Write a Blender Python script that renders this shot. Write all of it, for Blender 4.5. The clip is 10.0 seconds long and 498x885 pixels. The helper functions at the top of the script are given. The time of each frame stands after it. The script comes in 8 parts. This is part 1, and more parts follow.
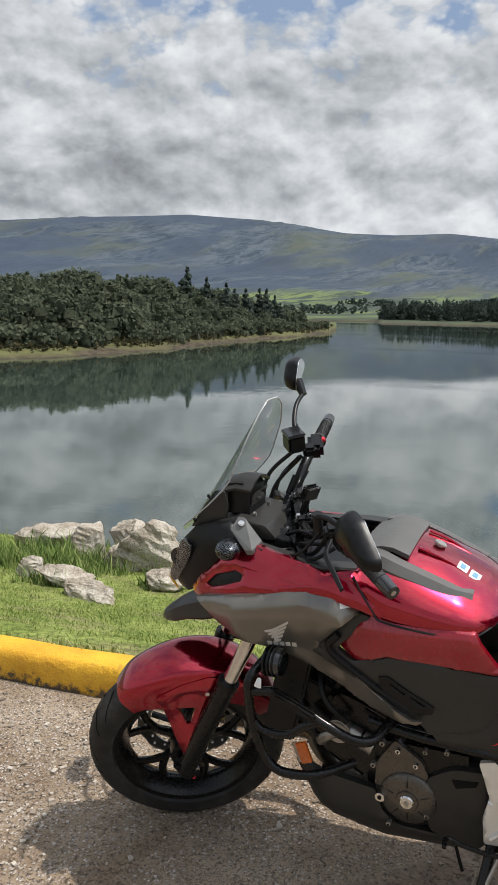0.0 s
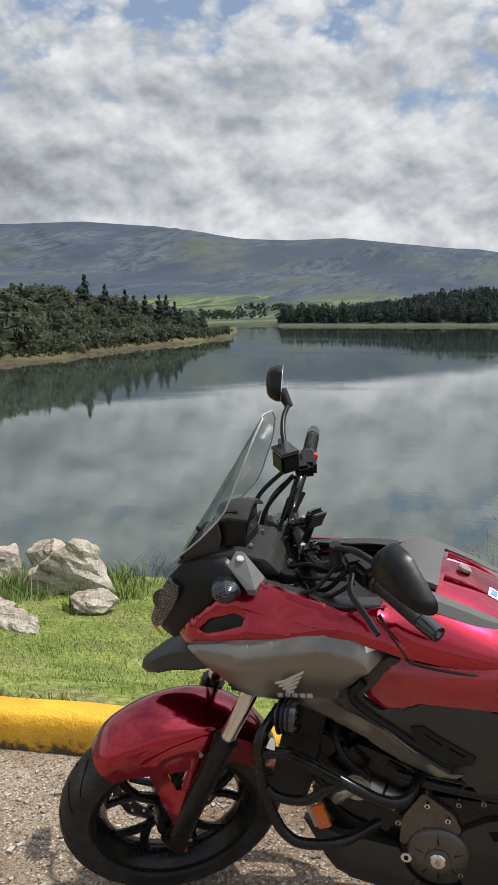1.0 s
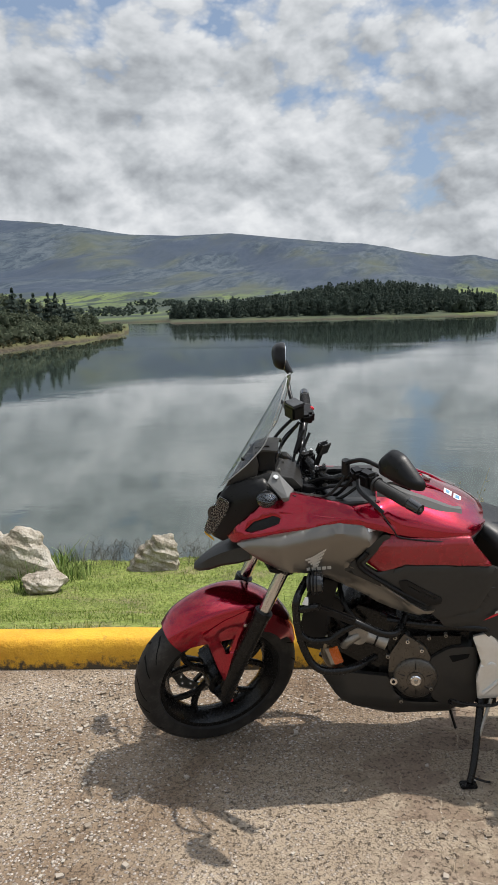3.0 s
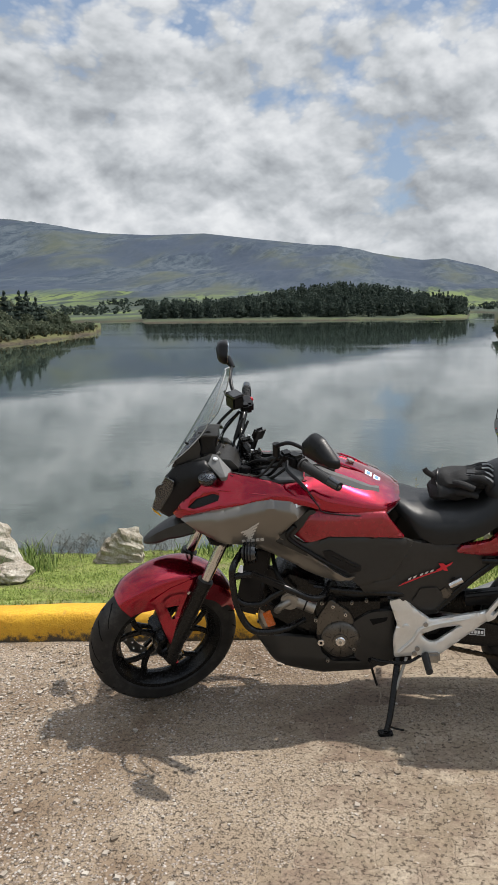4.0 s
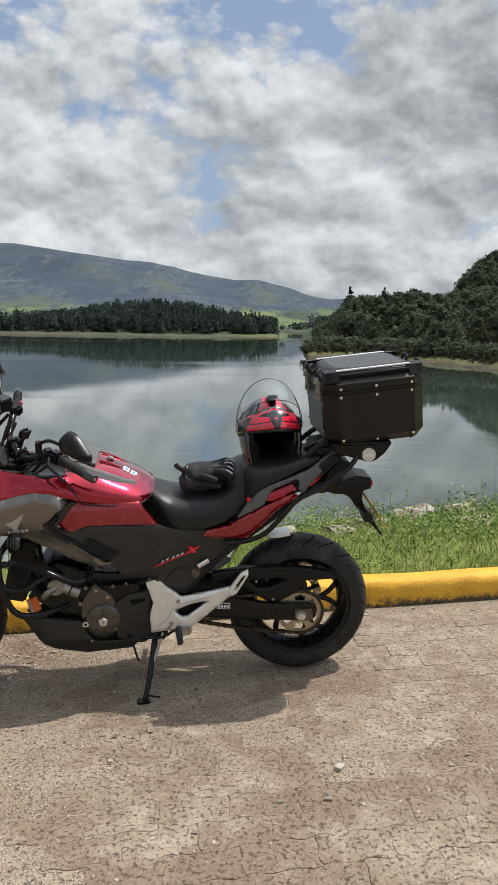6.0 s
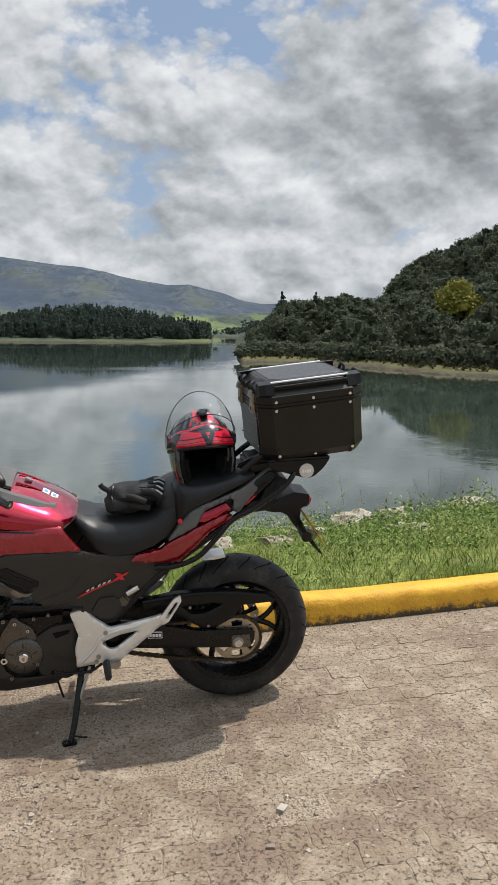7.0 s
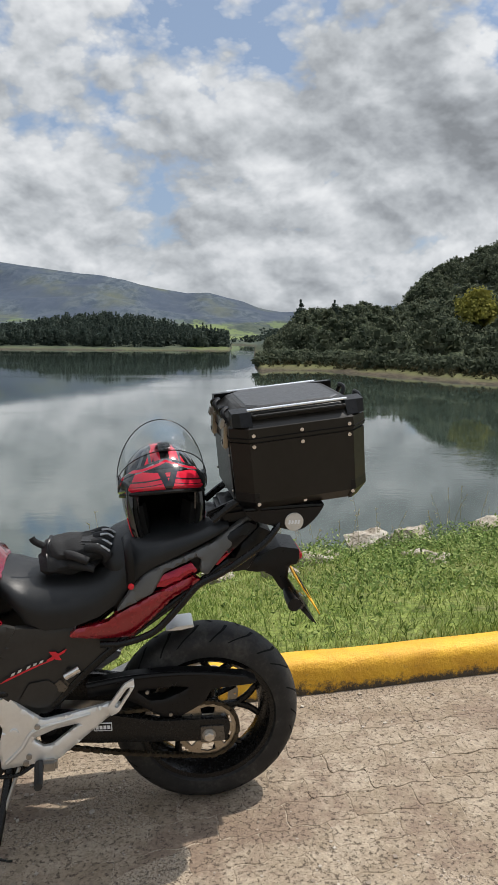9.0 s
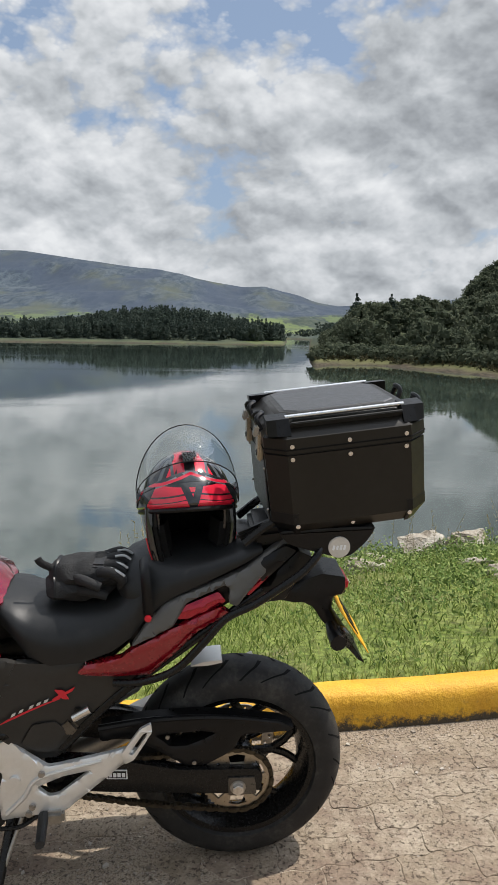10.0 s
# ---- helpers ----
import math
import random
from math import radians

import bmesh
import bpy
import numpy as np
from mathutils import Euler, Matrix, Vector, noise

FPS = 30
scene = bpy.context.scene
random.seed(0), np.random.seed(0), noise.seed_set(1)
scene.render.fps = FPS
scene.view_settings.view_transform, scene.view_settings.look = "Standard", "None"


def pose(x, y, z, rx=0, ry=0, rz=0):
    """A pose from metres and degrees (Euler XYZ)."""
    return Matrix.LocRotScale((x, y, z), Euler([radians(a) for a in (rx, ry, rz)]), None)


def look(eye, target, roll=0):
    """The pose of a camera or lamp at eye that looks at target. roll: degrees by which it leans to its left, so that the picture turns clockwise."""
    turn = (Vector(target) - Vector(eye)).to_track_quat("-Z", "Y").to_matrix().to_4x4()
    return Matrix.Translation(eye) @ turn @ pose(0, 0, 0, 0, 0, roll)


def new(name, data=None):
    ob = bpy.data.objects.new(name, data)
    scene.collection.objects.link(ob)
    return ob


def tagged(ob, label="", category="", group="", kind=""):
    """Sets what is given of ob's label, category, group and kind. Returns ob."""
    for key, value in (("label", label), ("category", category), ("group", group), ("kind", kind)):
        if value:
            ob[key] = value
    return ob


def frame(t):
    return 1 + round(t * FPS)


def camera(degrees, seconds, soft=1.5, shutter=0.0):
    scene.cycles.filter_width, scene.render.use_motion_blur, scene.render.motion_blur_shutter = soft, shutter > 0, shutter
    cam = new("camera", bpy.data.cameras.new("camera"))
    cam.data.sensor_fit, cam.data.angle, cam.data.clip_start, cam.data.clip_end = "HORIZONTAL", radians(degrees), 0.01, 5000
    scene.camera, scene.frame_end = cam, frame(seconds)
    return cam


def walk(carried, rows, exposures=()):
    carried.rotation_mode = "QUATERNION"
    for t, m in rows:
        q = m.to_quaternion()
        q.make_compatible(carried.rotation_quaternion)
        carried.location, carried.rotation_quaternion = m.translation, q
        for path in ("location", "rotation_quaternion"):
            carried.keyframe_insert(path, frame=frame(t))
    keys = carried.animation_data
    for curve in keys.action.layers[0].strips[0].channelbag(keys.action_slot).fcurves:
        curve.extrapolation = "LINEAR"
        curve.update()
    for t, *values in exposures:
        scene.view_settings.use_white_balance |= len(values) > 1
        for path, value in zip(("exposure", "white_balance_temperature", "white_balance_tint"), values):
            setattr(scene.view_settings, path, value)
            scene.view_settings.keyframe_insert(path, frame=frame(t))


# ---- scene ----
cam = camera(35.5, 10.0, soft=1.0)
PATH = [
    (0, (1.196, -2.035, 1.584), (0.285, -0.285, 1.253), -0.8),
    (0.5, (1.072, -1.89, 1.587), (0.237, -0.103, 1.255), -1.2),
    (1, (0.885, -1.873, 1.581), (0.197, -0.023, 1.258), -2.1),
    (1.5, (0.833, -1.99, 1.581), (0.259, -0.102, 1.252), -2.6),
    (2, (0.885, -2.234, 1.569), (0.364, -0.334, 1.224), -3.6),
    (3.3, (0.704, -2.791, 1.59), (0.288, -0.865, 1.246), -2.9),
    (3.5, (0.762, -2.839, 1.588), (0.353, -0.911, 1.246), -2.8),
    (4, (0.899, -2.981, 1.582), (0.536, -1.045, 1.234), -2.5),
    (4.5, (0.913, -3.106, 1.581), (0.65, -1.155, 1.228), -2.0),
    (5, (0.899, -3.288, 1.56), (0.787, -1.321, 1.213), -1.3),
    (5.5, (0.991, -3.341, 1.571), (1.005, -1.368, 1.244), -0.9),
    (6, (1.15, -3.322, 1.568), (1.254, -1.351, 1.248), -0.7),
    (6.2, (1.206, -3.312, 1.568), (1.346, -1.343, 1.247), -0.8),
    (7.5, (1.167, -2.946, 1.587), (1.469, -0.992, 1.286), -0.9),
    (8, (1.243, -2.78, 1.581), (1.512, -0.82, 1.286), -1.0),
    (8.5, (1.37, -2.623, 1.599), (1.593, -0.657, 1.31), -0.8),
    (9, (1.41, -2.496, 1.586), (1.634, -0.53, 1.296), -0.9),
    (9.5, (1.389, -2.313, 1.593), (1.597, -0.346, 1.298), -0.9),
    (10, (1.488, -2.162, 1.579), (1.574, -0.187, 1.276), -0.7),
]
# the pavement slopes a little against the lake's level
UP = Vector((0.027, 0.005, 1.0)).normalized()
SLOPE = UP.rotation_difference(Vector((0, 0, 1))).to_matrix().to_4x4()
walk(cam, [(t, SLOPE @ look(eye, target, roll)) for t, eye, target, roll in PATH])

# ---------------------------------------------------------------- light
SUN_WAY = Vector((-0.525, -0.168, -1.0))          # the way the sunlight travels
sun_data = bpy.data.lights.new("sun", "SUN")
sun_data.energy, sun_data.angle, sun_data.color = 4.6, radians(0.55), (1.0, 0.94, 0.86)
sun = new("sun", sun_data)
sun.matrix_world = SLOPE @ SUN_WAY.to_track_quat("-Z", "Y").to_matrix().to_4x4()


class Nodes:
    """Short hand for building a node tree."""

    def __init__(self, tree):
        self.t = tree
        tree.nodes.clear()

    def add(self, kind, _out=0, **sets):
        n = self.t.nodes.new(kind)
        for k, v in sets.items():
            if k.startswith("i_"):
                self.put(n.inputs[k[2:].replace("_", " ")], v)
            elif k.startswith("n_"):
                self.put(n.inputs[int(k[2:])], v)
            elif k == "operation":
                n.operation = v
            elif k == "blend_type":
                n.blend_type = v
            elif k == "data_type":
                n.data_type = v
            elif k == "feature":
                n.feature = v
            elif k == "sky_type":
                n.sky_type = v
        return n

    def put(self, sock, v):
        if isinstance(v, bpy.types.NodeSocket):
            self.t.links.new(v, sock)
        elif isinstance(v, bpy.types.Node):
            self.t.links.new(v.outputs[0], sock)
        elif isinstance(v, tuple) and len(v) == 3 and len(sock.default_value) == 4:
            sock.default_value = (*v, 1)
        else:
            sock.default_value = v

    def math(self, op, a, b=0.0, c=0.0, clamp=False):
        n = self.add("ShaderNodeMath", operation=op, n_0=a, n_1=b, n_2=c)
        n.use_clamp = clamp
        return n.outputs[0]

    def vec(self, op, a, b=(0, 0, 0)):
        n = self.add("ShaderNodeVectorMath", operation=op, n_0=a, n_1=b)
        return n.outputs[1] if op in ("DOT_PRODUCT", "LENGTH", "DISTANCE") else n.outputs[0]

    def noise(self, where, scale, detail=4.0, rough=0.55, warp=0.0):
        n = self.add("ShaderNodeTexNoise", i_Vector=where, i_Scale=scale, i_Detail=detail, i_Roughness=rough, i_Distortion=warp)
        return n.outputs[0]

    def ramp(self, fac, stops, smooth=False):
        n = self.add("ShaderNodeValToRGB", n_0=fac)
        e = n.color_ramp.elements
        n.color_ramp.interpolation = "EASE" if smooth else "LINEAR"
        while len(e) < len(stops):
            e.new(0.5)
        for el, (p, c) in zip(e, stops):
            el.position = p
            el.color = (*c, 1) if isinstance(c, tuple) else (c, c, c, 1)
        return n.outputs[0]

    def mix(self, fac, a, b, kind="MIX"):
        n = self.t.nodes.new("ShaderNodeMix")
        n.data_type, n.blend_type = "RGBA", kind
        for s, v in ((n.inputs[0], fac), (n.inputs[6], a), (n.inputs[7], b)):
            self.put(s, v)
        return n.outputs[2]

    def maprange(self, v, a, b, c=0.0, d=1.0):
        n = self.add("ShaderNodeMapRange", n_0=v, n_1=a, n_2=b, n_3=c, n_4=d)
        return n.outputs[0]


# sky: blue with layers of broken cloud, brighter towards their tops
world = bpy.data.worlds.new("world")
scene.world = world
world.use_nodes = True
w = Nodes(world.node_tree)
way = w.add("ShaderNodeTexCoord").outputs["Generated"]
sky = w.add("ShaderNodeTexSky", sky_type="NISHITA")
sky.sun_disc, sky.sun_elevation, sky.sun_rotation = False, radians(61), radians(72)
sky.air_density, sky.dust_density = 1.0, 1.5
sep = w.add("ShaderNodeSeparateXYZ", n_0=way)
height = w.math("MAXIMUM", sep.outputs[2], 0.0)
deck = w.vec("MULTIPLY", way, (1.0, 1.0, 1.50))
drift = w.add("ShaderNodeTexNoise", i_Vector=deck, i_Scale=5.0, i_Detail=4.0)
billow = w.vec("ADD", deck, w.vec("MULTIPLY", w.vec("SUBTRACT", drift.outputs[1], (0.5, 0.5, 0.5)), (0.050, 0.050, 0.045)))


def lumps(where, scale, detail):
    n = w.add("ShaderNodeTexVoronoi", feature="SMOOTH_F1", i_Vector=where, i_Scale=scale, i_Detail=detail, i_Roughness=0.50, i_Lacunarity=2.2, i_Smoothness=0.40)
    return w.math("SUBTRACT", 1.0, n.outputs[0])


def toward(az, el, near, far, weight):
    """Grows from 0 to weight towards one bearing and elevation of the sky."""
    a, e = radians(az), radians(el)
    d = (math.sin(a) * math.cos(e), math.cos(a) * math.cos(e), math.sin(e))
    return w.maprange(w.vec("DOT_PRODUCT", way, d), math.cos(radians(far)), math.cos(radians(near)), 0.0, weight)


def total(*terms):
    out = terms[0]
    for t in terms[1:]:
        out = w.math("ADD", out, t)
    return out


lift = (0.012, 0.004, 0.030)
cover = w.noise(deck, 2.6, 8.0, 0.52, 0.15)
puffs = lumps(billow, 6.2, 4.0)
puffs_up = lumps(w.vec("ADD", billow, lift), 6.2, 4.0)
wisps = lumps(billow, 19.0, 3.0)
wisps_up = lumps(w.vec("ADD", billow, (0.005, 0.002, 0.013)), 19.0, 3.0)
mass = total(w.math("MULTIPLY", cover, 0.62), w.math("MULTIPLY", puffs, 0.20), w.math("MULTIPLY", wisps, 0.20), w.maprange(height, 0.13, 0.42, 0.10, -0.01))
gaps = total(toward(-22.5, 18.6, 1, 6, -0.10), toward(-40, 18.5, 1, 5, -0.07), toward(-14, 20, 1, 5, -0.08), toward(-8.5, 13.8, 0.5, 3.6, -0.09), toward(1, 20.5, 1, 4, -0.10), toward(6.5, 20.5, 1, 4, -0.10), toward(24.5, 18.8, 0.5, 2.6, -0.08),
             toward(15, 14.5, 2, 10, 0.07), toward(-33, 11, 3, 12, 0.06))
amount = w.maprange(w.math("ADD", mass, gaps), 0.238, 0.335)
rise = w.math("ADD", w.math("MULTIPLY", w.math("SUBTRACT", puffs, puffs_up), 0.75), w.math("MULTIPLY", w.math("SUBTRACT", wisps, wisps_up), 0.25))
broad = w.noise(w.vec("ADD", deck, (3.1, 1.7, 0.4)), 2.4, 3.0, 0.45)
# grey undersides: a heavy bank over the hill, a darker belly over the spit
heavy = total(toward(14, 10, 5, 26, -0.11), toward(19, 13.4, 1.5, 6.5, -0.25), toward(11, 15.6, 1, 4.5, -0.24), toward(24, 13, 1, 5, -0.20), toward(-36, 9.5, 2, 7, -0.15), toward(4.5, 12.2, 0.5, 3, -0.12), toward(-27.5, 12.6, 0.5, 3, -0.10), toward(-1, 7.5, 0.5, 4, -0.12),
              toward(-17, 12, 0.5, 3, 0.14), toward(-31, 14.5, 0.5, 4, 0.10), toward(22.5, 18.4, 0.5, 3.2, 0.24), toward(-42, 13.5, 0.5, 4, 0.10))
light = total(rise, 0.64, w.math("MULTIPLY", w.math("SUBTRACT", broad, 0.5), 0.50), heavy, w.maprange(amount, 0.0, 0.7, 0.16, 0.0))
shade = w.ramp(light, [(0.10, (2.5, 2.68, 2.9)), (0.33, (3.7, 3.95, 4.25)), (0.55, (5.2, 5.5, 5.8)), (0.72, (6.6, 6.85, 7.15)), (0.95, (8.2, 8.4, 8.6))], False)
blue = w.mix(0.50, w.mix(1.0, sky, (0.9, 0.9, 0.95), "MULTIPLY"), (3.8, 5.0, 6.8))
both = w.mix(amount, blue, shade)
# cloud thins and brightens round the sun
glare = w.maprange(w.vec("DOT_PRODUCT", way, tuple(-(SLOPE.to_3x3() @ SUN_WAY).normalized())), 0.58, 0.97, 1.0, 2.9)
both = w.mix(1.0, both, w.add("ShaderNodeCombineXYZ", n_0=glare, n_1=glare, n_2=glare).outputs[0], "MULTIPLY")
back = w.add("ShaderNodeBackground", n_0=both, n_1=0.10)
w.t.links.new(back.outputs[0], w.add("ShaderNodeOutputWorld").inputs[0])

# ---------------------------------------------------------------- materials


def surface(name, colours, scale=6.0, rough=(0.5, 0.65), metal=0.0, bump=0.15, bump_scale=60.0, coat=0.0, spec=0.5, fine=0.0, space="Object", vary=0.0, stretch=(1, 1, 1), coat_rough=0.03):
    """A material whose colour wanders between the given colours over coarse and fine noise."""
    m = bpy.data.materials.new(name)
    m.use_nodes = True
    n = Nodes(m.node_tree)
    at = n.add("ShaderNodeTexCoord").outputs[space]
    if stretch != (1, 1, 1):
        at = n.vec("MULTIPLY", at, stretch)
    big, small = n.noise(at, scale, 5.0, 0.6), n.noise(at, scale * 9, 4.0, 0.6)
    f = n.math("ADD", n.math("MULTIPLY", big, 0.65), n.math("MULTIPLY", small, 0.35))
    k = len(colours)
    col = n.ramp(f, [(0.34 + 0.32 * i / max(1, k - 1), c) for i, c in enumerate(colours)])
    if vary:
        rnd = n.add("ShaderNodeObjectInfo").outputs["Random"]
        col = n.mix(1.0, col, n.ramp(rnd, [(0.0, 1.0 - vary), (1.0, 1.0 + vary)]), "MULTIPLY")
    bs = n.add("ShaderNodeBsdfPrincipled", i_Base_Color=col, i_Metallic=metal)
    bs.inputs["Roughness"].default_value = rough[0]
    n.put(bs.inputs["Roughness"], n.maprange(small, 0.3, 0.7, rough[0], rough[1]))
    bs.inputs["Specular IOR Level"].default_value = spec
    bs.inputs["Coat Weight"].default_value = coat
    bs.inputs["Coat Roughness"].default_value = coat_rough
    if bump:
        h = n.noise(at, bump_scale, 4.0, 0.6)
        b = n.add("ShaderNodeBump", i_Strength=bump, i_Height=h)
        b.inputs["Distance"].default_value = 1.0 / bump_scale
        n.put(bs.inputs["Normal"], b)
    n.t.links.new(bs.outputs[0], n.add("ShaderNodeOutputMaterial").inputs[0])
    return m


def leafy(name, dark, mid, light, space="Object", scale=0.5, through_leaf=0.0):
    """Foliage: dull greens that differ from clump to clump."""
    m = bpy.data.materials.new(name)
    m.use_nodes = True
    n = Nodes(m.node_tree)
    at = n.add("ShaderNodeTexCoord").outputs[space]
    isl = n.add("ShaderNodeNewGeometry").outputs["Random Per Island"]
    f = n.math("ADD", n.math("MULTIPLY", n.noise(at, scale, 3.0), 0.55), n.math("MULTIPLY", isl, 0.45))
    col = n.ramp(f, [(0.28, dark), (0.5, mid), (0.74, light)])
    bs = n.add("ShaderNodeBsdfPrincipled", i_Base_Color=col, i_Roughness=0.85)
    bs.inputs["Specular IOR Level"].default_value = 0.12
    if through_leaf:
        tl = n.add("ShaderNodeBsdfTranslucent", n_0=col)
        mx = n.add("ShaderNodeMixShader", n_0=through_leaf, n_1=bs.outputs[0], n_2=tl.outputs[0])
        n.t.links.new(mx.outputs[0], n.add("ShaderNodeOutputMaterial").inputs[0])
        return m
    n.t.links.new(bs.outputs[0], n.add("ShaderNodeOutputMaterial").inputs[0])
    return m


def ground_material():
    """Far ground: woods, pasture and bare slopes by height, tan beach at the water's edge, short grass close by."""
    m = bpy.data.materials.new("ground")
    m.use_nodes = True
    n = Nodes(m.node_tree)
    pos = n.add("ShaderNodeNewGeometry").outputs["Position"]
    s = n.add("ShaderNodeSeparateXYZ", n_0=pos)
    r = n.vec("LENGTH", pos)
    view = n.vec("MULTIPLY", pos, (1.0, 0.16, 1.1))
    fields = n.add("ShaderNodeTexVoronoi", i_Vector=n.vec("MULTIPLY", pos, (1.0, 0.30, 1.5)), i_Scale=0.022)
    wood = n.noise(view, 0.10, 5.0, 0.68)
    pick = n.add("ShaderNodeSeparateColor", n_0=fields.outputs[1])
    field = n.mix(pick.outputs[0], (0.135, 0.172, 0.062), (0.080, 0.108, 0.050))
    scrub = n.mix(n.maprange(wood, 0.40, 0.60), (0.026, 0.040, 0.034), (0.060, 0.074, 0.054))
    open_land = n.maprange(n.math("ADD", n.noise(view, 0.020, 4.0, 0.6), n.math("MULTIPLY", pick.outputs[1], 0.10)), 0.535, 0.555)
    valley = n.mix(n.math("MULTIPLY", open_land, n.maprange(wood, 0.60, 0.52)), scrub, field)
    # heath and woods on the range, with gullies; browner sunlit shoulders are painted in
    # distance haze is put into the blue-grey of the slopes
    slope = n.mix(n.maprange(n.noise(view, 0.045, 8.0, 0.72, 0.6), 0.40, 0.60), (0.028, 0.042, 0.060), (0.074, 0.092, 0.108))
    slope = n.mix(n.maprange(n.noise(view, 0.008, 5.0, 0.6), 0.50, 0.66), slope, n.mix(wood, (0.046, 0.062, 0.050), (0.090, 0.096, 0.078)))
    # broad darker blue patches: cloud shadow painted into the colour
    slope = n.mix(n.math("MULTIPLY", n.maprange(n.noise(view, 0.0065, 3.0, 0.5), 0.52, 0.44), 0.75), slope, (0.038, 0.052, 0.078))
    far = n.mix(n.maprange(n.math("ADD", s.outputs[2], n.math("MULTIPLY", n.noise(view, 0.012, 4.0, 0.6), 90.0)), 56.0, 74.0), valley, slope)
    sand = n.mix(n.noise(pos, 0.25, 4.0), (0.040, 0.032, 0.022), (0.078, 0.063, 0.043))
    sand = n.mix(1.0, sand, n.ramp(n.noise(n.vec("MULTIPLY", pos, (1.0, 0.4, 3.0)), 1.3, 5.0, 0.7), [(0.38, 0.45), (0.62, 1.45)]), "MULTIPLY")
    reeds = n.mix(n.noise(pos, 0.5, 4.0), (0.070, 0.078, 0.030), (0.135, 0.130, 0.056))
    sand = n.mix(n.maprange(n.math("ADD", s.outputs[2], n.math("MULTIPLY", n.noise(pos, 0.07, 4.0, 0.6), 2.4)), -3.6, -3.0), sand, reeds)
    shore = n.maprange(n.math("ADD", n.math("ADD", s.outputs[2], n.maprange(r, 240.0, 315.0, 0.0, 1.0)), n.math("MULTIPLY", n.noise(pos, 0.12, 4.0), 1.6)), -3.4, -2.2)
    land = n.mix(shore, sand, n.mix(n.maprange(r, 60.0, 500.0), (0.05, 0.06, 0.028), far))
    lawn = n.mix(n.maprange(n.noise(pos, 1.6, 5.0, 0.65), 0.38, 0.62), (0.12, 0.155, 0.035), (0.20, 0.235, 0.065))
    lawn = n.mix(n.math("MULTIPLY", n.maprange(n.noise(pos, 1.3, 5.0, 0.68), 0.52, 0.66), 0.8), lawn, (0.17, 0.135, 0.085))
    lawn = n.mix(1.0, lawn, n.ramp(n.noise(pos, 22.0, 4.0, 0.7), [(0.38, 0.55), (0.62, 1.4)]), "MULTIPLY")
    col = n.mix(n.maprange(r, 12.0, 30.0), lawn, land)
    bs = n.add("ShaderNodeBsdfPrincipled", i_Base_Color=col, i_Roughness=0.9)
    bs.inputs["Specular IOR Level"].default_value = 0.15
    b = n.add("ShaderNodeBump", i_Strength=0.5, i_Height=n.noise(pos, 40.0, 4.0))
    b.inputs["Distance"].default_value = 0.02
    n.put(bs.inputs["Normal"], b)
    n.t.links.new(bs.outputs[0], n.add("ShaderNodeOutputMaterial").inputs[0])
    return m


def water_material():
    """Still, slightly cloudy lake water with faint ripples and a few wind streaks."""
    m = bpy.data.materials.new("lake_water")
    m.use_nodes = True
    n = Nodes(m.node_tree)
    pos = n.add("ShaderNodeNewGeometry").outputs["Position"]
    streaks = n.noise(n.vec("MULTIPLY", pos, (0.006, 0.035, 1)), 1.0, 3.0, 0.5)
    ripple = n.math("ADD", n.math("MULTIPLY", n.noise(n.vec("MULTIPLY", pos, (1.0, 1.6, 1)), 1.3, 3.0), 1.0),
                    n.math("MULTIPLY", n.noise(pos, 0.22, 2.0), 2.0))
    b = n.add("ShaderNodeBump", i_Height=ripple)
    n.put(b.inputs["Strength"], n.maprange(streaks, 0.52, 0.66, 0.006, 0.045))
    b.inputs["Distance"].default_value = 0.35
    bs = n.add("ShaderNodeBsdfPrincipled", i_Base_Color=(0.030, 0.044, 0.036), i_Normal=b)
    n.put(bs.inputs["Roughness"], n.maprange(streaks, 0.52, 0.66, 0.012, 0.08))
    bs.inputs["IOR"].default_value = 1.85
    n.t.links.new(bs.outputs[0], n.add("ShaderNodeOutputMaterial").inputs[0])
    return m


def kerb_material():
    """Thick yellow paint on concrete, worn and grimy along the foot."""
    m = bpy.data.materials.new("kerb_paint")
    m.use_nodes = True
    n = Nodes(m.node_tree)
    at = n.add("ShaderNodeTexCoord").outputs["Object"]
    z = n.add("ShaderNodeSeparateXYZ", n_0=at).outputs[2]
    paint = n.mix(n.maprange(n.noise(at, 5.0, 5.0, 0.65), 0.35, 0.65), (0.56, 0.28, 0.012), (0.70, 0.39, 0.02))
    paint = n.mix(n.maprange(n.noise(at, 34.0, 5.0, 0.7), 0.58, 0.75), paint, (0.40, 0.22, 0.03))
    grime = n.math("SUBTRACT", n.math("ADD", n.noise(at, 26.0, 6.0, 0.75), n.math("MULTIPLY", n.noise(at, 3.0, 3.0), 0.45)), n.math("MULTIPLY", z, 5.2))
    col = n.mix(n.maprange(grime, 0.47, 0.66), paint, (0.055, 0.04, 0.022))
    bs = n.add("ShaderNodeBsdfPrincipled", i_Base_Color=col, i_Roughness=0.62)
    h = n.math("ADD", n.noise(at, 45.0, 5.0, 0.7), n.math("MULTIPLY", n.noise(at, 9.0, 3.0), 1.5))
    b = n.add("ShaderNodeBump", i_Strength=0.6, i_Height=h)
    b.inputs["Distance"].default_value = 0.012
    n.put(bs.inputs["Normal"], b)
    n.t.links.new(bs.outputs[0], n.add("ShaderNodeOutputMaterial").inputs[0])
    return m


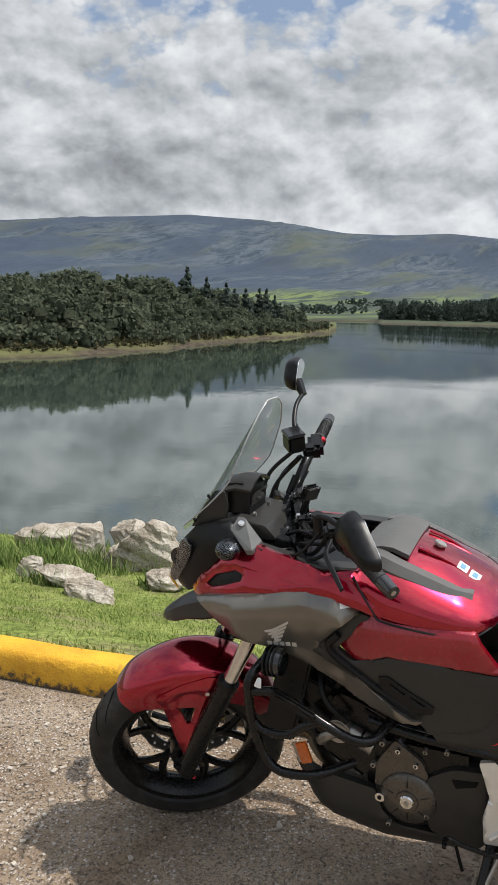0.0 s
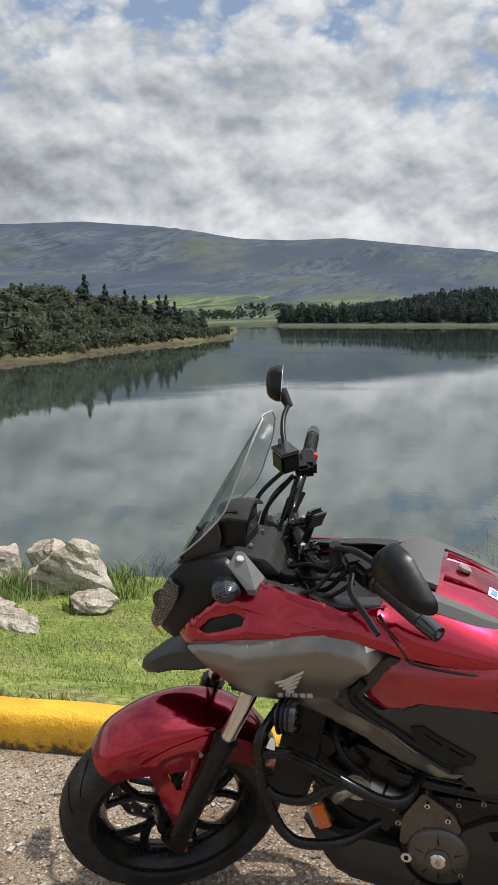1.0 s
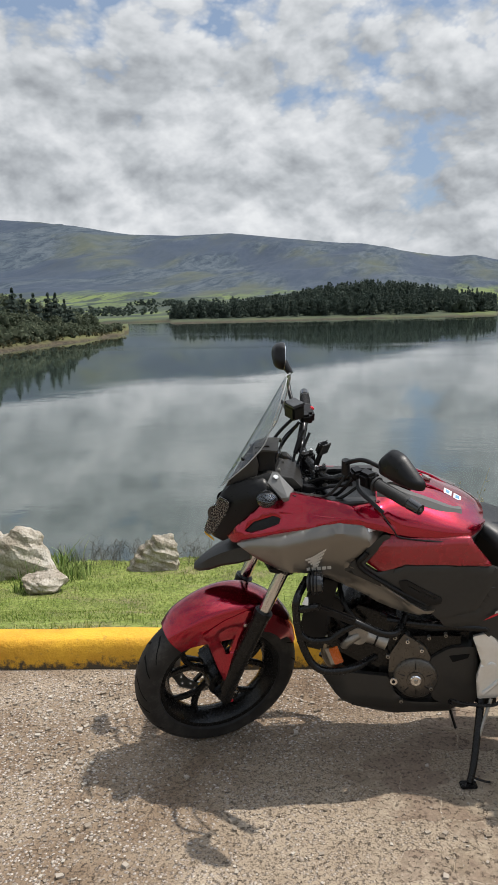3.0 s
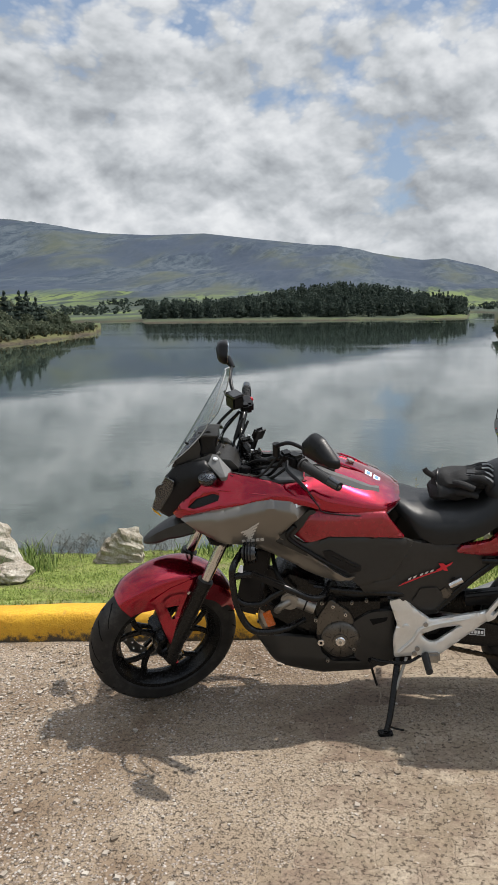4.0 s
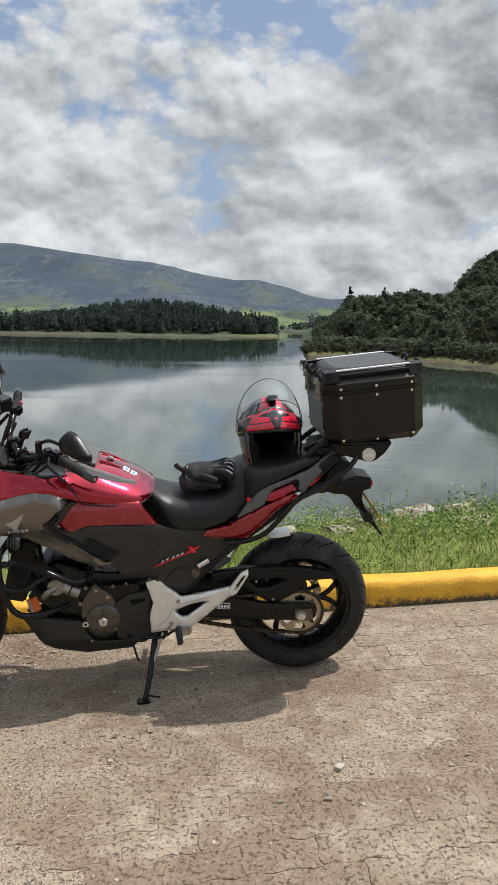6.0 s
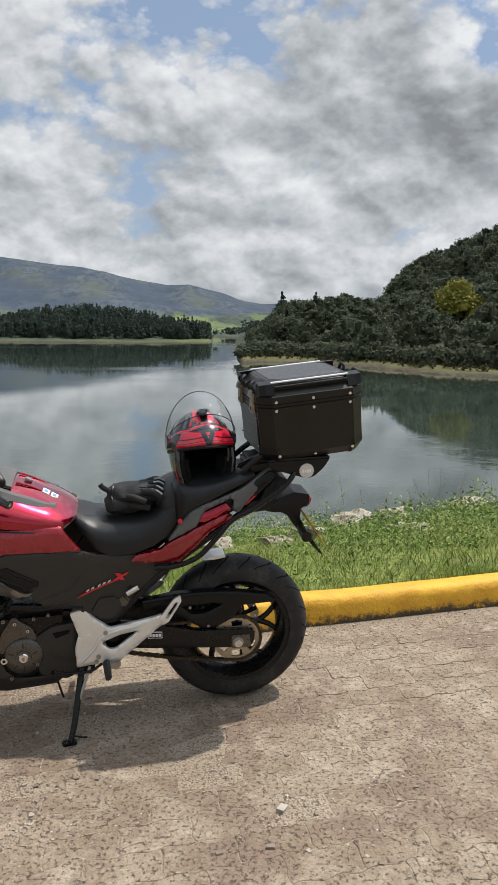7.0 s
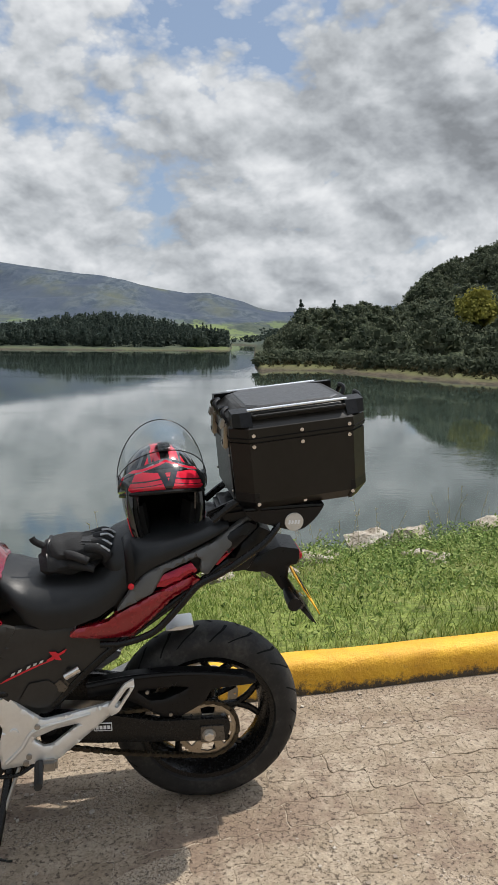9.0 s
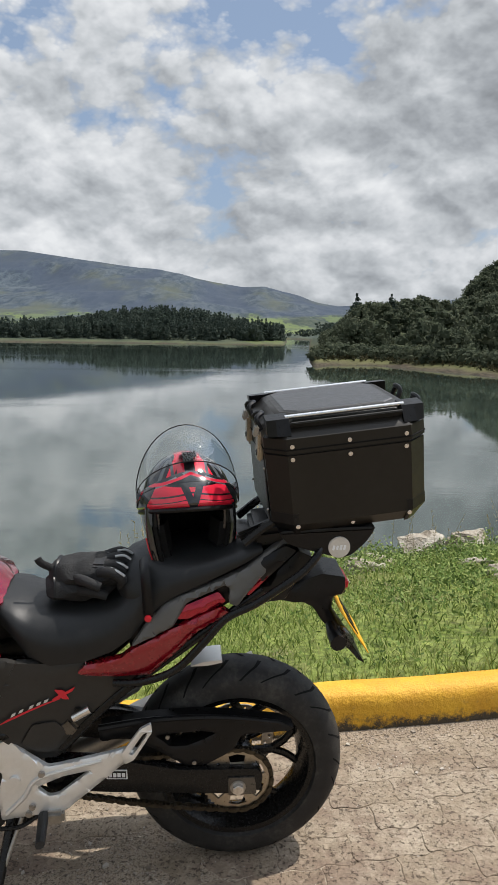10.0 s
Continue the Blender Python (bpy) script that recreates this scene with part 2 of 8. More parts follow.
def pavement_material():
    """Worn cement with stony aggregate, reddish dirt, paler scoured patches and cracks."""
    m = bpy.data.materials.new("worn_pavement")
    m.use_nodes = True
    n = Nodes(m.node_tree)
    at = n.add("ShaderNodeTexCoord").outputs["Object"]
    broad = n.noise(at, 0.9, 5.0, 0.62, 0.4)
    mid = n.noise(at, 4.5, 5.0, 0.65)
    grit = n.add("ShaderNodeTexVoronoi", i_Vector=at, i_Scale=75.0)
    grit2 = n.add("ShaderNodeTexVoronoi", i_Vector=at, i_Scale=190.0)
    side = n.maprange(n.math("ADD", n.add("ShaderNodeSeparateXYZ", n_0=at).outputs[0], n.math("MULTIPLY", broad, 1.2)), 0.75, 1.35)
    dirt = n.ramp(n.math("ADD", n.math("MULTIPLY", broad, 0.6), n.math("MULTIPLY", mid, 0.4)),
                  [(0.36, (0.125, 0.082, 0.052)), (0.47, (0.195, 0.142, 0.096)), (0.56, (0.270, 0.212, 0.152)), (0.68, (0.370, 0.306, 0.232))])
    dirt = n.mix(n.math("MULTIPLY", side, 0.55), dirt, (0.350, 0.292, 0.220))
    stones = n.ramp(grit.outputs[1], [(0.0, (0.21, 0.165, 0.13)), (0.4, (0.33, 0.28, 0.235)), (0.75, (0.50, 0.45, 0.40)), (1.0, (0.25, 0.21, 0.18))])
    show = n.math("MULTIPLY", n.maprange(grit.outputs[0], 0.46, 0.34), n.maprange(n.noise(at, 5.0, 4.0), 0.36, 0.52))
    col = n.mix(n.math("MULTIPLY", show, n.maprange(side, 0.0, 1.0, 0.95, 0.25)), dirt, stones)
    col = n.mix(n.maprange(grit2.outputs[0], 0.55, 0.78, 0.0, 0.65), col, (0.085, 0.062, 0.046))
    pits = n.maprange(n.noise(at, 60.0, 4.0, 0.7), 0.565, 0.64)
    col = n.mix(n.math("MULTIPLY", pits, 0.7), col, (0.085, 0.066, 0.052))
    bs = n.add("ShaderNodeBsdfPrincipled", i_Base_Color=col, i_Roughness=0.88)
    bs.inputs["Specular IOR Level"].default_value = 0.2
    h = n.math("ADD", n.math("MULTIPLY", n.maprange(grit.outputs[0], 0.0, 0.5, 1.0, 0.0), 0.7), n.math("SUBTRACT", n.math("MULTIPLY", mid, 2.0), pits))
    b = n.add("ShaderNodeBump", i_Strength=0.8, i_Height=h)
    b.inputs["Distance"].default_value = 0.010
    n.put(bs.inputs["Normal"], b)
    n.t.links.new(bs.outputs[0], n.add("ShaderNodeOutputMaterial").inputs[0])
    return m


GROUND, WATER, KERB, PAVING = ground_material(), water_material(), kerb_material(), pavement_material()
STONE = surface("pale_boulder", [(0.12, 0.092, 0.064), (0.29, 0.25, 0.198), (0.40, 0.362, 0.305), (0.50, 0.462, 0.405)], 3.4, (0.8, 0.95), bump=0.9, bump_scale=22, spec=0.2)
WOODS = leafy("mixed_woodland", (0.050, 0.066, 0.042), (0.088, 0.106, 0.070), (0.140, 0.156, 0.102), scale=0.16, through_leaf=0.5)
# needle greens lifted and greyed: aerial haze put into the base colour
PINES = leafy("pine_needles", (0.038, 0.054, 0.046), (0.056, 0.076, 0.062), (0.080, 0.100, 0.078), scale=0.10, through_leaf=0.42)
YELLOWISH = leafy("yellowish_foliage", (0.15, 0.155, 0.034), (0.25, 0.24, 0.055), (0.36, 0.33, 0.085), scale=0.2, through_leaf=0.42)
SCRUB = leafy("shore_scrub", (0.034, 0.036, 0.018), (0.070, 0.066, 0.034), (0.130, 0.112, 0.060), scale=0.3, through_leaf=0.25)
BARK = surface("bark", [(0.05, 0.035, 0.025), (0.12, 0.09, 0.07)], 8, (0.8, 0.95), bump=0.5, bump_scale=30)
BLADES = leafy("grass_blades", (0.075, 0.120, 0.022), (0.20, 0.265, 0.060), (0.42, 0.42, 0.18), scale=1.6, through_leaf=0.25)
WEEDS = leafy("weed_leaves", (0.050, 0.080, 0.022), (0.13, 0.20, 0.050), (0.30, 0.34, 0.13), scale=2.6, through_leaf=0.25)

# ---------------------------------------------------------------- meshes


def obj(name, bm, material, parent=None, smooth=True, m=None):
    """Links a bmesh as one mesh object."""
    me = bpy.data.meshes.new(name)
    bm.to_mesh(me)
    bm.free()
    if smooth:
        me.polygons.foreach_set("use_smooth", [True] * len(me.polygons))
    me.materials.append(material)
    ob = new(name, me)
    if parent:
        ob.parent = parent
    if m is not None:
        ob.matrix_basis = m
    return ob


def raw(name, verts, faces, material, smooth=False):
    """An object from numpy arrays; faces all have the same number of corners."""
    me = bpy.data.meshes.new(name)
    me.vertices.add(len(verts))
    me.vertices.foreach_set("co", np.asarray(verts, dtype=np.float32).ravel())
    k = faces.shape[1]
    me.loops.add(faces.size)
    me.loops.foreach_set("vertex_index", faces.astype(np.int32).ravel())
    me.polygons.add(len(faces))
    me.polygons.foreach_set("loop_start", np.arange(0, faces.size, k, dtype=np.int32))
    me.update(calc_edges=True)
    me.polygons.foreach_set("use_smooth", [smooth] * len(me.polygons))
    me.materials.append(material)
    return new(name, me)


# ---------------------------------------------------------------- the lie of the land
CENTRE = np.array((1.0, -2.5))
LAKE = -5.0


def curve(points):
    xs, ys = zip(*points)
    return lambda v: np.interp(v, xs, ys)


def ease(v, a, b):
    f = np.clip((v - a) / (b - a), 0, 1)
    return f * f * (3 - 2 * f)


def wave(x, y, s, seed=0):
    """Cheap smooth noise, about -1 to 1."""
    r = np.random.RandomState(seed)
    out = 0
    for i in range(5):
        a, p = r.uniform(0, 6.28, 2)
        k = s * 1.7 ** i
        out = out + np.sin((x * math.cos(a) + y * math.sin(a)) * k + p + 1.3 * np.sin((y * math.cos(a) - x * math.sin(a)) * k * 0.7 + p)) / 1.45 ** i
    return out / 2.2


# shore distance and crest height, by bearing in degrees from +y
spit_shore = curve([(-180, 60), (-110, 70), (-60, 92), (-45, 98), (-41, 100), (-33, 118), (-28, 148), (-24, 172), (-21.5, 200), (-20.9, 232)])
spit_crest = curve([(-60, 4.0), (-45, 3.6), (-38, 4.6), (-31, 3.8), (-28, 2.6), (-24, 1.2), (-21, 0.4)])
hill_shore = curve([(5.8, 185), (6.9, 160), (7.6, 142), (8.8, 150), (12, 150), (15.4, 138), (21.5, 120), (27, 114), (60, 90), (110, 60), (180, 60)])
hill_crest = curve([(7, 0.5), (8.9, 2), (10.3, 6.5), (12.2, 9), (14.6, 8.5), (17, 7.5), (21, 9), (27, 11), (60, 14)])
peak_rise = curve([(17.2, 0), (19, 13), (20.2, 17), (22.5, 21), (24.7, 25), (26.3, 26), (40, 32), (70, 15)])
ridge_angle = curve([(-180, 3.0), (-80, 4.2), (-60, 5.0), (-44.5, 5.42), (-39.6, 5.76), (-31.7, 6.17), (-26.5, 5.88), (-23.5, 5.45), (-20.5, 5.03), (-17, 4.88), (-13.3, 4.98), (-10.5, 4.64),
                     (-7, 4.25), (-3.3, 3.82), (0, 3.2), (2.1, 2.88), (3.65, 2.94), (5.5, 2.4), (7.7, 1.82), (9.1, 1.6), (14, 1.9), (30, 2.6), (90, 3.0), (180, 3.0)])
island_top = curve([(-19, 0), (-17.4, 1.0), (-12, 2.2), (-9, 4.5), (-6.6, 8.0), (-3.4, 9.5), (0, 7), (2, 4.0), (4, 1.6), (5.4, 0.6), (6, 0)])


def bank(x, y):
    """Height of the lawn and bank in the pavement's own plane, y past the kerb."""
    d = y - (0.55 + 0.105 * x)
    left = np.interp(d, [-1, 0, 0.4, 1, 2, 3.5, 5.2, 6.3, 7.1, 9.5, 12, 30], [0.1, 0.125, 0.04, -0.26, -0.71, -1.17, -1.45, -1.60, -2.10, -3.8, -5.6, -9])
    right = np.interp(d, [-1, 0, 1, 3.5, 8, 9.2, 13, 30], [0.1, 0.125, 0.0, -0.60, -1.92, -2.55, -5.8, -9])
    f = ease(x, -1.0, 3.0)
    z = left * (1 - f) + right * f
    z = z + np.where(d > 0.15, 0.05 * wave(x, y, 1.1, 3), 0) * np.clip(d, 0, 1)
    return np.where(d < 0.02, -0.06, z)


def land(x, y):
    """Height of the ground in the level world."""
    dx, dy = x - CENTRE[0], y - CENTRE[1]
    r, az = np.hypot(dx, dy), np.degrees(np.arctan2(dx, dy))
    near = bank(x, y) + 0.027 * x + 0.005 * y
    back = ease(np.abs(az), 82, 112)
    near = near * (1 - back * ease(r, 6, 30)) + back * ease(r, 6, 30) * 0.5
    z = np.full_like(r, LAKE - 4.0)
    # wooded spit
    s = spit_shore(az)
    on = (az < -20.9)
    d = r - s + 1.2 * wave(x, y, 0.09, 1)
    deep = 45 + 25 * np.clip((-az - 21) / 25, 0, 1)
    rise = LAKE - 2 + 2.3 * ease(d, -9, 0.5) + 1.0 * ease(d, 0, 9) + spit_crest(az) * ease(d, 8, 42)
    fall = ease(d, deep, deep + 40) * ease(az, -60, -40)
    z = np.where(on, np.maximum(z, rise * (1 - fall) + (LAKE - 4) * fall), z)
    # wooded hill across the inlet
    s = hill_shore(az)
    d = r - s + 1.6 * wave(x, y, 0.07, 2)
    rise = LAKE - 2 + 2.3 * ease(d, -9, 0.5) + 0.9 * ease(d, 0, 8) + hill_crest(az) * ease(d, 6, 75) + peak_rise(az) * ease(d, 70, 190)
    z = np.where(az > 5.9, np.maximum(z, LAKE - 4 + (rise - LAKE + 4) * ease(az, 5.9, 7.8)), z)
    # pine-covered island
    d = (r - 318 + 2.5 * wave(x, y, 0.03, 4))
    up = island_top(az)
    rise = LAKE - 2.5 + 3.0 * ease(d, -14, 2) * ease(up, 0.0, 0.9) + up * ease(d, 5, 70) * (1 - ease(d, 110, 190))
    z = np.where((az > -19) & (az < 6), np.maximum(z, rise - 3.5 * ease(d, 130, 200)), z)
    # valley floor and the mountain range
    far_shore = np.interp(az, [-30, -21, -17, 5, 7.5, 12], [430, 352, 372, 520, 470, 500])
    top = np.tan(np.radians(ridge_angle(az))) * 3000 + 1.6
    v = LAKE - 3 + 4.0 * ease(r, far_shore - 15, far_shore + 20) + 26 * ease(r, 520, 1500) + 8 * wave(x, y, 0.008, 5) * ease(r, 700, 1300) * (1 - ease(r, 2300, 2900))
    gully = 1 - 2 * np.abs(wave(x * 1.0, y * 0.35, 0.0050, 6))
    spurs = 1 + (0.30 * wave(x * 1.0, y * 0.4, 0.0040, 6) + 0.16 * gully) * ease(r, 1300, 1900) * (1 - ease(r, 2150, 2850))
    mount = (top - 22) * ease(r, 1150, 3050) ** 1.15 * spurs
    drop = ease(r, 3020, 4300) * (top + 20)
    v = v + mount - drop
    z = np.maximum(z, np.where(r > 330, v, -99))
    f = ease(r, 13, 24) * (1 - back)
    return near * (1 - f) + np.where(back > 0, z * (1 - back) + back * 0.5, z) * f


def ground_sheet():
    radii = np.concatenate([np.linspace(0.3, 14, 96), np.geomspace(14.4, 90, 40), np.linspace(92, 320, 115), np.geomspace(325, 4600, 120)])
    az = np.concatenate([np.arange(-180, -60, 3.0), np.arange(-60, 45, 0.25), np.arange(45, 180, 3.0)])
    A, R = np.meshgrid(np.radians(az), radii)
    X, Y = CENTRE[0] + R * np.sin(A), CENTRE[1] + R * np.cos(A)
    Z = land(X, Y)
    n, k = R.shape
    idx = np.arange(n * k).reshape(n, k)
    nxt = np.roll(idx, -1, axis=1)
    quads = np.stack([idx[:-1], nxt[:-1], nxt[1:], idx[1:]], -1).reshape(-1, 4)[:, ::-1]
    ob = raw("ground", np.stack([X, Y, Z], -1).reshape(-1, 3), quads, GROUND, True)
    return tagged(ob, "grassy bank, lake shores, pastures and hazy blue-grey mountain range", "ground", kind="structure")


ground_sheet()
bm = bmesh.new()
bmesh.ops.create_circle(bm, cap_ends=True, radius=3200, segments=64)
bmesh.ops.translate(bm, verts=bm.verts, vec=(0, 900, LAKE))
tagged(obj("water", bm, WATER, smooth=False), "calm grey-green lake mirroring clouds and wooded shores", "lake", kind="structure")


def kerb_line(x):
    return 0.44 + 0.105 * x


def sweep_strip(profile, x0, x1, n, jitter, seed):
    """A long low body along the kerb line with the given cross-section (offset across, height)."""
    r = random.Random(seed)
    bm = bmesh.new()
    rings = []
    for i in range(n + 1):
        x = x0 + (x1 - x0) * i / n
        a = noise.noise(Vector((x * 2.3, seed, 0))) * jitter
        b = noise.noise(Vector((x * 7.0, seed, 4))) * jitter * 0.5
        rings.append([bm.verts.new((x, kerb_line(x) + o + (a + b) * (0.4 if z < 0.02 else 1), z + (a - b) * 0.5 * (z > 0.02))) for o, z in profile])
    for p, q in zip(rings, rings[1:]):
        for i in range(len(profile) - 1):
            bm.faces.new((p[i], q[i], q[i + 1], p[i + 1]))
    for ring in (rings[0], rings[-1]):
        bm.faces.new(ring)
    bmesh.ops.recalc_face_normals(bm, faces=bm.faces)
    return bm


PROFILE = [(0.0, -0.06), (0.0, 0.03), (0.004, 0.10), (0.012, 0.128), (0.03, 0.142), (0.08, 0.146), (0.13, 0.143), (0.15, 0.13), (0.158, 0.09), (0.16, -0.06)]
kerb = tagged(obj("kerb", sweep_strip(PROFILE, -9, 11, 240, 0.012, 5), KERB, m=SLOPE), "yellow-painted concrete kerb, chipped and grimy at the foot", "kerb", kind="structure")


def pave_z(x, y):
    return 0.0016 * wave(x, y, 3.0, 8) + 0.0018 * wave(x, y, 0.8, 9) - 0.0010


def pavement():
    xs, ys = np.linspace(-12, 13, 180), np.linspace(0, 1, 90)
    X, T = np.meshgrid(xs, ys)
    Y = -12 + T * (kerb_line(X) + 0.05 + 12)
    Z = pave_z(X, Y)
    n, k = X.shape
    idx = np.arange(n * k).reshape(n, k)
    quads = np.stack([idx[:-1, :-1], idx[:-1, 1:], idx[1:, 1:], idx[1:, :-1]], -1).reshape(-1, 4)
    ob = raw("pavement", np.stack([X, Y, Z], -1).reshape(-1, 3), quads, PAVING, True)
    ob.matrix_basis = SLOPE
    return tagged(ob, "worn cement parking surface with gravel, dirt and cracks", "pavement", kind="structure")


paved = pavement()
# ---------------------------------------------------------------- shapes for made things
from mathutils.geometry import delaunay_2d_cdt


def part(name, bm, material, parent, label="", m=None, angle=38, smooth=True):
    """Links a bmesh as one mesh object under a thing or a part."""
    if m is None and parent is not None and (parent.name == "motorcycle" or parent.parent is not None and parent.parent.name == "motorcycle" and parent.matrix_basis == Matrix.Identity(4)):
        # the fork carries the nose a little to its left
        for v in bm.verts:
            v.co.y -= 0.080 * min(1.0, max(0.0, 1 - v.co.x / 0.95)) * min(2.0, max(0.0, 1 + v.co.y / 0.24))
    ob = obj(name, bm, material, parent, smooth, m)
    if smooth:
        ob.data.set_sharp_from_angle(angle=radians(angle))
    if label:
        ob["label"] = label
    return ob


def catmull(points, n=6):
    pts = [Vector(p) for p in points]
    if len(pts) < 3 or n < 2:
        return pts
    out = []
    ext = [pts[0] * 2 - pts[1], *pts, pts[-1] * 2 - pts[-2]]
    for a, b, c, d in zip(ext, ext[1:], ext[2:], ext[3:]):
        for i in range(n):
            t = i / n
            out.append(0.5 * (2 * b + (c - a) * t + (2 * a - 5 * b + 4 * c - d) * t * t + (3 * b - a - 3 * c + d) * t ** 3))
    return out + [pts[-1]]


def tube(points, radius, sides=10, n=5, bm=None, squash=1.0):
    """A round bar along a smooth line; radius is one number or one for each end."""
    bm = bm or bmesh.new()
    line = catmull(points, n)
    ra, rb = radius if isinstance(radius, tuple) else (radius, radius)
    rings, side = [], None
    for i, p in enumerate(line):
        d = (line[min(i + 1, len(line) - 1)] - line[max(i - 1, 0)]).normalized()
        if side is None:
            side = d.orthogonal().normalized()
        side = (side - d * side.dot(d)).normalized()
        up = d.cross(side)
        r = ra + (rb - ra) * i / max(1, len(line) - 1)
        rings.append([bm.verts.new(p + (side * math.cos(6.2832 * k / sides) + up * math.sin(6.2832 * k / sides) * squash) * r) for k in range(sides)])
    for a, b in zip(rings, rings[1:]):
        for k in range(sides):
            bm.faces.new((a[k], a[(k + 1) % sides], b[(k + 1) % sides], b[k]))
    bm.faces.new(rings[0][::-1])
    bm.faces.new(rings[-1])
    return bm


def lathe(profile, centre, sides=48, bm=None, closed=True):
    """Turns a profile of (radius, offset along y) about the y axis through centre."""
    bm = bm or bmesh.new()
    c = Vector(centre)
    rings = []
    for k in range(sides):
        a = 6.28319 * k / sides
        rings.append([bm.verts.new(c + Vector((r * math.cos(a), y, r * math.sin(a)))) for r, y in profile])
    m = len(profile)
    for k in range(sides):
        a, b = rings[k], rings[(k + 1) % sides]
        for i in range(m if closed else m - 1):
            j = (i + 1) % m
            bm.faces.new((a[i], a[j], b[j], b[i]))
    bmesh.ops.recalc_face_normals(bm, faces=bm.faces)
    return bm


def rounded(points, r=0.006, k=3):
    """An outline with its corners rounded off."""
    out, n = [], len(points)
    for i in range(n):
        a, b, c = (Vector(points[(i + j) % n]) for j in (-1, 0, 1))
        u, v = a - b, c - b
        q = min(r, u.length * 0.45, v.length * 0.45)
        p0, p1 = b + u.normalized() * q, b + v.normalized() * q
        for j in range(k + 1):
            t = j / k
            out.append(tuple(p0 * (1 - t) ** 2 + b * 2 * t * (1 - t) + p1 * t * t))
    return out


def inside(p, loop):
    hit = False
    for a, b in zip(loop, loop[1:] + loop[:1]):
        if (a[1] > p[1]) != (b[1] > p[1]) and p[0] < (b[0] - a[0]) * (p[1] - a[1]) / (b[1] - a[1]) + a[0]:
            hit = not hit
    return hit


def sheet(outline, width, depth=0.012, holes=(), step=0.02, edge=0.003, side=-1, r=0.006, bm=None):
    """A body panel: an outline in (x, z), at the half-width that width(x, z) gives, with its rim turned inwards."""
    bm = bm or bmesh.new()
    f = width if callable(width) else (lambda x, z: width)
    loops = [rounded(o, r) for o in (outline, *holes)]
    pts, edges = [], []
    for loop in loops:
        dense = []
        for a, b in zip(loop, loop[1:] + loop[:1]):
            k = max(1, int((Vector(b) - Vector(a)).length / (step * 1.2)))
            dense += [Vector(a).lerp(Vector(b), j / k) for j in range(k)]
        s = len(pts)
        pts += dense
        edges += [(s + i, s + (i + 1) % len(dense)) for i in range(len(dense))]
    xs, zs = [p[0] for p in loops[0]], [p[1] for p in loops[0]]
    nx, nz = int((max(xs) - min(xs)) / step), int((max(zs) - min(zs)) / step)
    for i in range(nx + 1):
        for j in range(nz + 1):
            pts.append(Vector((min(xs) + (i + 0.5 * (j % 2)) * step, min(zs) + j * step * 0.9)))
    vs, _, fs, *_ = delaunay_2d_cdt(pts, edges, [], 1, 1e-5)
    fs = [t for t in fs if not any(inside(sum((vs[i] for i in t), Vector((0, 0))) / len(t), loop) for loop in loops[1:])]
    used = sorted({i for t in fs for i in t})
    made = {i: bm.verts.new((vs[i][0], side * f(vs[i][0], vs[i][1]), vs[i][1])) for i in used}
    faces = [bm.faces.new([made[i] for i in t]) for t in fs]
    rim = [e for e in bm.edges if len(e.link_faces) == 1 and e.verts[0] in made.values() or len(e.link_faces) == 1]
    ext = bmesh.ops.extrude_edge_only(bm, edges=rim)
    moved = {v for e in rim for v in e.verts}
    for v in [g for g in ext["geom"] if isinstance(g, bmesh.types.BMVert)]:
        v.co.y -= side * depth
    for v in moved:
        v.co.y -= side * edge
    bmesh.ops.recalc_face_normals(bm, faces=bm.faces)
    return bm


def slab(outline, y0, y1, bevel=0.003, r=0.004, holes=()):
    """A flat plate with rounded corners, from y0 to y1."""
    bm = bmesh.new()
    loop = rounded(outline, r) if r else outline
    if holes:
        bm.free()
        bm = sheet(outline, abs(y0), abs(y1 - y0), holes, 0.03, 0.002, -1 if y0 < 0 else 1, r)
        return bm
    face = bm.faces.new([bm.verts.new((x, y0, z)) for x, z in loop])
    ext = bmesh.ops.extrude_face_region(bm, geom=[face])
    bmesh.ops.translate(bm, verts=[g for g in ext["geom"] if isinstance(g, bmesh.types.BMVert)], vec=(0, y1 - y0, 0))
    bmesh.ops.recalc_face_normals(bm, faces=bm.faces)
    if bevel:
        rim = [e for e in bm.edges if len(e.link_faces) == 2 and abs(e.link_faces[0].normal.dot(e.link_faces[1].normal)) < 0.6
               and (len(e.link_faces[0].verts) > 4 or len(e.link_faces[1].verts) > 4)]
        bmesh.ops.bevel(bm, geom=rim, offset=bevel, segments=2, affect="EDGES", profile=0.6)
    return bm


def block(size, m, bevel=0.004, taper=1.0, segments=2):
    """A box with softened edges; taper narrows its top."""
    bm = bmesh.new()
    bmesh.ops.create_cube(bm, size=1.0)
    for v in bm.verts:
        k = taper if v.co.z > 0 else 1.0
        v.co = Vector((v.co.x * size[0] * k, v.co.y * size[1] * k, v.co.z * size[2]))
    bmesh.ops.bevel(bm, geom=list(bm.edges), offset=bevel, segments=segments, affect="EDGES")
    bmesh.ops.transform(bm, matrix=m, verts=bm.verts)
    return bm


def drum(radius, depth, m, sides=24, bevel=0.002, r2=None):
    """A short cylinder along its own z with a softened rim."""
    bm = bmesh.new()
    bmesh.ops.create_cone(bm, cap_ends=True, segments=sides, radius1=radius, radius2=radius if r2 is None else r2, depth=depth)
    if bevel:
        bmesh.ops.bevel(bm, geom=[e for e in bm.edges if any(len(f.verts) > 4 for f in e.link_faces)], offset=bevel, segments=2, affect="EDGES")
    bmesh.ops.transform(bm, matrix=m, verts=bm.verts)
    return bm


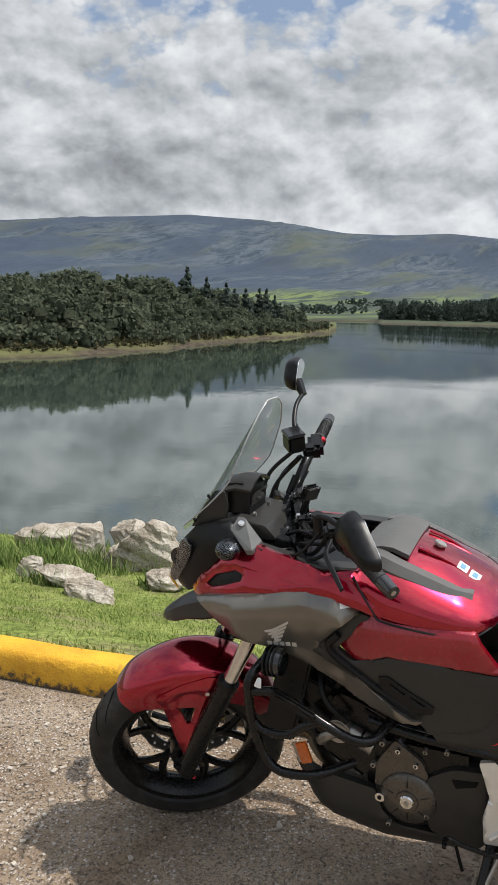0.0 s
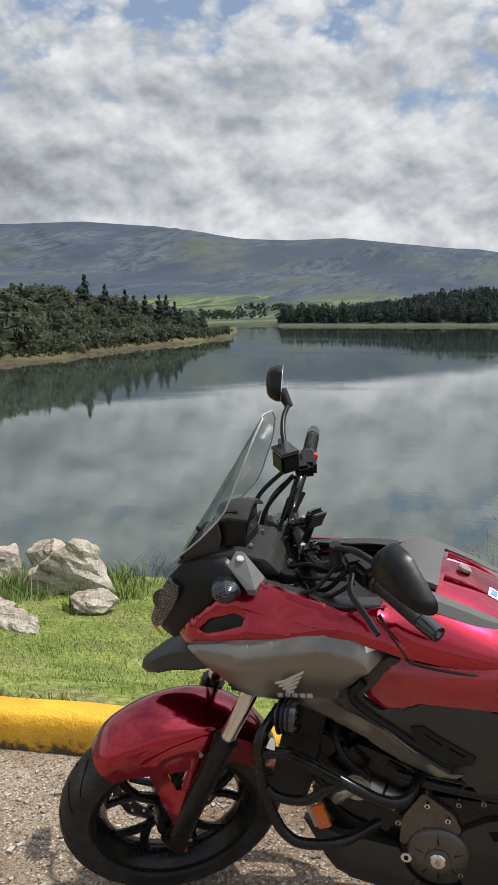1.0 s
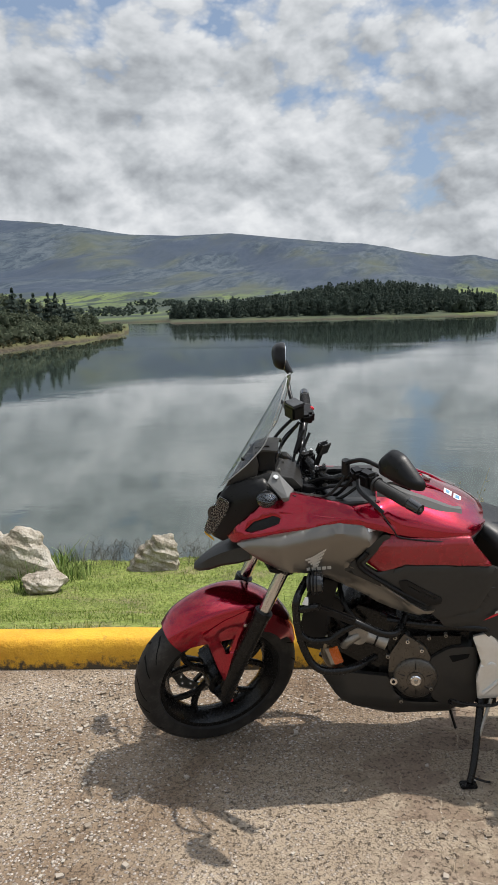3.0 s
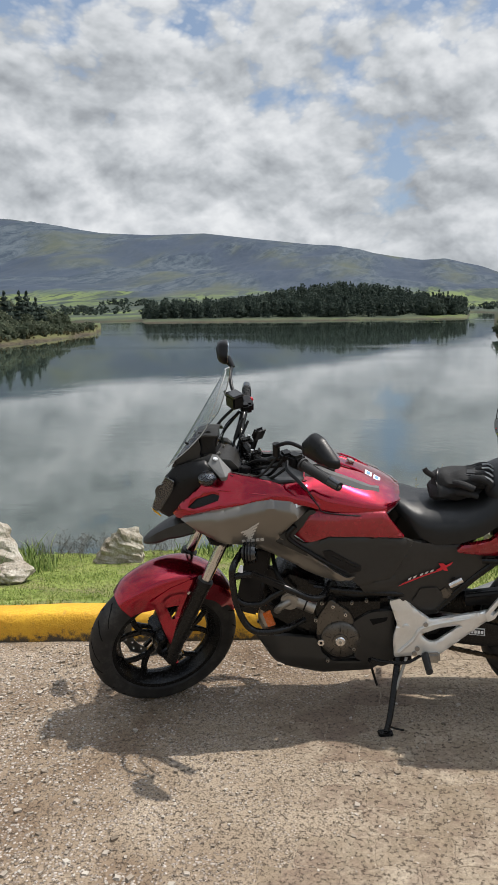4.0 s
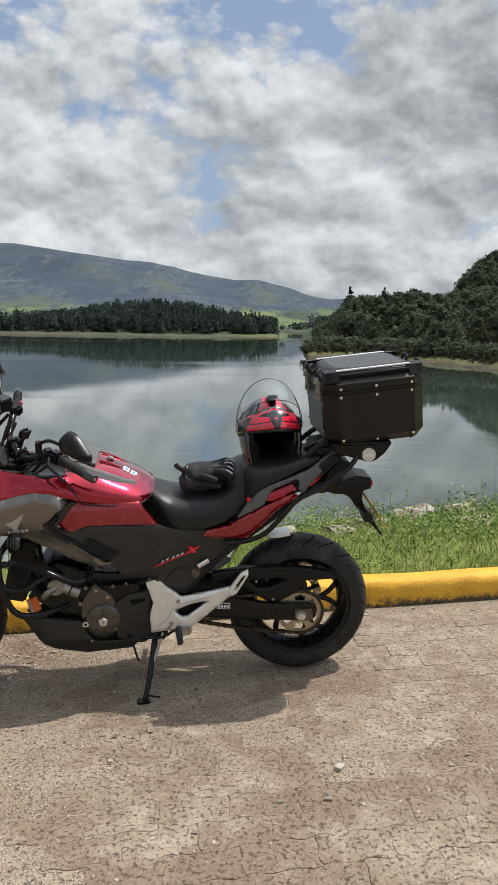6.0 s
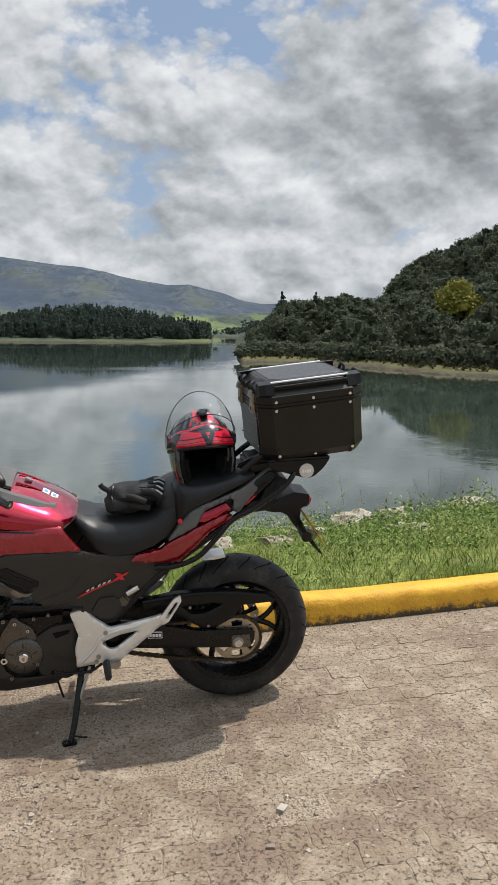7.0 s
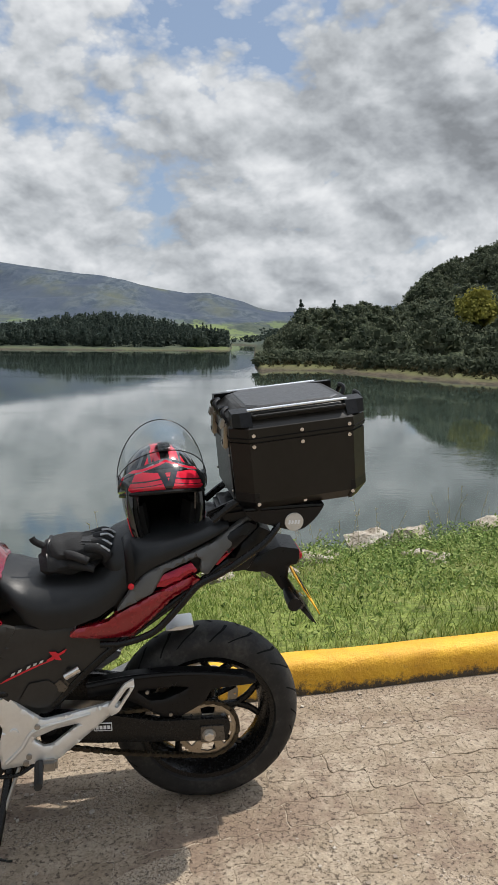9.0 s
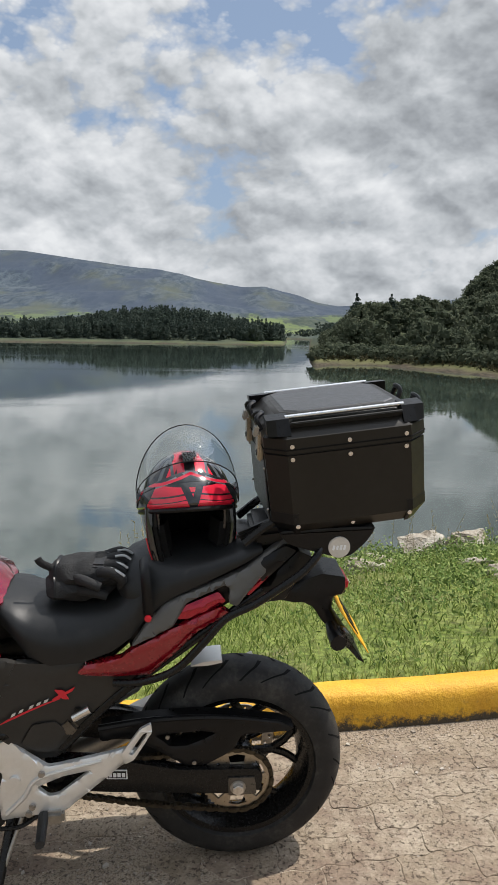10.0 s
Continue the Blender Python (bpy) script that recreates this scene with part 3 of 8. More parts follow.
def join(*bms):
    """One bmesh out of several."""
    out = bmesh.new()
    for b in bms:
        me = bpy.data.meshes.new("tmp")
        b.to_mesh(me)
        b.free()
        out.from_mesh(me)
        bpy.data.meshes.remove(me)
    return out


def loft(rings, closed=True, caps=True, bm=None):
    bm = bm or bmesh.new()
    rows = [[bm.verts.new(p) for p in ring] for ring in rings]
    n = len(rows[0])
    for a, b in zip(rows, rows[1:]):
        for k in range(n if closed else n - 1):
            j = (k + 1) % n
            bm.faces.new((a[k], a[j], b[j], b[k]))
    if caps and closed:
        bm.faces.new(rows[0][::-1])
        bm.faces.new(rows[-1])
    bmesh.ops.recalc_face_normals(bm, faces=bm.faces)
    return bm


def seam(points, r=0.0022, side=-1):
    return tube([(x, side * y, z) for x, y, z in points], r, 6, 3)


def across(x, y, z):
    """Pose of a cylinder that lies along y."""
    return pose(x, y, z, 90, 0, 0)


# ---------------------------------------------------------------- paints and materials of the motorcycle


def candy(name, a, b, rough, metal, coat):
    """Metallic paint under clear lacquer, with fine flake and faint dust."""
    m = bpy.data.materials.new(name)
    m.use_nodes = True
    n = Nodes(m.node_tree)
    at = n.add("ShaderNodeTexCoord").outputs["Object"]
    flake = n.add("ShaderNodeTexVoronoi", i_Vector=at, i_Scale=900.0).outputs[1]
    col = n.mix(n.maprange(n.noise(at, 3.0, 3.0), 0.4, 0.6), a, b)
    bs = n.add("ShaderNodeBsdfPrincipled", i_Base_Color=col, i_Metallic=metal)
    n.put(bs.inputs["Roughness"], n.maprange(n.add("ShaderNodeSeparateColor", n_0=flake).outputs[0], 0.0, 1.0, rough * 0.96, rough * 1.04))
    bs.inputs["Coat Weight"].default_value = coat
    n.put(bs.inputs["Coat Roughness"], n.maprange(n.noise(at, 40.0, 4.0), 0.4, 0.7, 0.015, 0.06))
    n.t.links.new(bs.outputs[0], n.add("ShaderNodeOutputMaterial").inputs[0])
    return m


def glass(name, colour, rough=0.0, ior=1.45, weight=1.0):
    m = bpy.data.materials.new(name)
    m.use_nodes = True
    n = Nodes(m.node_tree)
    at = n.add("ShaderNodeTexCoord").outputs["Object"]
    bs = n.add("ShaderNodeBsdfPrincipled", i_Base_Color=colour)
    n.put(bs.inputs["Roughness"], n.maprange(n.noise(at, 18.0, 3.0), 0.4, 0.7, rough, rough + 0.04))
    bs.inputs["Transmission Weight"].default_value = weight
    bs.inputs["IOR"].default_value = ior
    n.t.links.new(bs.outputs[0], n.add("ShaderNodeOutputMaterial").inputs[0])
    return m


def clear_sheet(name, tint, gloss):
    """Thin clear plastic: light passes straight through, with a faint gloss."""
    m = bpy.data.materials.new(name)
    m.use_nodes = True
    n = Nodes(m.node_tree)
    tr = n.add("ShaderNodeBsdfTransparent", n_0=tint)
    gl = n.add("ShaderNodeBsdfGlossy", n_0=(0.9, 0.92, 0.95))
    gl.inputs["Roughness"].default_value = 0.04
    facing = n.add("ShaderNodeLayerWeight").outputs["Facing"]
    amount = n.math("ADD", n.math("MULTIPLY", n.math("POWER", facing, 4.0), gloss), 0.05, clamp=True)
    mx = n.add("ShaderNodeMixShader", n_0=amount, n_1=tr.outputs[0], n_2=gl.outputs[0])
    n.t.links.new(mx.outputs[0], n.add("ShaderNodeOutputMaterial").inputs[0])
    return m


RED = candy("candy_red", (0.33, 0.0010, 0.017), (0.38, 0.0014, 0.023), 0.20, 0.90, 1.0)
DULL_RED = surface("satin_red", [(0.25, 0.0025, 0.011), (0.29, 0.003, 0.014)], 4, (0.24, 0.30), metal=0.45, bump=0.0, coat=1.0, coat_rough=0.03)
GREY = candy("bronze_grey", (0.185, 0.171, 0.150), (0.215, 0.199, 0.175), 0.30, 0.75, 0.5)
PLATE_GREY = surface("bead_blasted_steel", [(0.13, 0.13, 0.125), (0.17, 0.17, 0.165)], 14, (0.42, 0.55), metal=0.5, bump=0.04, bump_scale=300)
SILVER = surface("cast_aluminium", [(0.70, 0.70, 0.68), (0.80, 0.80, 0.78)], 8, (0.28, 0.42), metal=0.6, bump=0.08, bump_scale=400)
CHROME = surface("polished_steel", [(0.60, 0.59, 0.57), (0.72, 0.71, 0.70)], 12, (0.10, 0.22), metal=1.0, bump=0.0)
STEEL = surface("dull_steel", [(0.28, 0.27, 0.25), (0.45, 0.43, 0.40)], 20, (0.30, 0.5), metal=0.95, bump=0.05, bump_scale=300)
BLACK = surface("black_plastic", [(0.004, 0.004, 0.004), (0.008, 0.008, 0.009)], 9, (0.26, 0.42), bump=0.10, bump_scale=700, spec=0.25)
DARK = surface("dark_grey_plastic", [(0.021, 0.020, 0.0185), (0.031, 0.0295, 0.027)], 7, (0.28, 0.42), bump=0.06, bump_scale=600, spec=0.36)
GLOSS = surface("gloss_black", [(0.010, 0.010, 0.011), (0.016, 0.016, 0.017)], 6, (0.14, 0.24), bump=0.0, coat=0.6)
ENAMEL = surface("black_enamel", [(0.005, 0.005, 0.005), (0.010, 0.0095, 0.009)], 14, (0.16, 0.32), bump=0.05, bump_scale=250, spec=0.28)
ENGINE = surface("engine_case_paint", [(0.085, 0.078, 0.068), (0.130, 0.118, 0.102)], 10, (0.24, 0.36), metal=0.7, bump=0.06, bump_scale=300)
LEATHER = surface("seat_vinyl", [(0.009, 0.0095, 0.010), (0.016, 0.0165, 0.017)], 5, (0.33, 0.46), bump=0.22, bump_scale=900, spec=0.32)
RUBBER = surface("tyre_rubber", [(0.013, 0.013, 0.0125), (0.024, 0.023, 0.022), (0.060, 0.056, 0.050)], 10, (0.48, 0.72), bump=0.15, bump_scale=300, spec=0.25)
GROOVE = surface("tyre_groove", [(0.004, 0.004, 0.004), (0.007, 0.007, 0.007)], 10, (0.85, 0.95), bump=0.0, spec=0.2)
GRIPRUB = surface("grip_rubber", [(0.014, 0.014, 0.014), (0.024, 0.024, 0.024)], 30, (0.55, 0.7), bump=0.3, bump_scale=350)
AMBER = surface("amber_reflector", [(0.50, 0.09, 0.008), (0.62, 0.13, 0.012)], 30, (0.2, 0.35), bump=0.3, bump_scale=260, coat=0.6)
SMOKE = clear_sheet("smoked_screen", (0.74, 0.76, 0.76), 0.6)
LENS = clear_sheet("lamp_lens", (0.62, 0.64, 0.66), 0.8)
MIRROR = surface("mirror_glass", [(0.85, 0.86, 0.86), (0.87, 0.88, 0.88)], 3, (0.01, 0.03), metal=1.0, bump=0.0)
WHITE = surface("white_sticker", [(0.72, 0.74, 0.76), (0.80, 0.81, 0.82)], 20, (0.3, 0.4), bump=0.0)
BLUE = surface("blue_print", [(0.10, 0.25, 0.40), (0.14, 0.30, 0.45)], 20, (0.3, 0.4), bump=0.0)
PALE = surface("pale_badge", [(0.50, 0.47, 0.42), (0.60, 0.57, 0.52)], 20, (0.3, 0.4), metal=0.0, bump=0.0)
BRIGHT_RED = surface("red_print", [(0.55, 0.012, 0.025), (0.62, 0.016, 0.03)], 20, (0.35, 0.45), bump=0.0)
YELLOW = surface("plate_and_reflection_yellow", [(0.70, 0.36, 0.01), (0.78, 0.42, 0.015)], 20, (0.35, 0.5), bump=0.0)
GOLD = surface("dark_chain", [(0.030, 0.025, 0.020), (0.10, 0.085, 0.06)], 60, (0.35, 0.6), metal=0.9, bump=0.1, bump_scale=400)
BRONZE = surface("burnt_steel", [(0.30, 0.26, 0.20), (0.45, 0.40, 0.33)], 20, (0.25, 0.45), metal=1.0, bump=0.05, bump_scale=200)

# ---------------------------------------------------------------- the motorcycle
LEAN = 5.0
STAND = SLOPE @ pose(0, -0.04, 0, LEAN, 0, 2.24)
bike = tagged(new("motorcycle"), "red, grey and black adventure motorcycle leaning on its side stand", "motorcycle")
bike.matrix_basis = STAND
RAKE = Vector((math.sin(radians(27)), 0, math.cos(radians(27))))
HEAD = Vector((-0.11, 0, 0))
TURNED = Matrix.Translation(HEAD) @ Matrix.Rotation(radians(31), 4, RAKE) @ Matrix.Translation(-HEAD)
STEER = Matrix.Translation((-0.02, -0.07, 0)) @ TURNED      # wheel, fork and mudguard
BARS = Matrix.Translation((-0.02, -0.017, 0)) @ TURNED      # bars and mirrors


def wheel(name, c, radius, width, rim_r, spokes, m=None, twist=0.0, disc_side=1):
    """A cast wheel: tyre with cut tread, rim, forked spokes, hub and brake disc."""
    cx, cz = c
    hub = part(name, lathe([(0.03, -0.075), (0.05, -0.07), (0.055, -0.03), (0.05, 0.03), (0.055, 0.07), (0.03, 0.075)], (cx, 0, cz), 28), ENAMEL, bike, "black cast wheel", m)
    h = width / 2
    sec = []
    for i in range(15):
        a = math.pi * (i / 14)
        k = math.sin(a)
        sec.append((rim_r + 0.004 + (radius - rim_r - 0.004) * k ** 0.62, -h * math.cos(a) * (0.92 + 0.10 * k)))
    part("tyre", lathe(sec + [(rim_r - 0.004, h * 0.72), (rim_r - 0.004, -h * 0.72)], (cx, 0, cz), 96), RUBBER, hub, "black rubber tyre with chevron tread")
    r0 = rim_r
    part("rim", lathe([(r0 + 0.006, -h * 0.80), (r0 + 0.006, -h * 0.70), (r0 - 0.010, -h * 0.62), (r0 - 0.022, -h * 0.30), (r0 - 0.030, 0), (r0 - 0.022, h * 0.30), (r0 - 0.010, h * 0.62), (r0 + 0.006, h * 0.70),
                       (r0 + 0.006, h * 0.80), (r0 - 0.016, h * 0.76), (r0 - 0.040, h * 0.3), (r0 - 0.045, 0), (r0 - 0.040, -h * 0.3), (r0 - 0.016, -h * 0.76)], (cx, 0, cz), 80), ENAMEL, hub)
    for i in range(spokes):
        a = twist + 6.28319 * i / spokes
        at = lambda r, b, y=0.0: Vector((cx + r * math.cos(b), y, cz + r * math.sin(b)))
        bms = [tube([at(0.045, a), at(r0 * 0.50, a)], (0.017, 0.013), 8, 1, squash=1.25)]
        for s in (-1, 1):
            bms.append(tube([at(r0 * 0.46, a), at(r0 * 0.66, a + s * 0.16), at(r0 - 0.034, a + s * 0.314)], (0.012, 0.011), 8, 3, squash=1.2))
        part("spoke", join(*bms), ENAMEL, hub)
    # tread: angled cuts down both shoulders
    bm = bmesh.new()
    cuts = 21
    for i in range(cuts):
        for s in (-1, 1):
            row = []
            for j in range(9):
                f = j / 8
                ang = math.pi / 2 - s * (0.10 + 1.02 * f)
                k = math.sin(ang)
                r = rim_r + 0.004 + (radius - rim_r - 0.004) * k ** 0.62 + 0.0007
                y = -h * math.cos(ang) * (0.92 + 0.10 * k)
                bend = (0.16 * f if f < 0.35 else 0.056 + 0.34 * (f - 0.35)) * (1 if i % 2 else 0.7)
                a = 6.28319 * (i + 0.5 * (s > 0)) / cuts + bend
                w = 0.0115 * (1 - 0.45 * f)
                row.append([bm.verts.new((cx + r * math.cos(a + q * w / r), y, cz + r * math.sin(a + q * w / r))) for q in (-0.5, 0.5)])
            for p, q in zip(row, row[1:]):
                bm.faces.new((p[0], p[1], q[1], q[0]))
    bmesh.ops.recalc_face_normals(bm, faces=bm.faces)
    part("tread_groove", bm, GROOVE, hub, "cut tread grooves")
    y = disc_side * 0.075
    part("brake_disc", slab_ring(cx, cz, 0.16 if radius < 0.305 else 0.12, 0.118 if radius < 0.305 else 0.085, y), STEEL, hub, "drilled steel brake disc")
    for b in (0.3, 1.55, 2.8, 4.07, 5.3):
        part("carrier_arm", tube([(cx + 0.05 * math.cos(b), y * 0.8, cz + 0.05 * math.sin(b)), (cx + 0.115 * math.cos(b), y, cz + 0.115 * math.sin(b))], 0.010, 6, 1), ENAMEL, hub)
    return hub


def slab_ring(cx, cz, ro, ri, y):
    """A wavy-edged disc with two rows of holes."""
    outer, holes = [], []
    for k in range(72):
        a = 6.28319 * k / 72
        r = ro * (1 + 0.018 * math.sin(a * 12))
        outer.append((cx + r * math.cos(a), cz + r * math.sin(a)))
    holes.append([(cx + ri * math.cos(6.28319 * k / 40), cz + ri * math.sin(6.28319 * k / 40)) for k in range(40)])
    for k in range(30):
        a = 6.28319 * k / 30
        r = ri + (ro - ri) * (0.32 if k % 2 else 0.68)
        holes.append([(cx + r * math.cos(a) + 0.0042 * math.cos(b), cz + r * math.sin(a) + 0.0042 * math.sin(b)) for b in (0, 1.05, 2.1, 3.14, 4.19, 5.24)])
    return sheet(outer, abs(y), 0.005, holes, 0.02, 0.0, -1 if y < 0 else 1, 0.0008)


wheel("front_wheel", (0.0, 0.300), 0.300, 0.122, 0.222, 5, STEER, 0.087, 1)
wheel("rear_wheel", (1.532, 0.313), 0.313, 0.162, 0.225, 5, None, 0.1, 1)


def front_end():
    """Fork, mudguard, bars, controls and mirrors, all turned with the steering."""
    leg = lambda z: (z - 0.30) * 0.5095
    for s in (-1, 1):
        y = s * 0.102
        fork = part("fork_leg", tube([(leg(0.27) + 0.012, y, 0.275), (leg(0.36), y, 0.36), (leg(0.600), y, 0.600)], (0.031, 0.029), 18, 3), ENAMEL, bike, "black fork slider with polished stanchion", STEER)
        part("stanchion", tube([(leg(0.59), y, 0.59), (leg(0.82), y, 0.82)], 0.0205, 18, 1), CHROME, fork)
        part("dust_seal", tube([(leg(0.596), y, 0.596), (leg(0.612), y, 0.612)], 0.0315, 18, 1), BLACK, fork)
        part("upper_tube", tube([(leg(0.76), y, 0.76), (leg(1.0), y, 1.0)], 0.026, 14, 1), GLOSS, fork)
        part("axle_clamp", block((0.07, 0.034, 0.085), pose(0.004, y, 0.292, 0, -27, 0), 0.01), ENAMEL, fork)
        for dz in (-0.015, 0.02):
            part("pinch_bolt", drum(0.006, 0.012, across(0.022 + dz * 0.5, y + s * 0.02, 0.285 + dz), 10, 0.001), CHROME if dz > 0 else BRIGHT_RED, fork)
    part("front_axle", drum(0.016, 0.24, across(0, 0, 0.30), 20), STEEL, bike, "", STEER)
    # mudguard: an arched shell over the tyre
    rings = []
    for i in range(27):
        f = i / 26
        deg = 124 - 110 * f
        a = radians(deg)
        r = float(np.interp(deg, [14, 30, 46, 58, 70, 80, 91, 101, 114, 124], [0.312, 0.336, 0.355, 0.363, 0.365, 0.359, 0.349, 0.339, 0.330, 0.312]))
        hw = 0.040 + 0.044 * math.sin(math.pi * min(1, 0.12 + f * 0.95)) ** 0.6
        drop = float(np.interp(deg, [14, 40, 60, 75, 90, 110, 124], [0.030, 0.055, 0.085, 0.115, 0.105, 0.075, 0.045]))
        ring = []
        for j in range(17):
            q = j / 16 * 2 - 1
            b = abs(q)
            top = min(1.0, b / 0.62)
            yy = math.copysign(hw * math.sin(top * math.pi / 2) ** 0.9, q) if b < 0.62 else math.copysign(hw * (1 + 0.05 * (b - 0.62) / 0.38), q)
            rr = r - 0.030 * (1 - math.cos(top * math.pi / 2)) - (drop * (b - 0.62) / 0.38 if b > 0.62 else 0)
            ring.append((rr * math.cos(a), yy, 0.300 + rr * math.sin(a)))
        rings.append(ring)
    bm = loft(rings, closed=False, caps=False)
    solid = bmesh.ops.solidify(bm, geom=list(bm.faces), thickness=0.004)
    guard = part("front_mudguard", bm, RED, bike, "glossy dark red front mudguard", STEER)
    for s in (-1, 1):
        w = lambda x, z: 0.090 + 0.026 * float(ease(np.array(z), 0.50, 0.34))
        part("brace", sheet([(-0.060, 0.560), (0.020, 0.600), (0.105, 0.618), (0.128, 0.612), (0.111, 0.557), (0.062, 0.416), (0.036, 0.330), (0.003, 0.335), (-0.020, 0.420), (-0.044, 0.530)], w, 0.014,
                            [[(-0.004, 0.548), (0.030, 0.566), (0.072, 0.562), (0.030, 0.455), (0.018, 0.455)]], 0.02, 0.003, s, 0.010), RED, guard)
        part("bolt", drum(0.007, 0.008, across(0.092, s * 0.094, 0.565), 10, 0.001), CHROME, guard)
        part("bolt", drum(0.007, 0.008, across(0.018, s * 0.118, 0.345), 10, 0.001), CHROME, guard)
    part("brake_caliper", block((0.06, 0.05, 0.11), pose(0.105, 0.10, 0.33, 0, -20, 0), 0.012), GLOSS, bike, "black front brake caliper", STEER)
    # clamps and bars
    tz = 0.985
    tx = leg(tz) + 0.02
    part("top_clamp", slab([(tx - 0.06, -0.13), (tx + 0.03, -0.13), (tx + 0.055, -0.05), (tx + 0.055, 0.05), (tx + 0.03, 0.13), (tx - 0.06, 0.13)], 0.0, 0.03, 0.005, 0.02), ENAMEL, bike, "black upper fork clamp",
         STEER @ pose(0, 0, tz, 0, 0, 0) @ Matrix(((1, 0, 0, 0), (0, 0, 1, 0), (0, 1, 0, 0), (0, 0, 0, 1))))
    for s in (-1, 1):
        part("fork_cap", drum(0.022, 0.02, STEER_at((tx - 0.045, s * 0.102, tz + 0.035)), 18, 0.003), STEEL, bike, "grey fork cap bolt", BARS)
        riser = part("bar_riser", block((0.05, 0.035, 0.075), pose(0.385, s * 0.055, tz + 0.055), 0.008), ENAMEL, bike, "black bar clamp with bright bolts", BARS)
        for dx in (-0.014, 0.014):
            part("bolt", drum(0.006, 0.012, pose(0.385 + dx, s * 0.055, tz + 0.097), 10, 0.001), CHROME, riser)
    bx, bz = 0.385, 1.060
    bar = part("handlebar", tube([(sx, sy, sz) for sx, sy, sz in ((0.524, -0.415, 1.112), (0.468, -0.262, 1.120), (0.425, -0.185, 1.108), (0.385, -0.10, 1.062), (0.385, 0.10, 1.062), (0.425, 0.185, 1.108), (0.468, 0.262, 1.120), (0.524, 0.415, 1.112))], 0.0145, 12, 6), ENAMEL, bike,
               "black tubular handlebar with rubber grips", BARS)
    for s in (-1, 1):
        p0, p1 = Vector((0.474, s * 0.278, 1.120)), Vector((0.518, s * 0.398, 1.112))
        d = p1 - p0
        ribs = []
        part("grip", tube([p0, p1], 0.0175, 16, 1), GRIPRUB, bar, "ribbed black rubber grip")
        for k in range(16):
            c = p0 + d * (0.08 + 0.055 * k)
            ribs.append(tube([c - d * 0.007, c + d * 0.007], 0.0188, 16, 1))
        for rib in ribs:
            part("grip_rib", rib, GRIPRUB, bar)
        part("grip_flange", tube([p0 - d * 0.03, p0 + d * 0.03], 0.024, 16, 1), GRIPRUB, bar)
        part("bar_weight", tube([p1 + d * 0.02, p1 + d * 0.36], (0.0185, 0.0165), 16, 1), GLOSS, bar, "black bar end weight")
        part("bar_screw", tube([p1 + d * 0.36, p1 + d * 0.372], 0.007, 10, 1), CHROME, bar)
        q = p0 - d * 0.28
        part("switch_block", block((0.046, 0.070, 0.050), Matrix.Translation(q) @ pose(0, 0, 0, 12 * s, 0, s * -8), 0.010), BLACK, bar)
        part("switch_button", block((0.012, 0.020, 0.012), Matrix.Translation(q + Vector((0.024, s * 0.008, 0.014))), 0.003), BRIGHT_RED if s > 0 else DARK, bar)
        part("control_lever", tube([q + Vector((-0.034, s * 0.00, 0.004)), q + Vector((-0.052, s * 0.05, 0.0)), q + Vector((-0.044, s * 0.12, -0.004)), q + Vector((-0.036, s * 0.17, -0.010))], (0.008, 0.006), 8, 4, squash=0.6), BLACK, bar)
        part("lever_perch", block((0.040, 0.045, 0.030), Matrix.Translation(q + Vector((-0.022, -s * 0.035, 0.008))), 0.008), BLACK, bar)
    q = Vector((0.395, 0.195, 1.172))
    part("brake_reservoir", block((0.050, 0.058, 0.052), Matrix.Translation(q) @ pose(0, 0, 0, 0, 0, 15), 0.006), BLACK, bar, "square black brake fluid reservoir")
    part("reservoir_cap", block((0.053, 0.061, 0.010), Matrix.Translation(q + Vector((0, 0, 0.028))) @ pose(0, 0, 0, 0, 0, 15), 0.003), GLOSS, bar)
    # mirrors
    for s in (-1, 1):
        root = Vector((0.405, s * 0.205, 1.170))
        head = Vector((0.448, 0.425, 1.292)) if s > 0 else Vector((0.470, -0.435, 1.265))
        mir = part("mirror", mirror_shell(head, s), BLACK, bike, "black teardrop rear-view mirror on a thin stem", BARS)
        part("stem", tube([root, root + Vector((0.0, s * 0.05, 0.035)), root + Vector((0.015, s * 0.105, 0.062)), head + Vector((0.0, -s * 0.060, -0.050))], (0.0075, 0.0065), 10, 5), BLACK, mir)
        part("boot", tube([head + Vector((0.0, -s * 0.066, -0.054)), head + Vector((-0.012, -s * 0.030, -0.022))], (0.011, 0.017), 12, 2), BLACK, mir)
        part("mount", tube([root - Vector((0, 0, 0.035)), root + Vector((0, 0, 0.012))], 0.013, 10, 1), BLACK, mir)
        part("reflecting_glass", mirror_glass(head, s), MIRROR, mir, "silvered mirror glass")
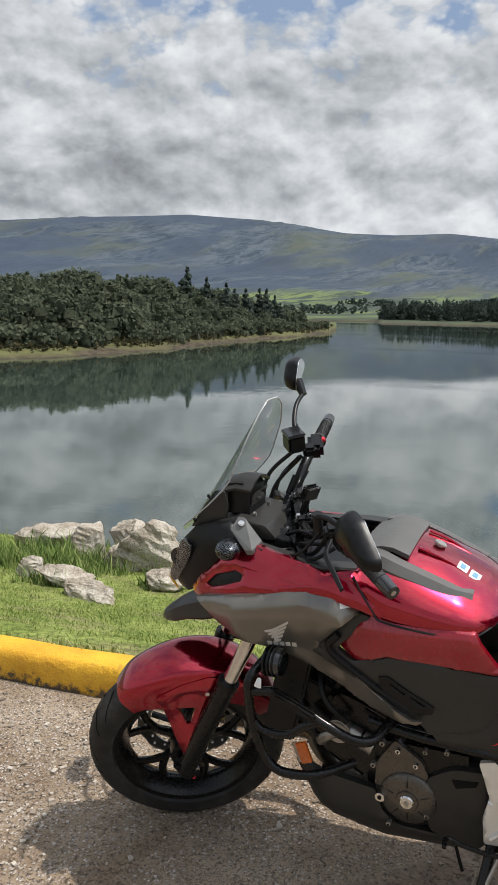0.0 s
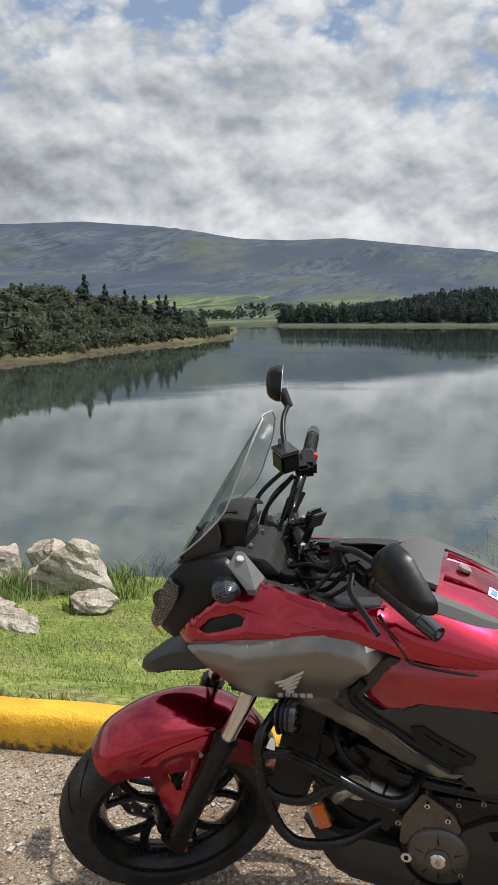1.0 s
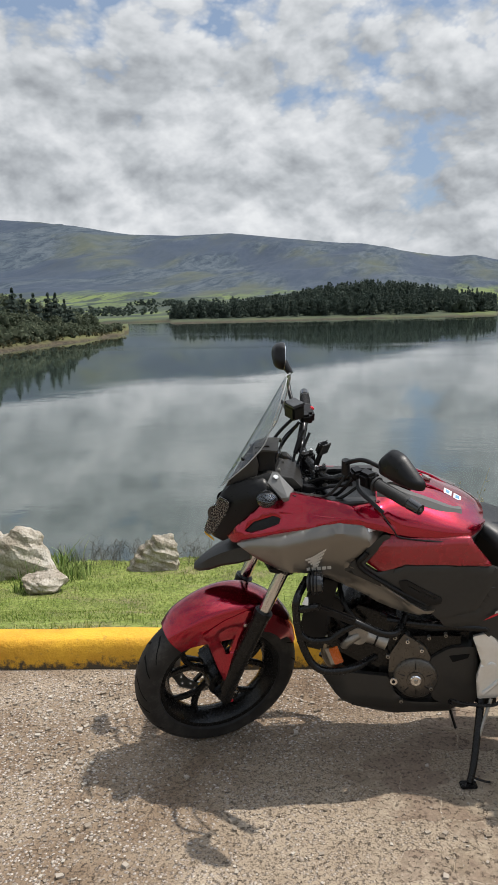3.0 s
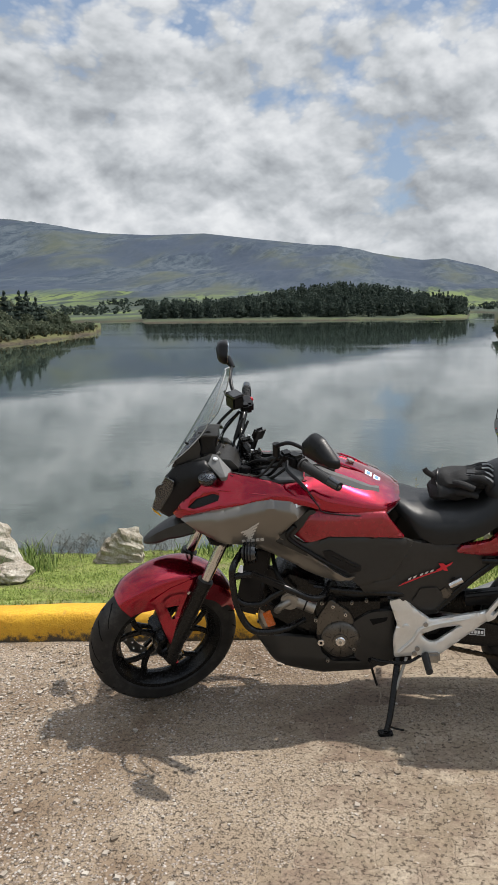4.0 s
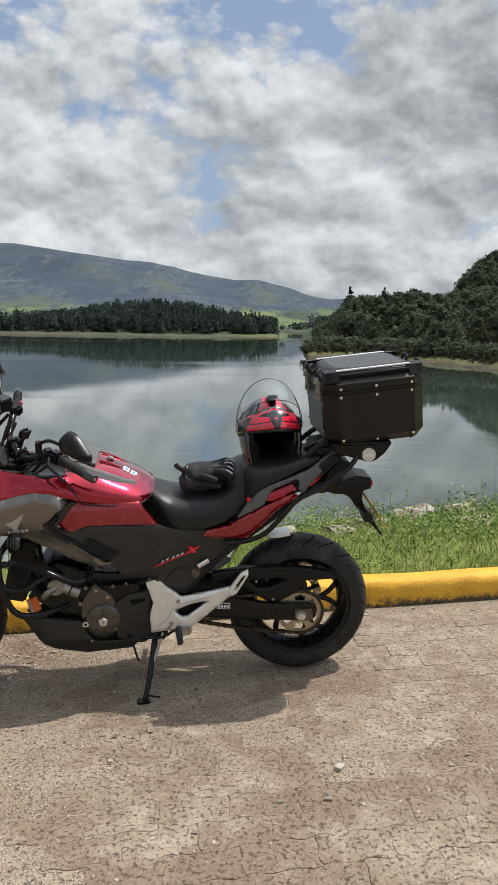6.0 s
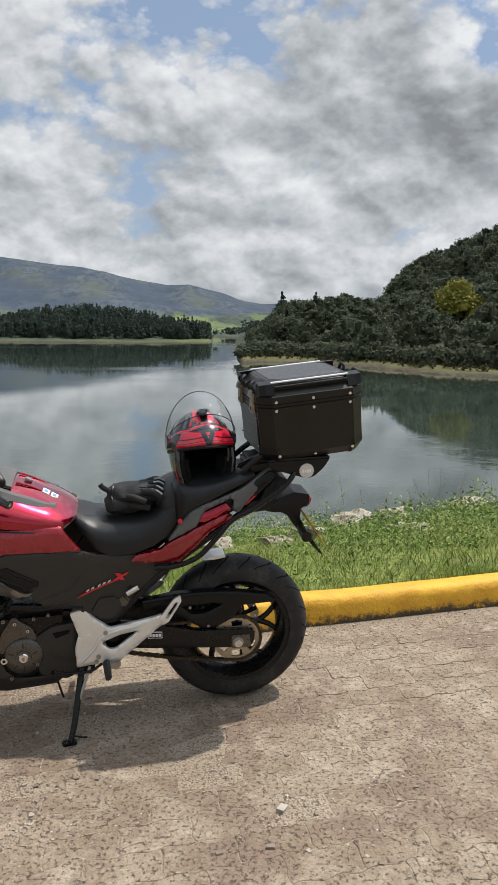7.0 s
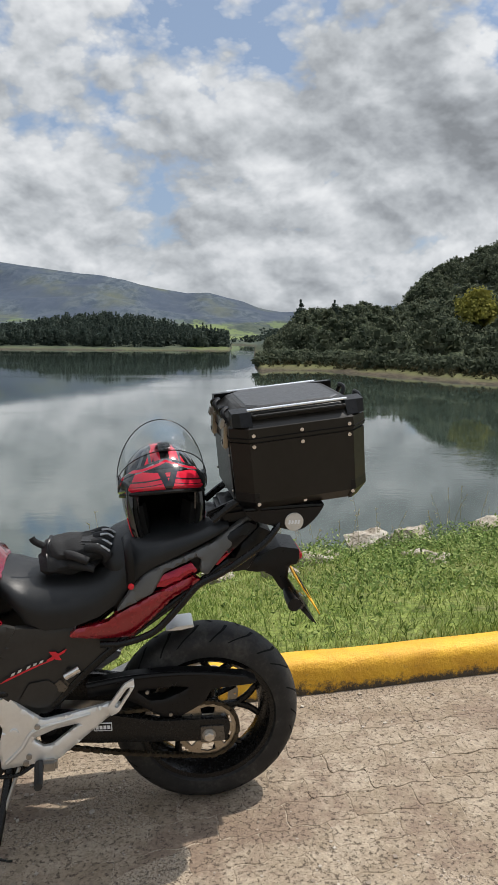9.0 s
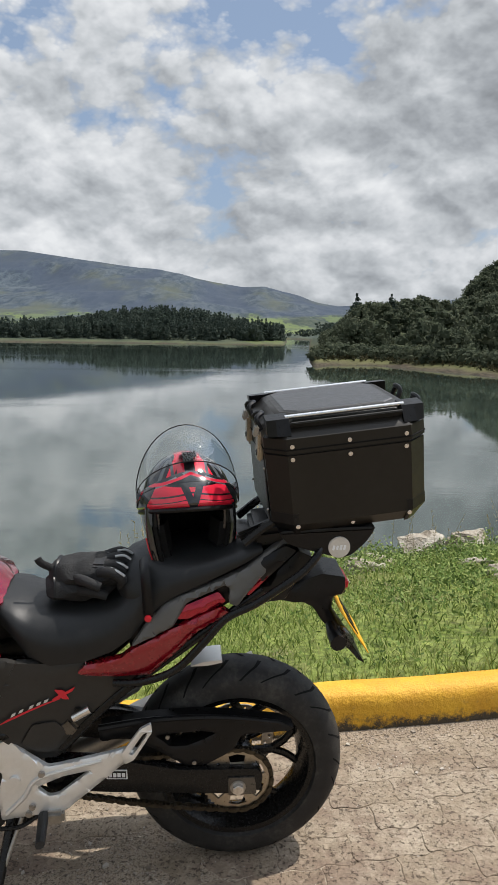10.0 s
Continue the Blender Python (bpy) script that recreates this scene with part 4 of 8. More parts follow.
    # instruments ride on the fairing; cables loop from bars to head
    for i, pts in enumerate(([(bx + 0.03, 0.20, bz + 0.06), (bx - 0.06, 0.17, bz - 0.02), (bx - 0.09, 0.10, bz - 0.12), (bx - 0.06, 0.04, bz - 0.22)],
                             [(bx + 0.02, 0.18, bz + 0.07), (bx - 0.04, 0.20, bz - 0.01), (bx - 0.07, 0.13, bz - 0.10), (bx - 0.03, 0.07, bz - 0.20)],
                             [(bx + 0.03, 0.21, bz + 0.09), (bx - 0.075, 0.19, bz + 0.01), (bx - 0.10, 0.13, bz - 0.09), (bx - 0.12, 0.05, bz - 0.20)],
                             [(bx + 0.03, -0.20, bz + 0.07), (bx - 0.03, -0.19, bz + 0.0), (bx - 0.08, -0.12, bz - 0.05), (bx - 0.09, -0.02, bz - 0.16)],
                             [(bx + 0.04, -0.22, bz + 0.06), (bx + 0.0, -0.16, bz - 0.03), (bx - 0.06, -0.06, bz - 0.07), (bx - 0.10, 0.03, bz - 0.14)])):
        part("cable", tube(pts, 0.0045 if i % 2 else 0.006, 8, 6), BLACK, bike, "black control cable", BARS)


def STEER_at(p):
    return Matrix.Translation(p)


def mirror_axes(s):
    """Directions of a mirror's width, height and outward back."""
    out = Vector((-0.93, s * 0.28, 0.10)).normalized()          # towards the front of the machine
    wide = Vector((0.10, s * 0.97, 0.10))
    wide = (wide - out * wide.dot(out)).normalized()
    return wide, out.cross(wide).normalized() * (1 if out.cross(wide).z > 0 else -1), out


def mirror_outline(k):
    """A wedge: tall at the stem, its top edge slanting down to a narrow outer end."""
    pts = rounded([(-0.086, 0.004), (-0.078, -0.040), (0.030, -0.050), (0.098, -0.044), (0.100, -0.018), (0.010, 0.046), (-0.040, 0.052)], 0.016, 5)
    return [(x * k * 0.88, y * k * 0.90) for x, y in pts]


def mirror_shell(c, s):
    u, v, o = mirror_axes(s)
    rings = []
    for k, d in ((1.0, 0.0), (1.02, 0.006), (0.99, 0.016), (0.88, 0.030), (0.66, 0.039), (0.25, 0.043)):
        rings.append([c + u * x + v * y + o * d for x, y in mirror_outline(k)])
    return loft(rings)


def mirror_glass(c, s):
    u, v, o = mirror_axes(s)
    return loft([[c + u * x + v * y - o * d for x, y in mirror_outline(0.93)] for d in (-0.004, 0.002)])


front_end()


def lin(v, *pts):
    return float(np.interp(v, [p[0] for p in pts], [p[1] for p in pts]))


def shroud_w(x, z):
    """Half-width of the grey side shroud, creased along a ridge below its upper edge."""
    ridge = lin(x, (0.10, 0.826), (0.228, 0.858), (0.466, 0.912), (0.543, 0.898), (0.70, 0.66))
    w = 0.288 - 0.75 * max(0.0, z - ridge) - 0.32 * max(0.0, ridge - z - 0.02)
    return w - 0.55 * max(0.0, 0.27 - x) - 0.12 * max(0.0, x - 0.52)


def side_w(x, z):
    """Half-width of the red upper fairing."""
    return lin(x, (0.06, 0.10), (0.12, 0.165), (0.22, 0.225), (0.36, 0.262), (0.50, 0.268), (0.66, 0.255)) - 0.55 * max(0.0, z - lin(x, (0.1, 0.86), (0.5, 0.95), (0.66, 0.90)))


def body_w(x, z):
    """Half-width of the tank and tail region."""
    return lin(x, (0.5, 0.250), (0.70, 0.245), (0.90, 0.215), (1.0, 0.180), (1.1, 0.165), (1.3, 0.150)) - 0.10 * max(0.0, z - 0.86)


def fairing():
    for s in (-1, 1):
        red = part("side_fairing", sheet([(0.078, 0.850), (0.099, 0.832), (0.220, 0.864), (0.350, 0.896), (0.435, 0.919), (0.499, 0.926), (0.582, 0.908), (0.626, 0.893), (0.654, 0.889), (0.634, 0.932), (0.601, 0.974),
                                          (0.585, 0.990), (0.505, 0.982), (0.464, 0.993), (0.314, 1.013), (0.251, 1.008), (0.229, 0.993), (0.125, 0.898)], side_w, 0.02,
                                         [[(0.146, 0.880), (0.182, 0.915), (0.248, 0.941), (0.275, 0.936), (0.268, 0.918), (0.224, 0.900), (0.169, 0.879)]], 0.016, 0.004, s), RED, bike, "glossy candy red upper fairing panel with a black vent")
        part("vent_insert", sheet([(0.138, 0.876), (0.182, 0.920), (0.248, 0.946), (0.280, 0.938), (0.270, 0.914), (0.222, 0.895), (0.166, 0.873)], lambda x, z: side_w(x, z) - 0.010, 0.006, (), 0.02, 0.002, s), BLACK, red)
        part("crease", tube([(0.27, s * (side_w(0.27, 0.955) + 0.001), 0.952), (0.40, s * (side_w(0.40, 0.955) + 0.001), 0.952), (0.50, s * (side_w(0.50, 0.952) + 0.001), 0.946)], (0.0035, 0.001), 8, 4), RED, red)
        sh = part("side_shroud", sheet([(0.118, 0.843), (0.230, 0.881), (0.358, 0.913), (0.467, 0.942), (0.545, 0.935), (0.630, 0.911), (0.552, 0.861), (0.487, 0.791), (0.517, 0.764), (0.595, 0.715), (0.711, 0.641),
                                        (0.732, 0.629), (0.700, 0.620), (0.638, 0.626), (0.575, 0.645), (0.514, 0.684), (0.432, 0.730), (0.370, 0.757), (0.286, 0.764), (0.193, 0.799), (0.146, 0.830)], shroud_w, 0.03, (), 0.016, 0.004, s, 0.008), GREY, bike,
                  "metallic bronze-grey side shroud with a pale badge")
        part("bright_edge", sheet([(0.487, 0.790), (0.517, 0.770), (0.620, 0.703), (0.722, 0.637), (0.752, 0.641), (0.735, 0.626), (0.706, 0.629), (0.600, 0.704), (0.500, 0.764)], lambda x, z: shroud_w(x, z) + 0.004, 0.01, (), 0.015, 0.002, s, 0.003), GREY, sh)
        # upper facet catching the light: its brightness put in as a silver piece
        part("bright_facet", sheet([(0.545, 0.937), (0.632, 0.913), (0.612, 0.899), (0.553, 0.905)], lambda x, z: shroud_w(x, z) + 0.003, 0.008, (), 0.015, 0.002, s, 0.002), SILVER, sh)
        # badge: five plain feather strokes over a bar
        for i in range(5):
            z0 = 0.822 - 0.009 * i
            part("badge_stroke", sheet([(0.352 + 0.008 * i, z0 - 0.012), (0.376, z0 - 0.006), (0.419 - 0.007 * i, z0 + 0.026 - 0.006 * i), (0.421 - 0.007 * i, z0 + 0.034 - 0.006 * i), (0.375, z0 + 0.003), (0.352 + 0.007 * i, z0 - 0.006)],
                                       lambda x, z: shroud_w(x, z) + 0.0016, 0.002, (), 0.02, 0.0003, s, 0.001), PALE, sh)
        for i in range(5):
            x0 = 0.353 + 0.0165 * i
            part("badge_bar", sheet([(x0, 0.770 + 0.0012 * i), (x0 + 0.012, 0.771 + 0.0012 * i), (x0 + 0.012, 0.783 + 0.0012 * i), (x0, 0.782 + 0.0012 * i)], lambda x, z: shroud_w(x, z) + 0.0014, 0.002, (), 0.02, 0.0003, s, 0.001), PALE, sh)
        # black panel behind the shroud, with a slotted insert
        mid = part("mid_panel", sheet([(0.470, 0.772), (0.545, 0.850), (0.600, 0.890), (0.622, 0.884), (0.536, 0.790), (0.576, 0.762), (0.661, 0.786), (0.770, 0.782), (0.932, 0.763), (0.960, 0.748), (0.880, 0.620), (0.762, 0.594), (0.735, 0.625), (0.616, 0.698)],
                                       lambda x, z: body_w(x, z) + 0.006, 0.02, (), 0.02, 0.004, s), DARK, bike, "black plastic middle panel with slots")
        ins = part("slotted_insert", sheet([(0.640, 0.735), (0.665, 0.740), (0.775, 0.672), (0.770, 0.655), (0.735, 0.650), (0.650, 0.700)], lambda x, z: body_w(x, z) + 0.013, 0.008, [[(0.668, 0.722), (0.676, 0.724), (0.708, 0.702), (0.704, 0.698)], [(0.718, 0.694), (0.725, 0.697), (0.755, 0.676), (0.750, 0.672)]], 0.015, 0.002, s, 0.003), BLACK, mid)
        part("ridge", tube([(0.545, s * 0.262, 0.835), (0.520, s * 0.262, 0.790), (0.610, s * 0.258, 0.722), (0.720, s * 0.25, 0.655)], (0.010, 0.006), 8, 5), BLACK, mid)
        cover = part("side_cover", sheet([(0.762, 0.596), (0.880, 0.622), (0.955, 0.746), (1.061, 0.722), (1.135, 0.722), (1.250, 0.690), (1.268, 0.672), (1.158, 0.565), (1.042, 0.440), (0.977, 0.440), (0.934, 0.495), (0.891, 0.549), (0.780, 0.563)],
                                         lambda x, z: body_w(x, z) - 0.12 * max(0, 0.60 - z) + 0.004 * math.sin(9 * z), 0.03, (), 0.02, 0.005, s), DARK, bike, "dark grey side cover with a red model mark")
        part("relief", sheet([(0.985, 0.560), (1.040, 0.560), (1.070, 0.530), (1.035, 0.465), (0.990, 0.470), (0.955, 0.510)], lambda x, z: body_w(x, z) - 0.12 * max(0, 0.60 - z) + 0.004, 0.006, (), 0.02, 0.002, s), DARK, cover)
        part("recess_screw", drum(0.010, 0.006, across(1.103, s * 0.166, 0.585), 14), BLACK, cover)
        w = lambda x, z: body_w(x, z) - 0.12 * max(0, 0.60 - z) + 0.0065
        part("mark_line", sheet([(0.903, 0.585), (0.930, 0.592), (1.060, 0.630), (1.062, 0.634), (0.926, 0.597)], w, 0.002, (), 0.03, 0.0002, s, 0.0008), BRIGHT_RED, cover)
        part("mark_cross", sheet([(1.040, 0.632), (1.058, 0.642), (1.048, 0.658), (1.066, 0.656), (1.075, 0.648), (1.100, 0.660), (1.092, 0.648), (1.076, 0.641), (1.083, 0.626), (1.068, 0.629), (1.062, 0.634), (1.046, 0.628)], w, 0.002, (), 0.03, 0.0002, s, 0.0008), BRIGHT_RED, cover)
        for i in range(5):
            x0 = 0.938 + 0.0185 * i + (0.006 if i > 1 else 0)
            z0 = 0.601 + 0.0052 * i
            part("mark_bar", sheet([(x0, z0 + 0.002), (x0 + 0.010, z0 + 0.0045), (x0 + 0.0135, z0 + 0.0125), (x0 + 0.0035, z0 + 0.010)], w, 0.002, (), 0.03, 0.0002, s, 0.0008), PALE, cover)
        # red lower tank side
        part("tank_side", sheet([(0.540, 0.793), (0.577, 0.768), (0.594, 0.768), (0.662, 0.792), (0.766, 0.787), (0.928, 0.772), (0.876, 0.845), (0.862, 0.872), (0.768, 0.877), (0.662, 0.889), (0.613, 0.884), (0.580, 0.853)],
                                lambda x, z: body_w(x, z) + 0.014 - 0.35 * max(0, z - 0.85) - 0.25 * max(0.0, 0.62 - x), 0.02, (), 0.016, 0.004, s), DULL_RED, bike, "satin red lower tank panel")
        part("frame_rail", tube([(0.60, s * 0.20, 0.575), (0.73, s * 0.205, 0.562), (0.892, s * 0.20, 0.550), (0.93, s * 0.17, 0.53)], 0.013, 10, 4, squash=0.8), ENAMEL, bike, "black frame tube")


def cross(hw, zb, zt, zr, k=11, inner=0.16):
    """Half cross-section of the tank from its lower edge over the shoulder to the middle."""
    pts = [(hw, zb), (hw + 0.006, zb + (zr - zb) * 0.28), (hw - 0.004, zb + (zr - zb) * 0.58), (inner + 0.022, zr - 0.012), (inner, zr), (inner - 0.012, zr + 0.004), (inner * 0.6, zt - 0.006), (inner * 0.3, zt - 0.001), (0.0, zt)]
    return pts


def tank():
    st = [(0.575, 0.245, 0.982, 1.050, 1.030, 0.165), (0.61, 0.247, 0.935, 1.054, 1.034, 0.168), (0.65, 0.248, 0.882, 1.050, 1.026, 0.170), (0.70, 0.245, 0.874, 1.040, 1.012, 0.168), (0.76, 0.238, 0.867, 1.018, 0.986, 0.160),
          (0.82, 0.225, 0.860, 0.985, 0.955, 0.145), (0.86, 0.205, 0.858, 0.958, 0.930, 0.120), (0.895, 0.165, 0.866, 0.925, 0.905, 0.09), (0.918, 0.10, 0.872, 0.895, 0.888, 0.05)]
    rings = []
    low = lambda z: z - 0.032 * min(1.0, max(0.0, (z - 0.90) / 0.09))
    st = [(x, hw, low(zb) if zb < 0.93 else zb - 0.012, low(zt), low(zr), inner) for x, hw, zb, zt, zr, inner in st]
    for x, hw, zb, zt, zr, inner in st:
        half = cross(hw, zb, zt, zr, inner=inner)
        rings.append([(x, -y, z) for y, z in half] + [(x, y, z) for y, z in half[-2::-1]])
    # finer along x
    fine = []
    for a, b in zip(rings, rings[1:]):
        for k in range(3):
            fine.append([tuple(Vector(p).lerp(Vector(q), k / 3)) for p, q in zip(a, b)])
    fine.append(rings[-1])
    bm = loft(fine, closed=False, caps=False)
    bmesh.ops.smooth_vert(bm, verts=[v for v in bm.verts if not v.is_boundary], factor=0.4, use_axis_x=True, use_axis_y=True, use_axis_z=True)
    top = part("tank_cover", bm, RED, bike, "glossy candy red tank-shaped luggage compartment cover", angle=50)
    for s in (-1, 1):
        part("seam", tube([(0.580, s * 0.246, 0.985), (0.600, s * 0.252, 0.950), (0.630, s * 0.256, 0.905), (0.650, s * 0.254, 0.882), (0.76, s * 0.244, 0.865), (0.85, s * 0.213, 0.857), (0.885, s * 0.178, 0.866), (0.912, s * 0.12, 0.874)], 0.0028, 6, 4), BLACK, top)
        # grey side rails with two cut-outs
        pts = [(0.580, s * 0.140, 1.010), (0.63, s * 0.158, 1.008), (0.68, s * 0.162, 0.990), (0.74, s * 0.156, 0.966), (0.80, s * 0.146, 0.940), (0.842, s * 0.128, 0.926)]
        line = catmull(pts, 4)
        plate = []
        for i, p in enumerate(line):
            k = 1.0 - 0.45 * i / (len(line) - 1)
            plate.append([p + Vector((0, -s * 0.026 * k, 0.012 * k)), p + Vector((0, s * 0.016 * k, 0.010 * k)), p + Vector((0, s * 0.036 * k, -0.016 * k)), p + Vector((0, s * 0.034 * k, -0.026 * k)), p + Vector((0, -s * 0.026 * k, -0.004))])
        rail = part("side_rail", loft(plate), PLASTIC_GREY, top, "satin grey side rail with slots", angle=25)
        for a, b in ((0.622, 0.668), (0.715, 0.765)):
            za, zb = lin(a, (0.58, 1.006), (0.84, 0.920)), lin(b, (0.58, 1.006), (0.84, 0.920))
            part("rail_slot", block((b - a, 0.014, 0.014), pose((a + b) / 2, s * 0.182, (za + zb) / 2 - 0.012, 0, 22, 0), 0.004), BLACK, rail)
    lid = [[(x, y, lin(x, (0.56, 1.012), (0.61, 1.034), (0.66, 1.031), (0.70, 1.016)) - 0.35 * y * y - d) for y in (-0.13, -0.09, -0.04, 0, 0.04, 0.09, 0.13)] for x, d in ((0.56, 0), (0.59, 0), (0.62, 0), (0.65, 0), (0.69, 0.004))]
    bm = loft(lid, closed=False, caps=False)
    bmesh.ops.solidify(bm, geom=list(bm.faces), thickness=0.012)
    part("lid_trim", bm, PLASTIC_GREY, top, "grey trim at the front of the lid")
    part("lid_ridge", tube([(0.70, -0.07, 1.010), (0.76, -0.066, 0.985), (0.84, -0.05, 0.936)], (0.005, 0.002), 6, 4), RED, top)
    part("lid_ridge", tube([(0.70, 0.07, 1.010), (0.76, 0.066, 0.985), (0.84, 0.05, 0.936)], (0.005, 0.002), 6, 4), RED, top)
    part("lid_lock", drum(0.016, 0.008, pose(0.74, 0.0, 1.000, 0, 28, 0), 20), STEEL, top)
    for i, (x, y) in enumerate(((0.805, -0.052), (0.835, -0.060))):
        z = lin(x, (0.76, 0.987), (0.82, 0.954), (0.86, 0.930)) - 0.002
        st_ = part("sticker", block((0.028, 0.030, 0.0016), pose(x, y, z + 0.003, 14, 31, 0), 0.0005), WHITE, top, "small white sticker with blue print")
        part("print", block((0.014, 0.018, 0.0016), pose(x, y, z + 0.0046, 14, 31, 0), 0.0005), BLUE, top)


def seat():
    def body(stations, k=16):
        rings = []
        for x, hw, zb, zt, flat in stations:
            ring = []
            for i in range(k + 1):
                q = i / k * 2 - 1
                b = abs(q)
                y = hw * math.copysign(min(1, b / 0.80) ** 0.9, q)
                if b < 0.80:
                    z = zt - (zt - zb) * (0.05 * (b / 0.8) + (0.42 * (b / 0.8) ** flat))
                else:
                    f = (b - 0.80) / 0.20
                    z = zt - (zt - zb) * (0.47 + 0.53 * f)
                    y = math.copysign(hw * (1 - 0.06 * f * f), q)
                ring.append((x, y, z))
            rings.append(ring)
        fine = []
        for a, b in zip(rings, rings[1:]):
            for j in range(4):
                fine.append([tuple(Vector(p).lerp(Vector(q), j / 4)) for p, q in zip(a, b)])
        fine.append(rings[-1])
        bm = loft(fine, closed=False, caps=False)
        for _ in range(3):
            bmesh.ops.smooth_vert(bm, verts=[v for v in bm.verts if not v.is_boundary], factor=0.5, use_axis_x=True, use_axis_y=True, use_axis_z=True)
        return bm
    part("rider_seat", body([(0.868, 0.075, 0.845, 0.885, 3), (0.90, 0.125, 0.836, 0.893, 2.6), (0.945, 0.160, 0.800, 0.880, 2.4), (0.985, 0.175, 0.748, 0.868, 2.3), (1.04, 0.186, 0.726, 0.862, 2.4), (1.12, 0.192, 0.733, 0.864, 2.6),
                             (1.20, 0.190, 0.760, 0.884, 2.8), (1.25, 0.180, 0.792, 0.925, 3), (1.285, 0.168, 0.832, 0.962, 3)]), LEATHER, bike, "matt black vinyl rider seat", angle=70)
    part("pillion_seat", body([(1.215, 0.110, 0.900, 0.935, 3), (1.245, 0.150, 0.862, 0.966, 3), (1.29, 0.168, 0.842, 0.985, 3), (1.36, 0.170, 0.895, 0.990, 3.2), (1.46, 0.165, 0.938, 1.000, 3.4), (1.55, 0.150, 0.975, 1.018, 3.4), (1.60, 0.12, 0.99, 1.020, 3)]), LEATHER, bike,
         "matt black vinyl pillion seat with a strap", angle=70)
    part("seat_strap", tube([(1.285, -0.10, 0.985), (1.292, -0.160, 0.972), (1.296, -0.182, 0.930), (1.298, -0.186, 0.860)], (0.016, 0.016), 8, 4, squash=0.2), BLACK, bike, "black pillion strap")
    part("strap_bolt", drum(0.009, 0.010, across(1.298, -0.196, 0.858), 14), BRIGHT_RED, bike, "red strap bolt")
    part("tail_cover", join(block((0.13, 0.20, 0.045), pose(1.64, 0, 1.030, 0, -6, 0), 0.012), block((0.06, 0.15, 0.05), pose(1.70, 0, 1.015, 0, -6, 0), 0.012)), BLACK, bike, "black tail cover behind the seat")


def tail():
    for s in (-1, 1):
        w = lambda x, z: lin(x, (1.10, 0.178), (1.3, 0.178), (1.5, 0.165), (1.7, 0.12)) - 0.25 * abs(z - lin(x, (1.1, 0.70), (1.5, 0.86)))
        t = part("tail_panel", sheet([(1.110, 0.708), (1.131, 0.727), (1.225, 0.744), (1.248, 0.764), (1.351, 0.814), (1.483, 0.868), (1.509, 0.851), (1.423, 0.803), (1.363, 0.741), (1.296, 0.680), (1.201, 0.686), (1.122, 0.700)], lambda x, z: w(x, z) + 0.012, 0.03, (), 0.015, 0.004, s), DULL_RED, bike,
                 "satin red tail panel")
        part("tail_insert", sheet([(1.372, 0.838), (1.388, 0.870), (1.480, 0.905), (1.500, 0.880), (1.483, 0.872), (1.40, 0.838)], lambda x, z: w(x, z) + 0.004, 0.02, (), 0.02, 0.004, s), RED, t)
        part("tail_accent", sheet([(1.545, 0.895), (1.575, 0.930), (1.640, 0.985), (1.664, 1.014), (1.676, 1.006), (1.650, 0.965), (1.600, 0.918), (1.560, 0.888)], lambda x, z: w(x, z) + 0.008, 0.02, (), 0.02, 0.003, s), RED, t)
        part("grab_rail", sheet([(1.251, 0.775), (1.294, 0.833), (1.338, 0.878), (1.382, 0.900), (1.556, 0.962), (1.628, 1.005), (1.672, 1.034), (1.690, 1.028), (1.640, 0.974), (1.590, 0.930), (1.548, 0.890), (1.528, 0.868), (1.505, 0.880), (1.512, 0.915), (1.498, 0.926), (1.396, 0.883), (1.362, 0.826)],
                                lambda x, z: w(x, z) + 0.018, 0.03, (), 0.015, 0.006, s, 0.008), PLASTIC_GREY, bike, "satin grey pillion grab rail")
        part("rack_tube", tube([(1.760, s * 0.10, 1.045), (1.745, s * 0.165, 1.015), (1.700, s * 0.188, 0.968), (1.642, s * 0.196, 0.930), (1.569, s * 0.200, 0.886), (1.496, s * 0.200, 0.850), (1.437, s * 0.198, 0.783), (1.363, s * 0.192, 0.707), (1.274, s * 0.182, 0.671), (1.20, s * 0.17, 0.665)], 0.0105, 10, 5),
             ENAMEL, bike, "black steel luggage rack tube")
        part("subframe_tube", tube([(1.05, s * 0.145, 0.46), (1.16, s * 0.150, 0.575), (1.27, s * 0.150, 0.665), (1.45, s * 0.14, 0.79), (1.60, s * 0.12, 0.89)], 0.014, 10, 4, squash=0.9), ENAMEL, bike, "black rear frame tube")
        part("rack_stay", tube([(1.55, s * 0.11, 1.02), (1.60, s * 0.11, 1.06), (1.655, s * 0.11, 1.095)], 0.012, 6, 3, squash=0.5), ENAMEL, bike, "flat black rack stay")
    part("under_tail", sheet([(1.50, 0.855), (1.614, 0.900), (1.70, 0.985), (1.74, 0.965), (1.70, 0.905), (1.664, 0.845), (1.56, 0.835)], 0.10, 0.20, (), 0.03, 0.01), BLACK, bike, "black under-tail")
    tf = part("rear_mudguard", sheet([(1.600, 0.868), (1.691, 0.872), (1.735, 0.892), (1.771, 0.904), (1.835, 0.892), (1.837, 0.846), (1.802, 0.835), (1.797, 0.794), (1.824, 0.742), (1.898, 0.626), (1.880, 0.636), (1.805, 0.725), (1.768, 0.769), (1.746, 0.807), (1.720, 0.821), (1.662, 0.829)], 0.070, 0.14, (), 0.02, 0.008), BLACK, bike,
              "black rear mudguard with plate holder")
    part("number_plate", block((0.003, 0.20, 0.160), pose(1.856, 0.0, 0.745, 0, -32, 0), 0.001), YELLOW, tf, "yellow number plate seen edge-on")
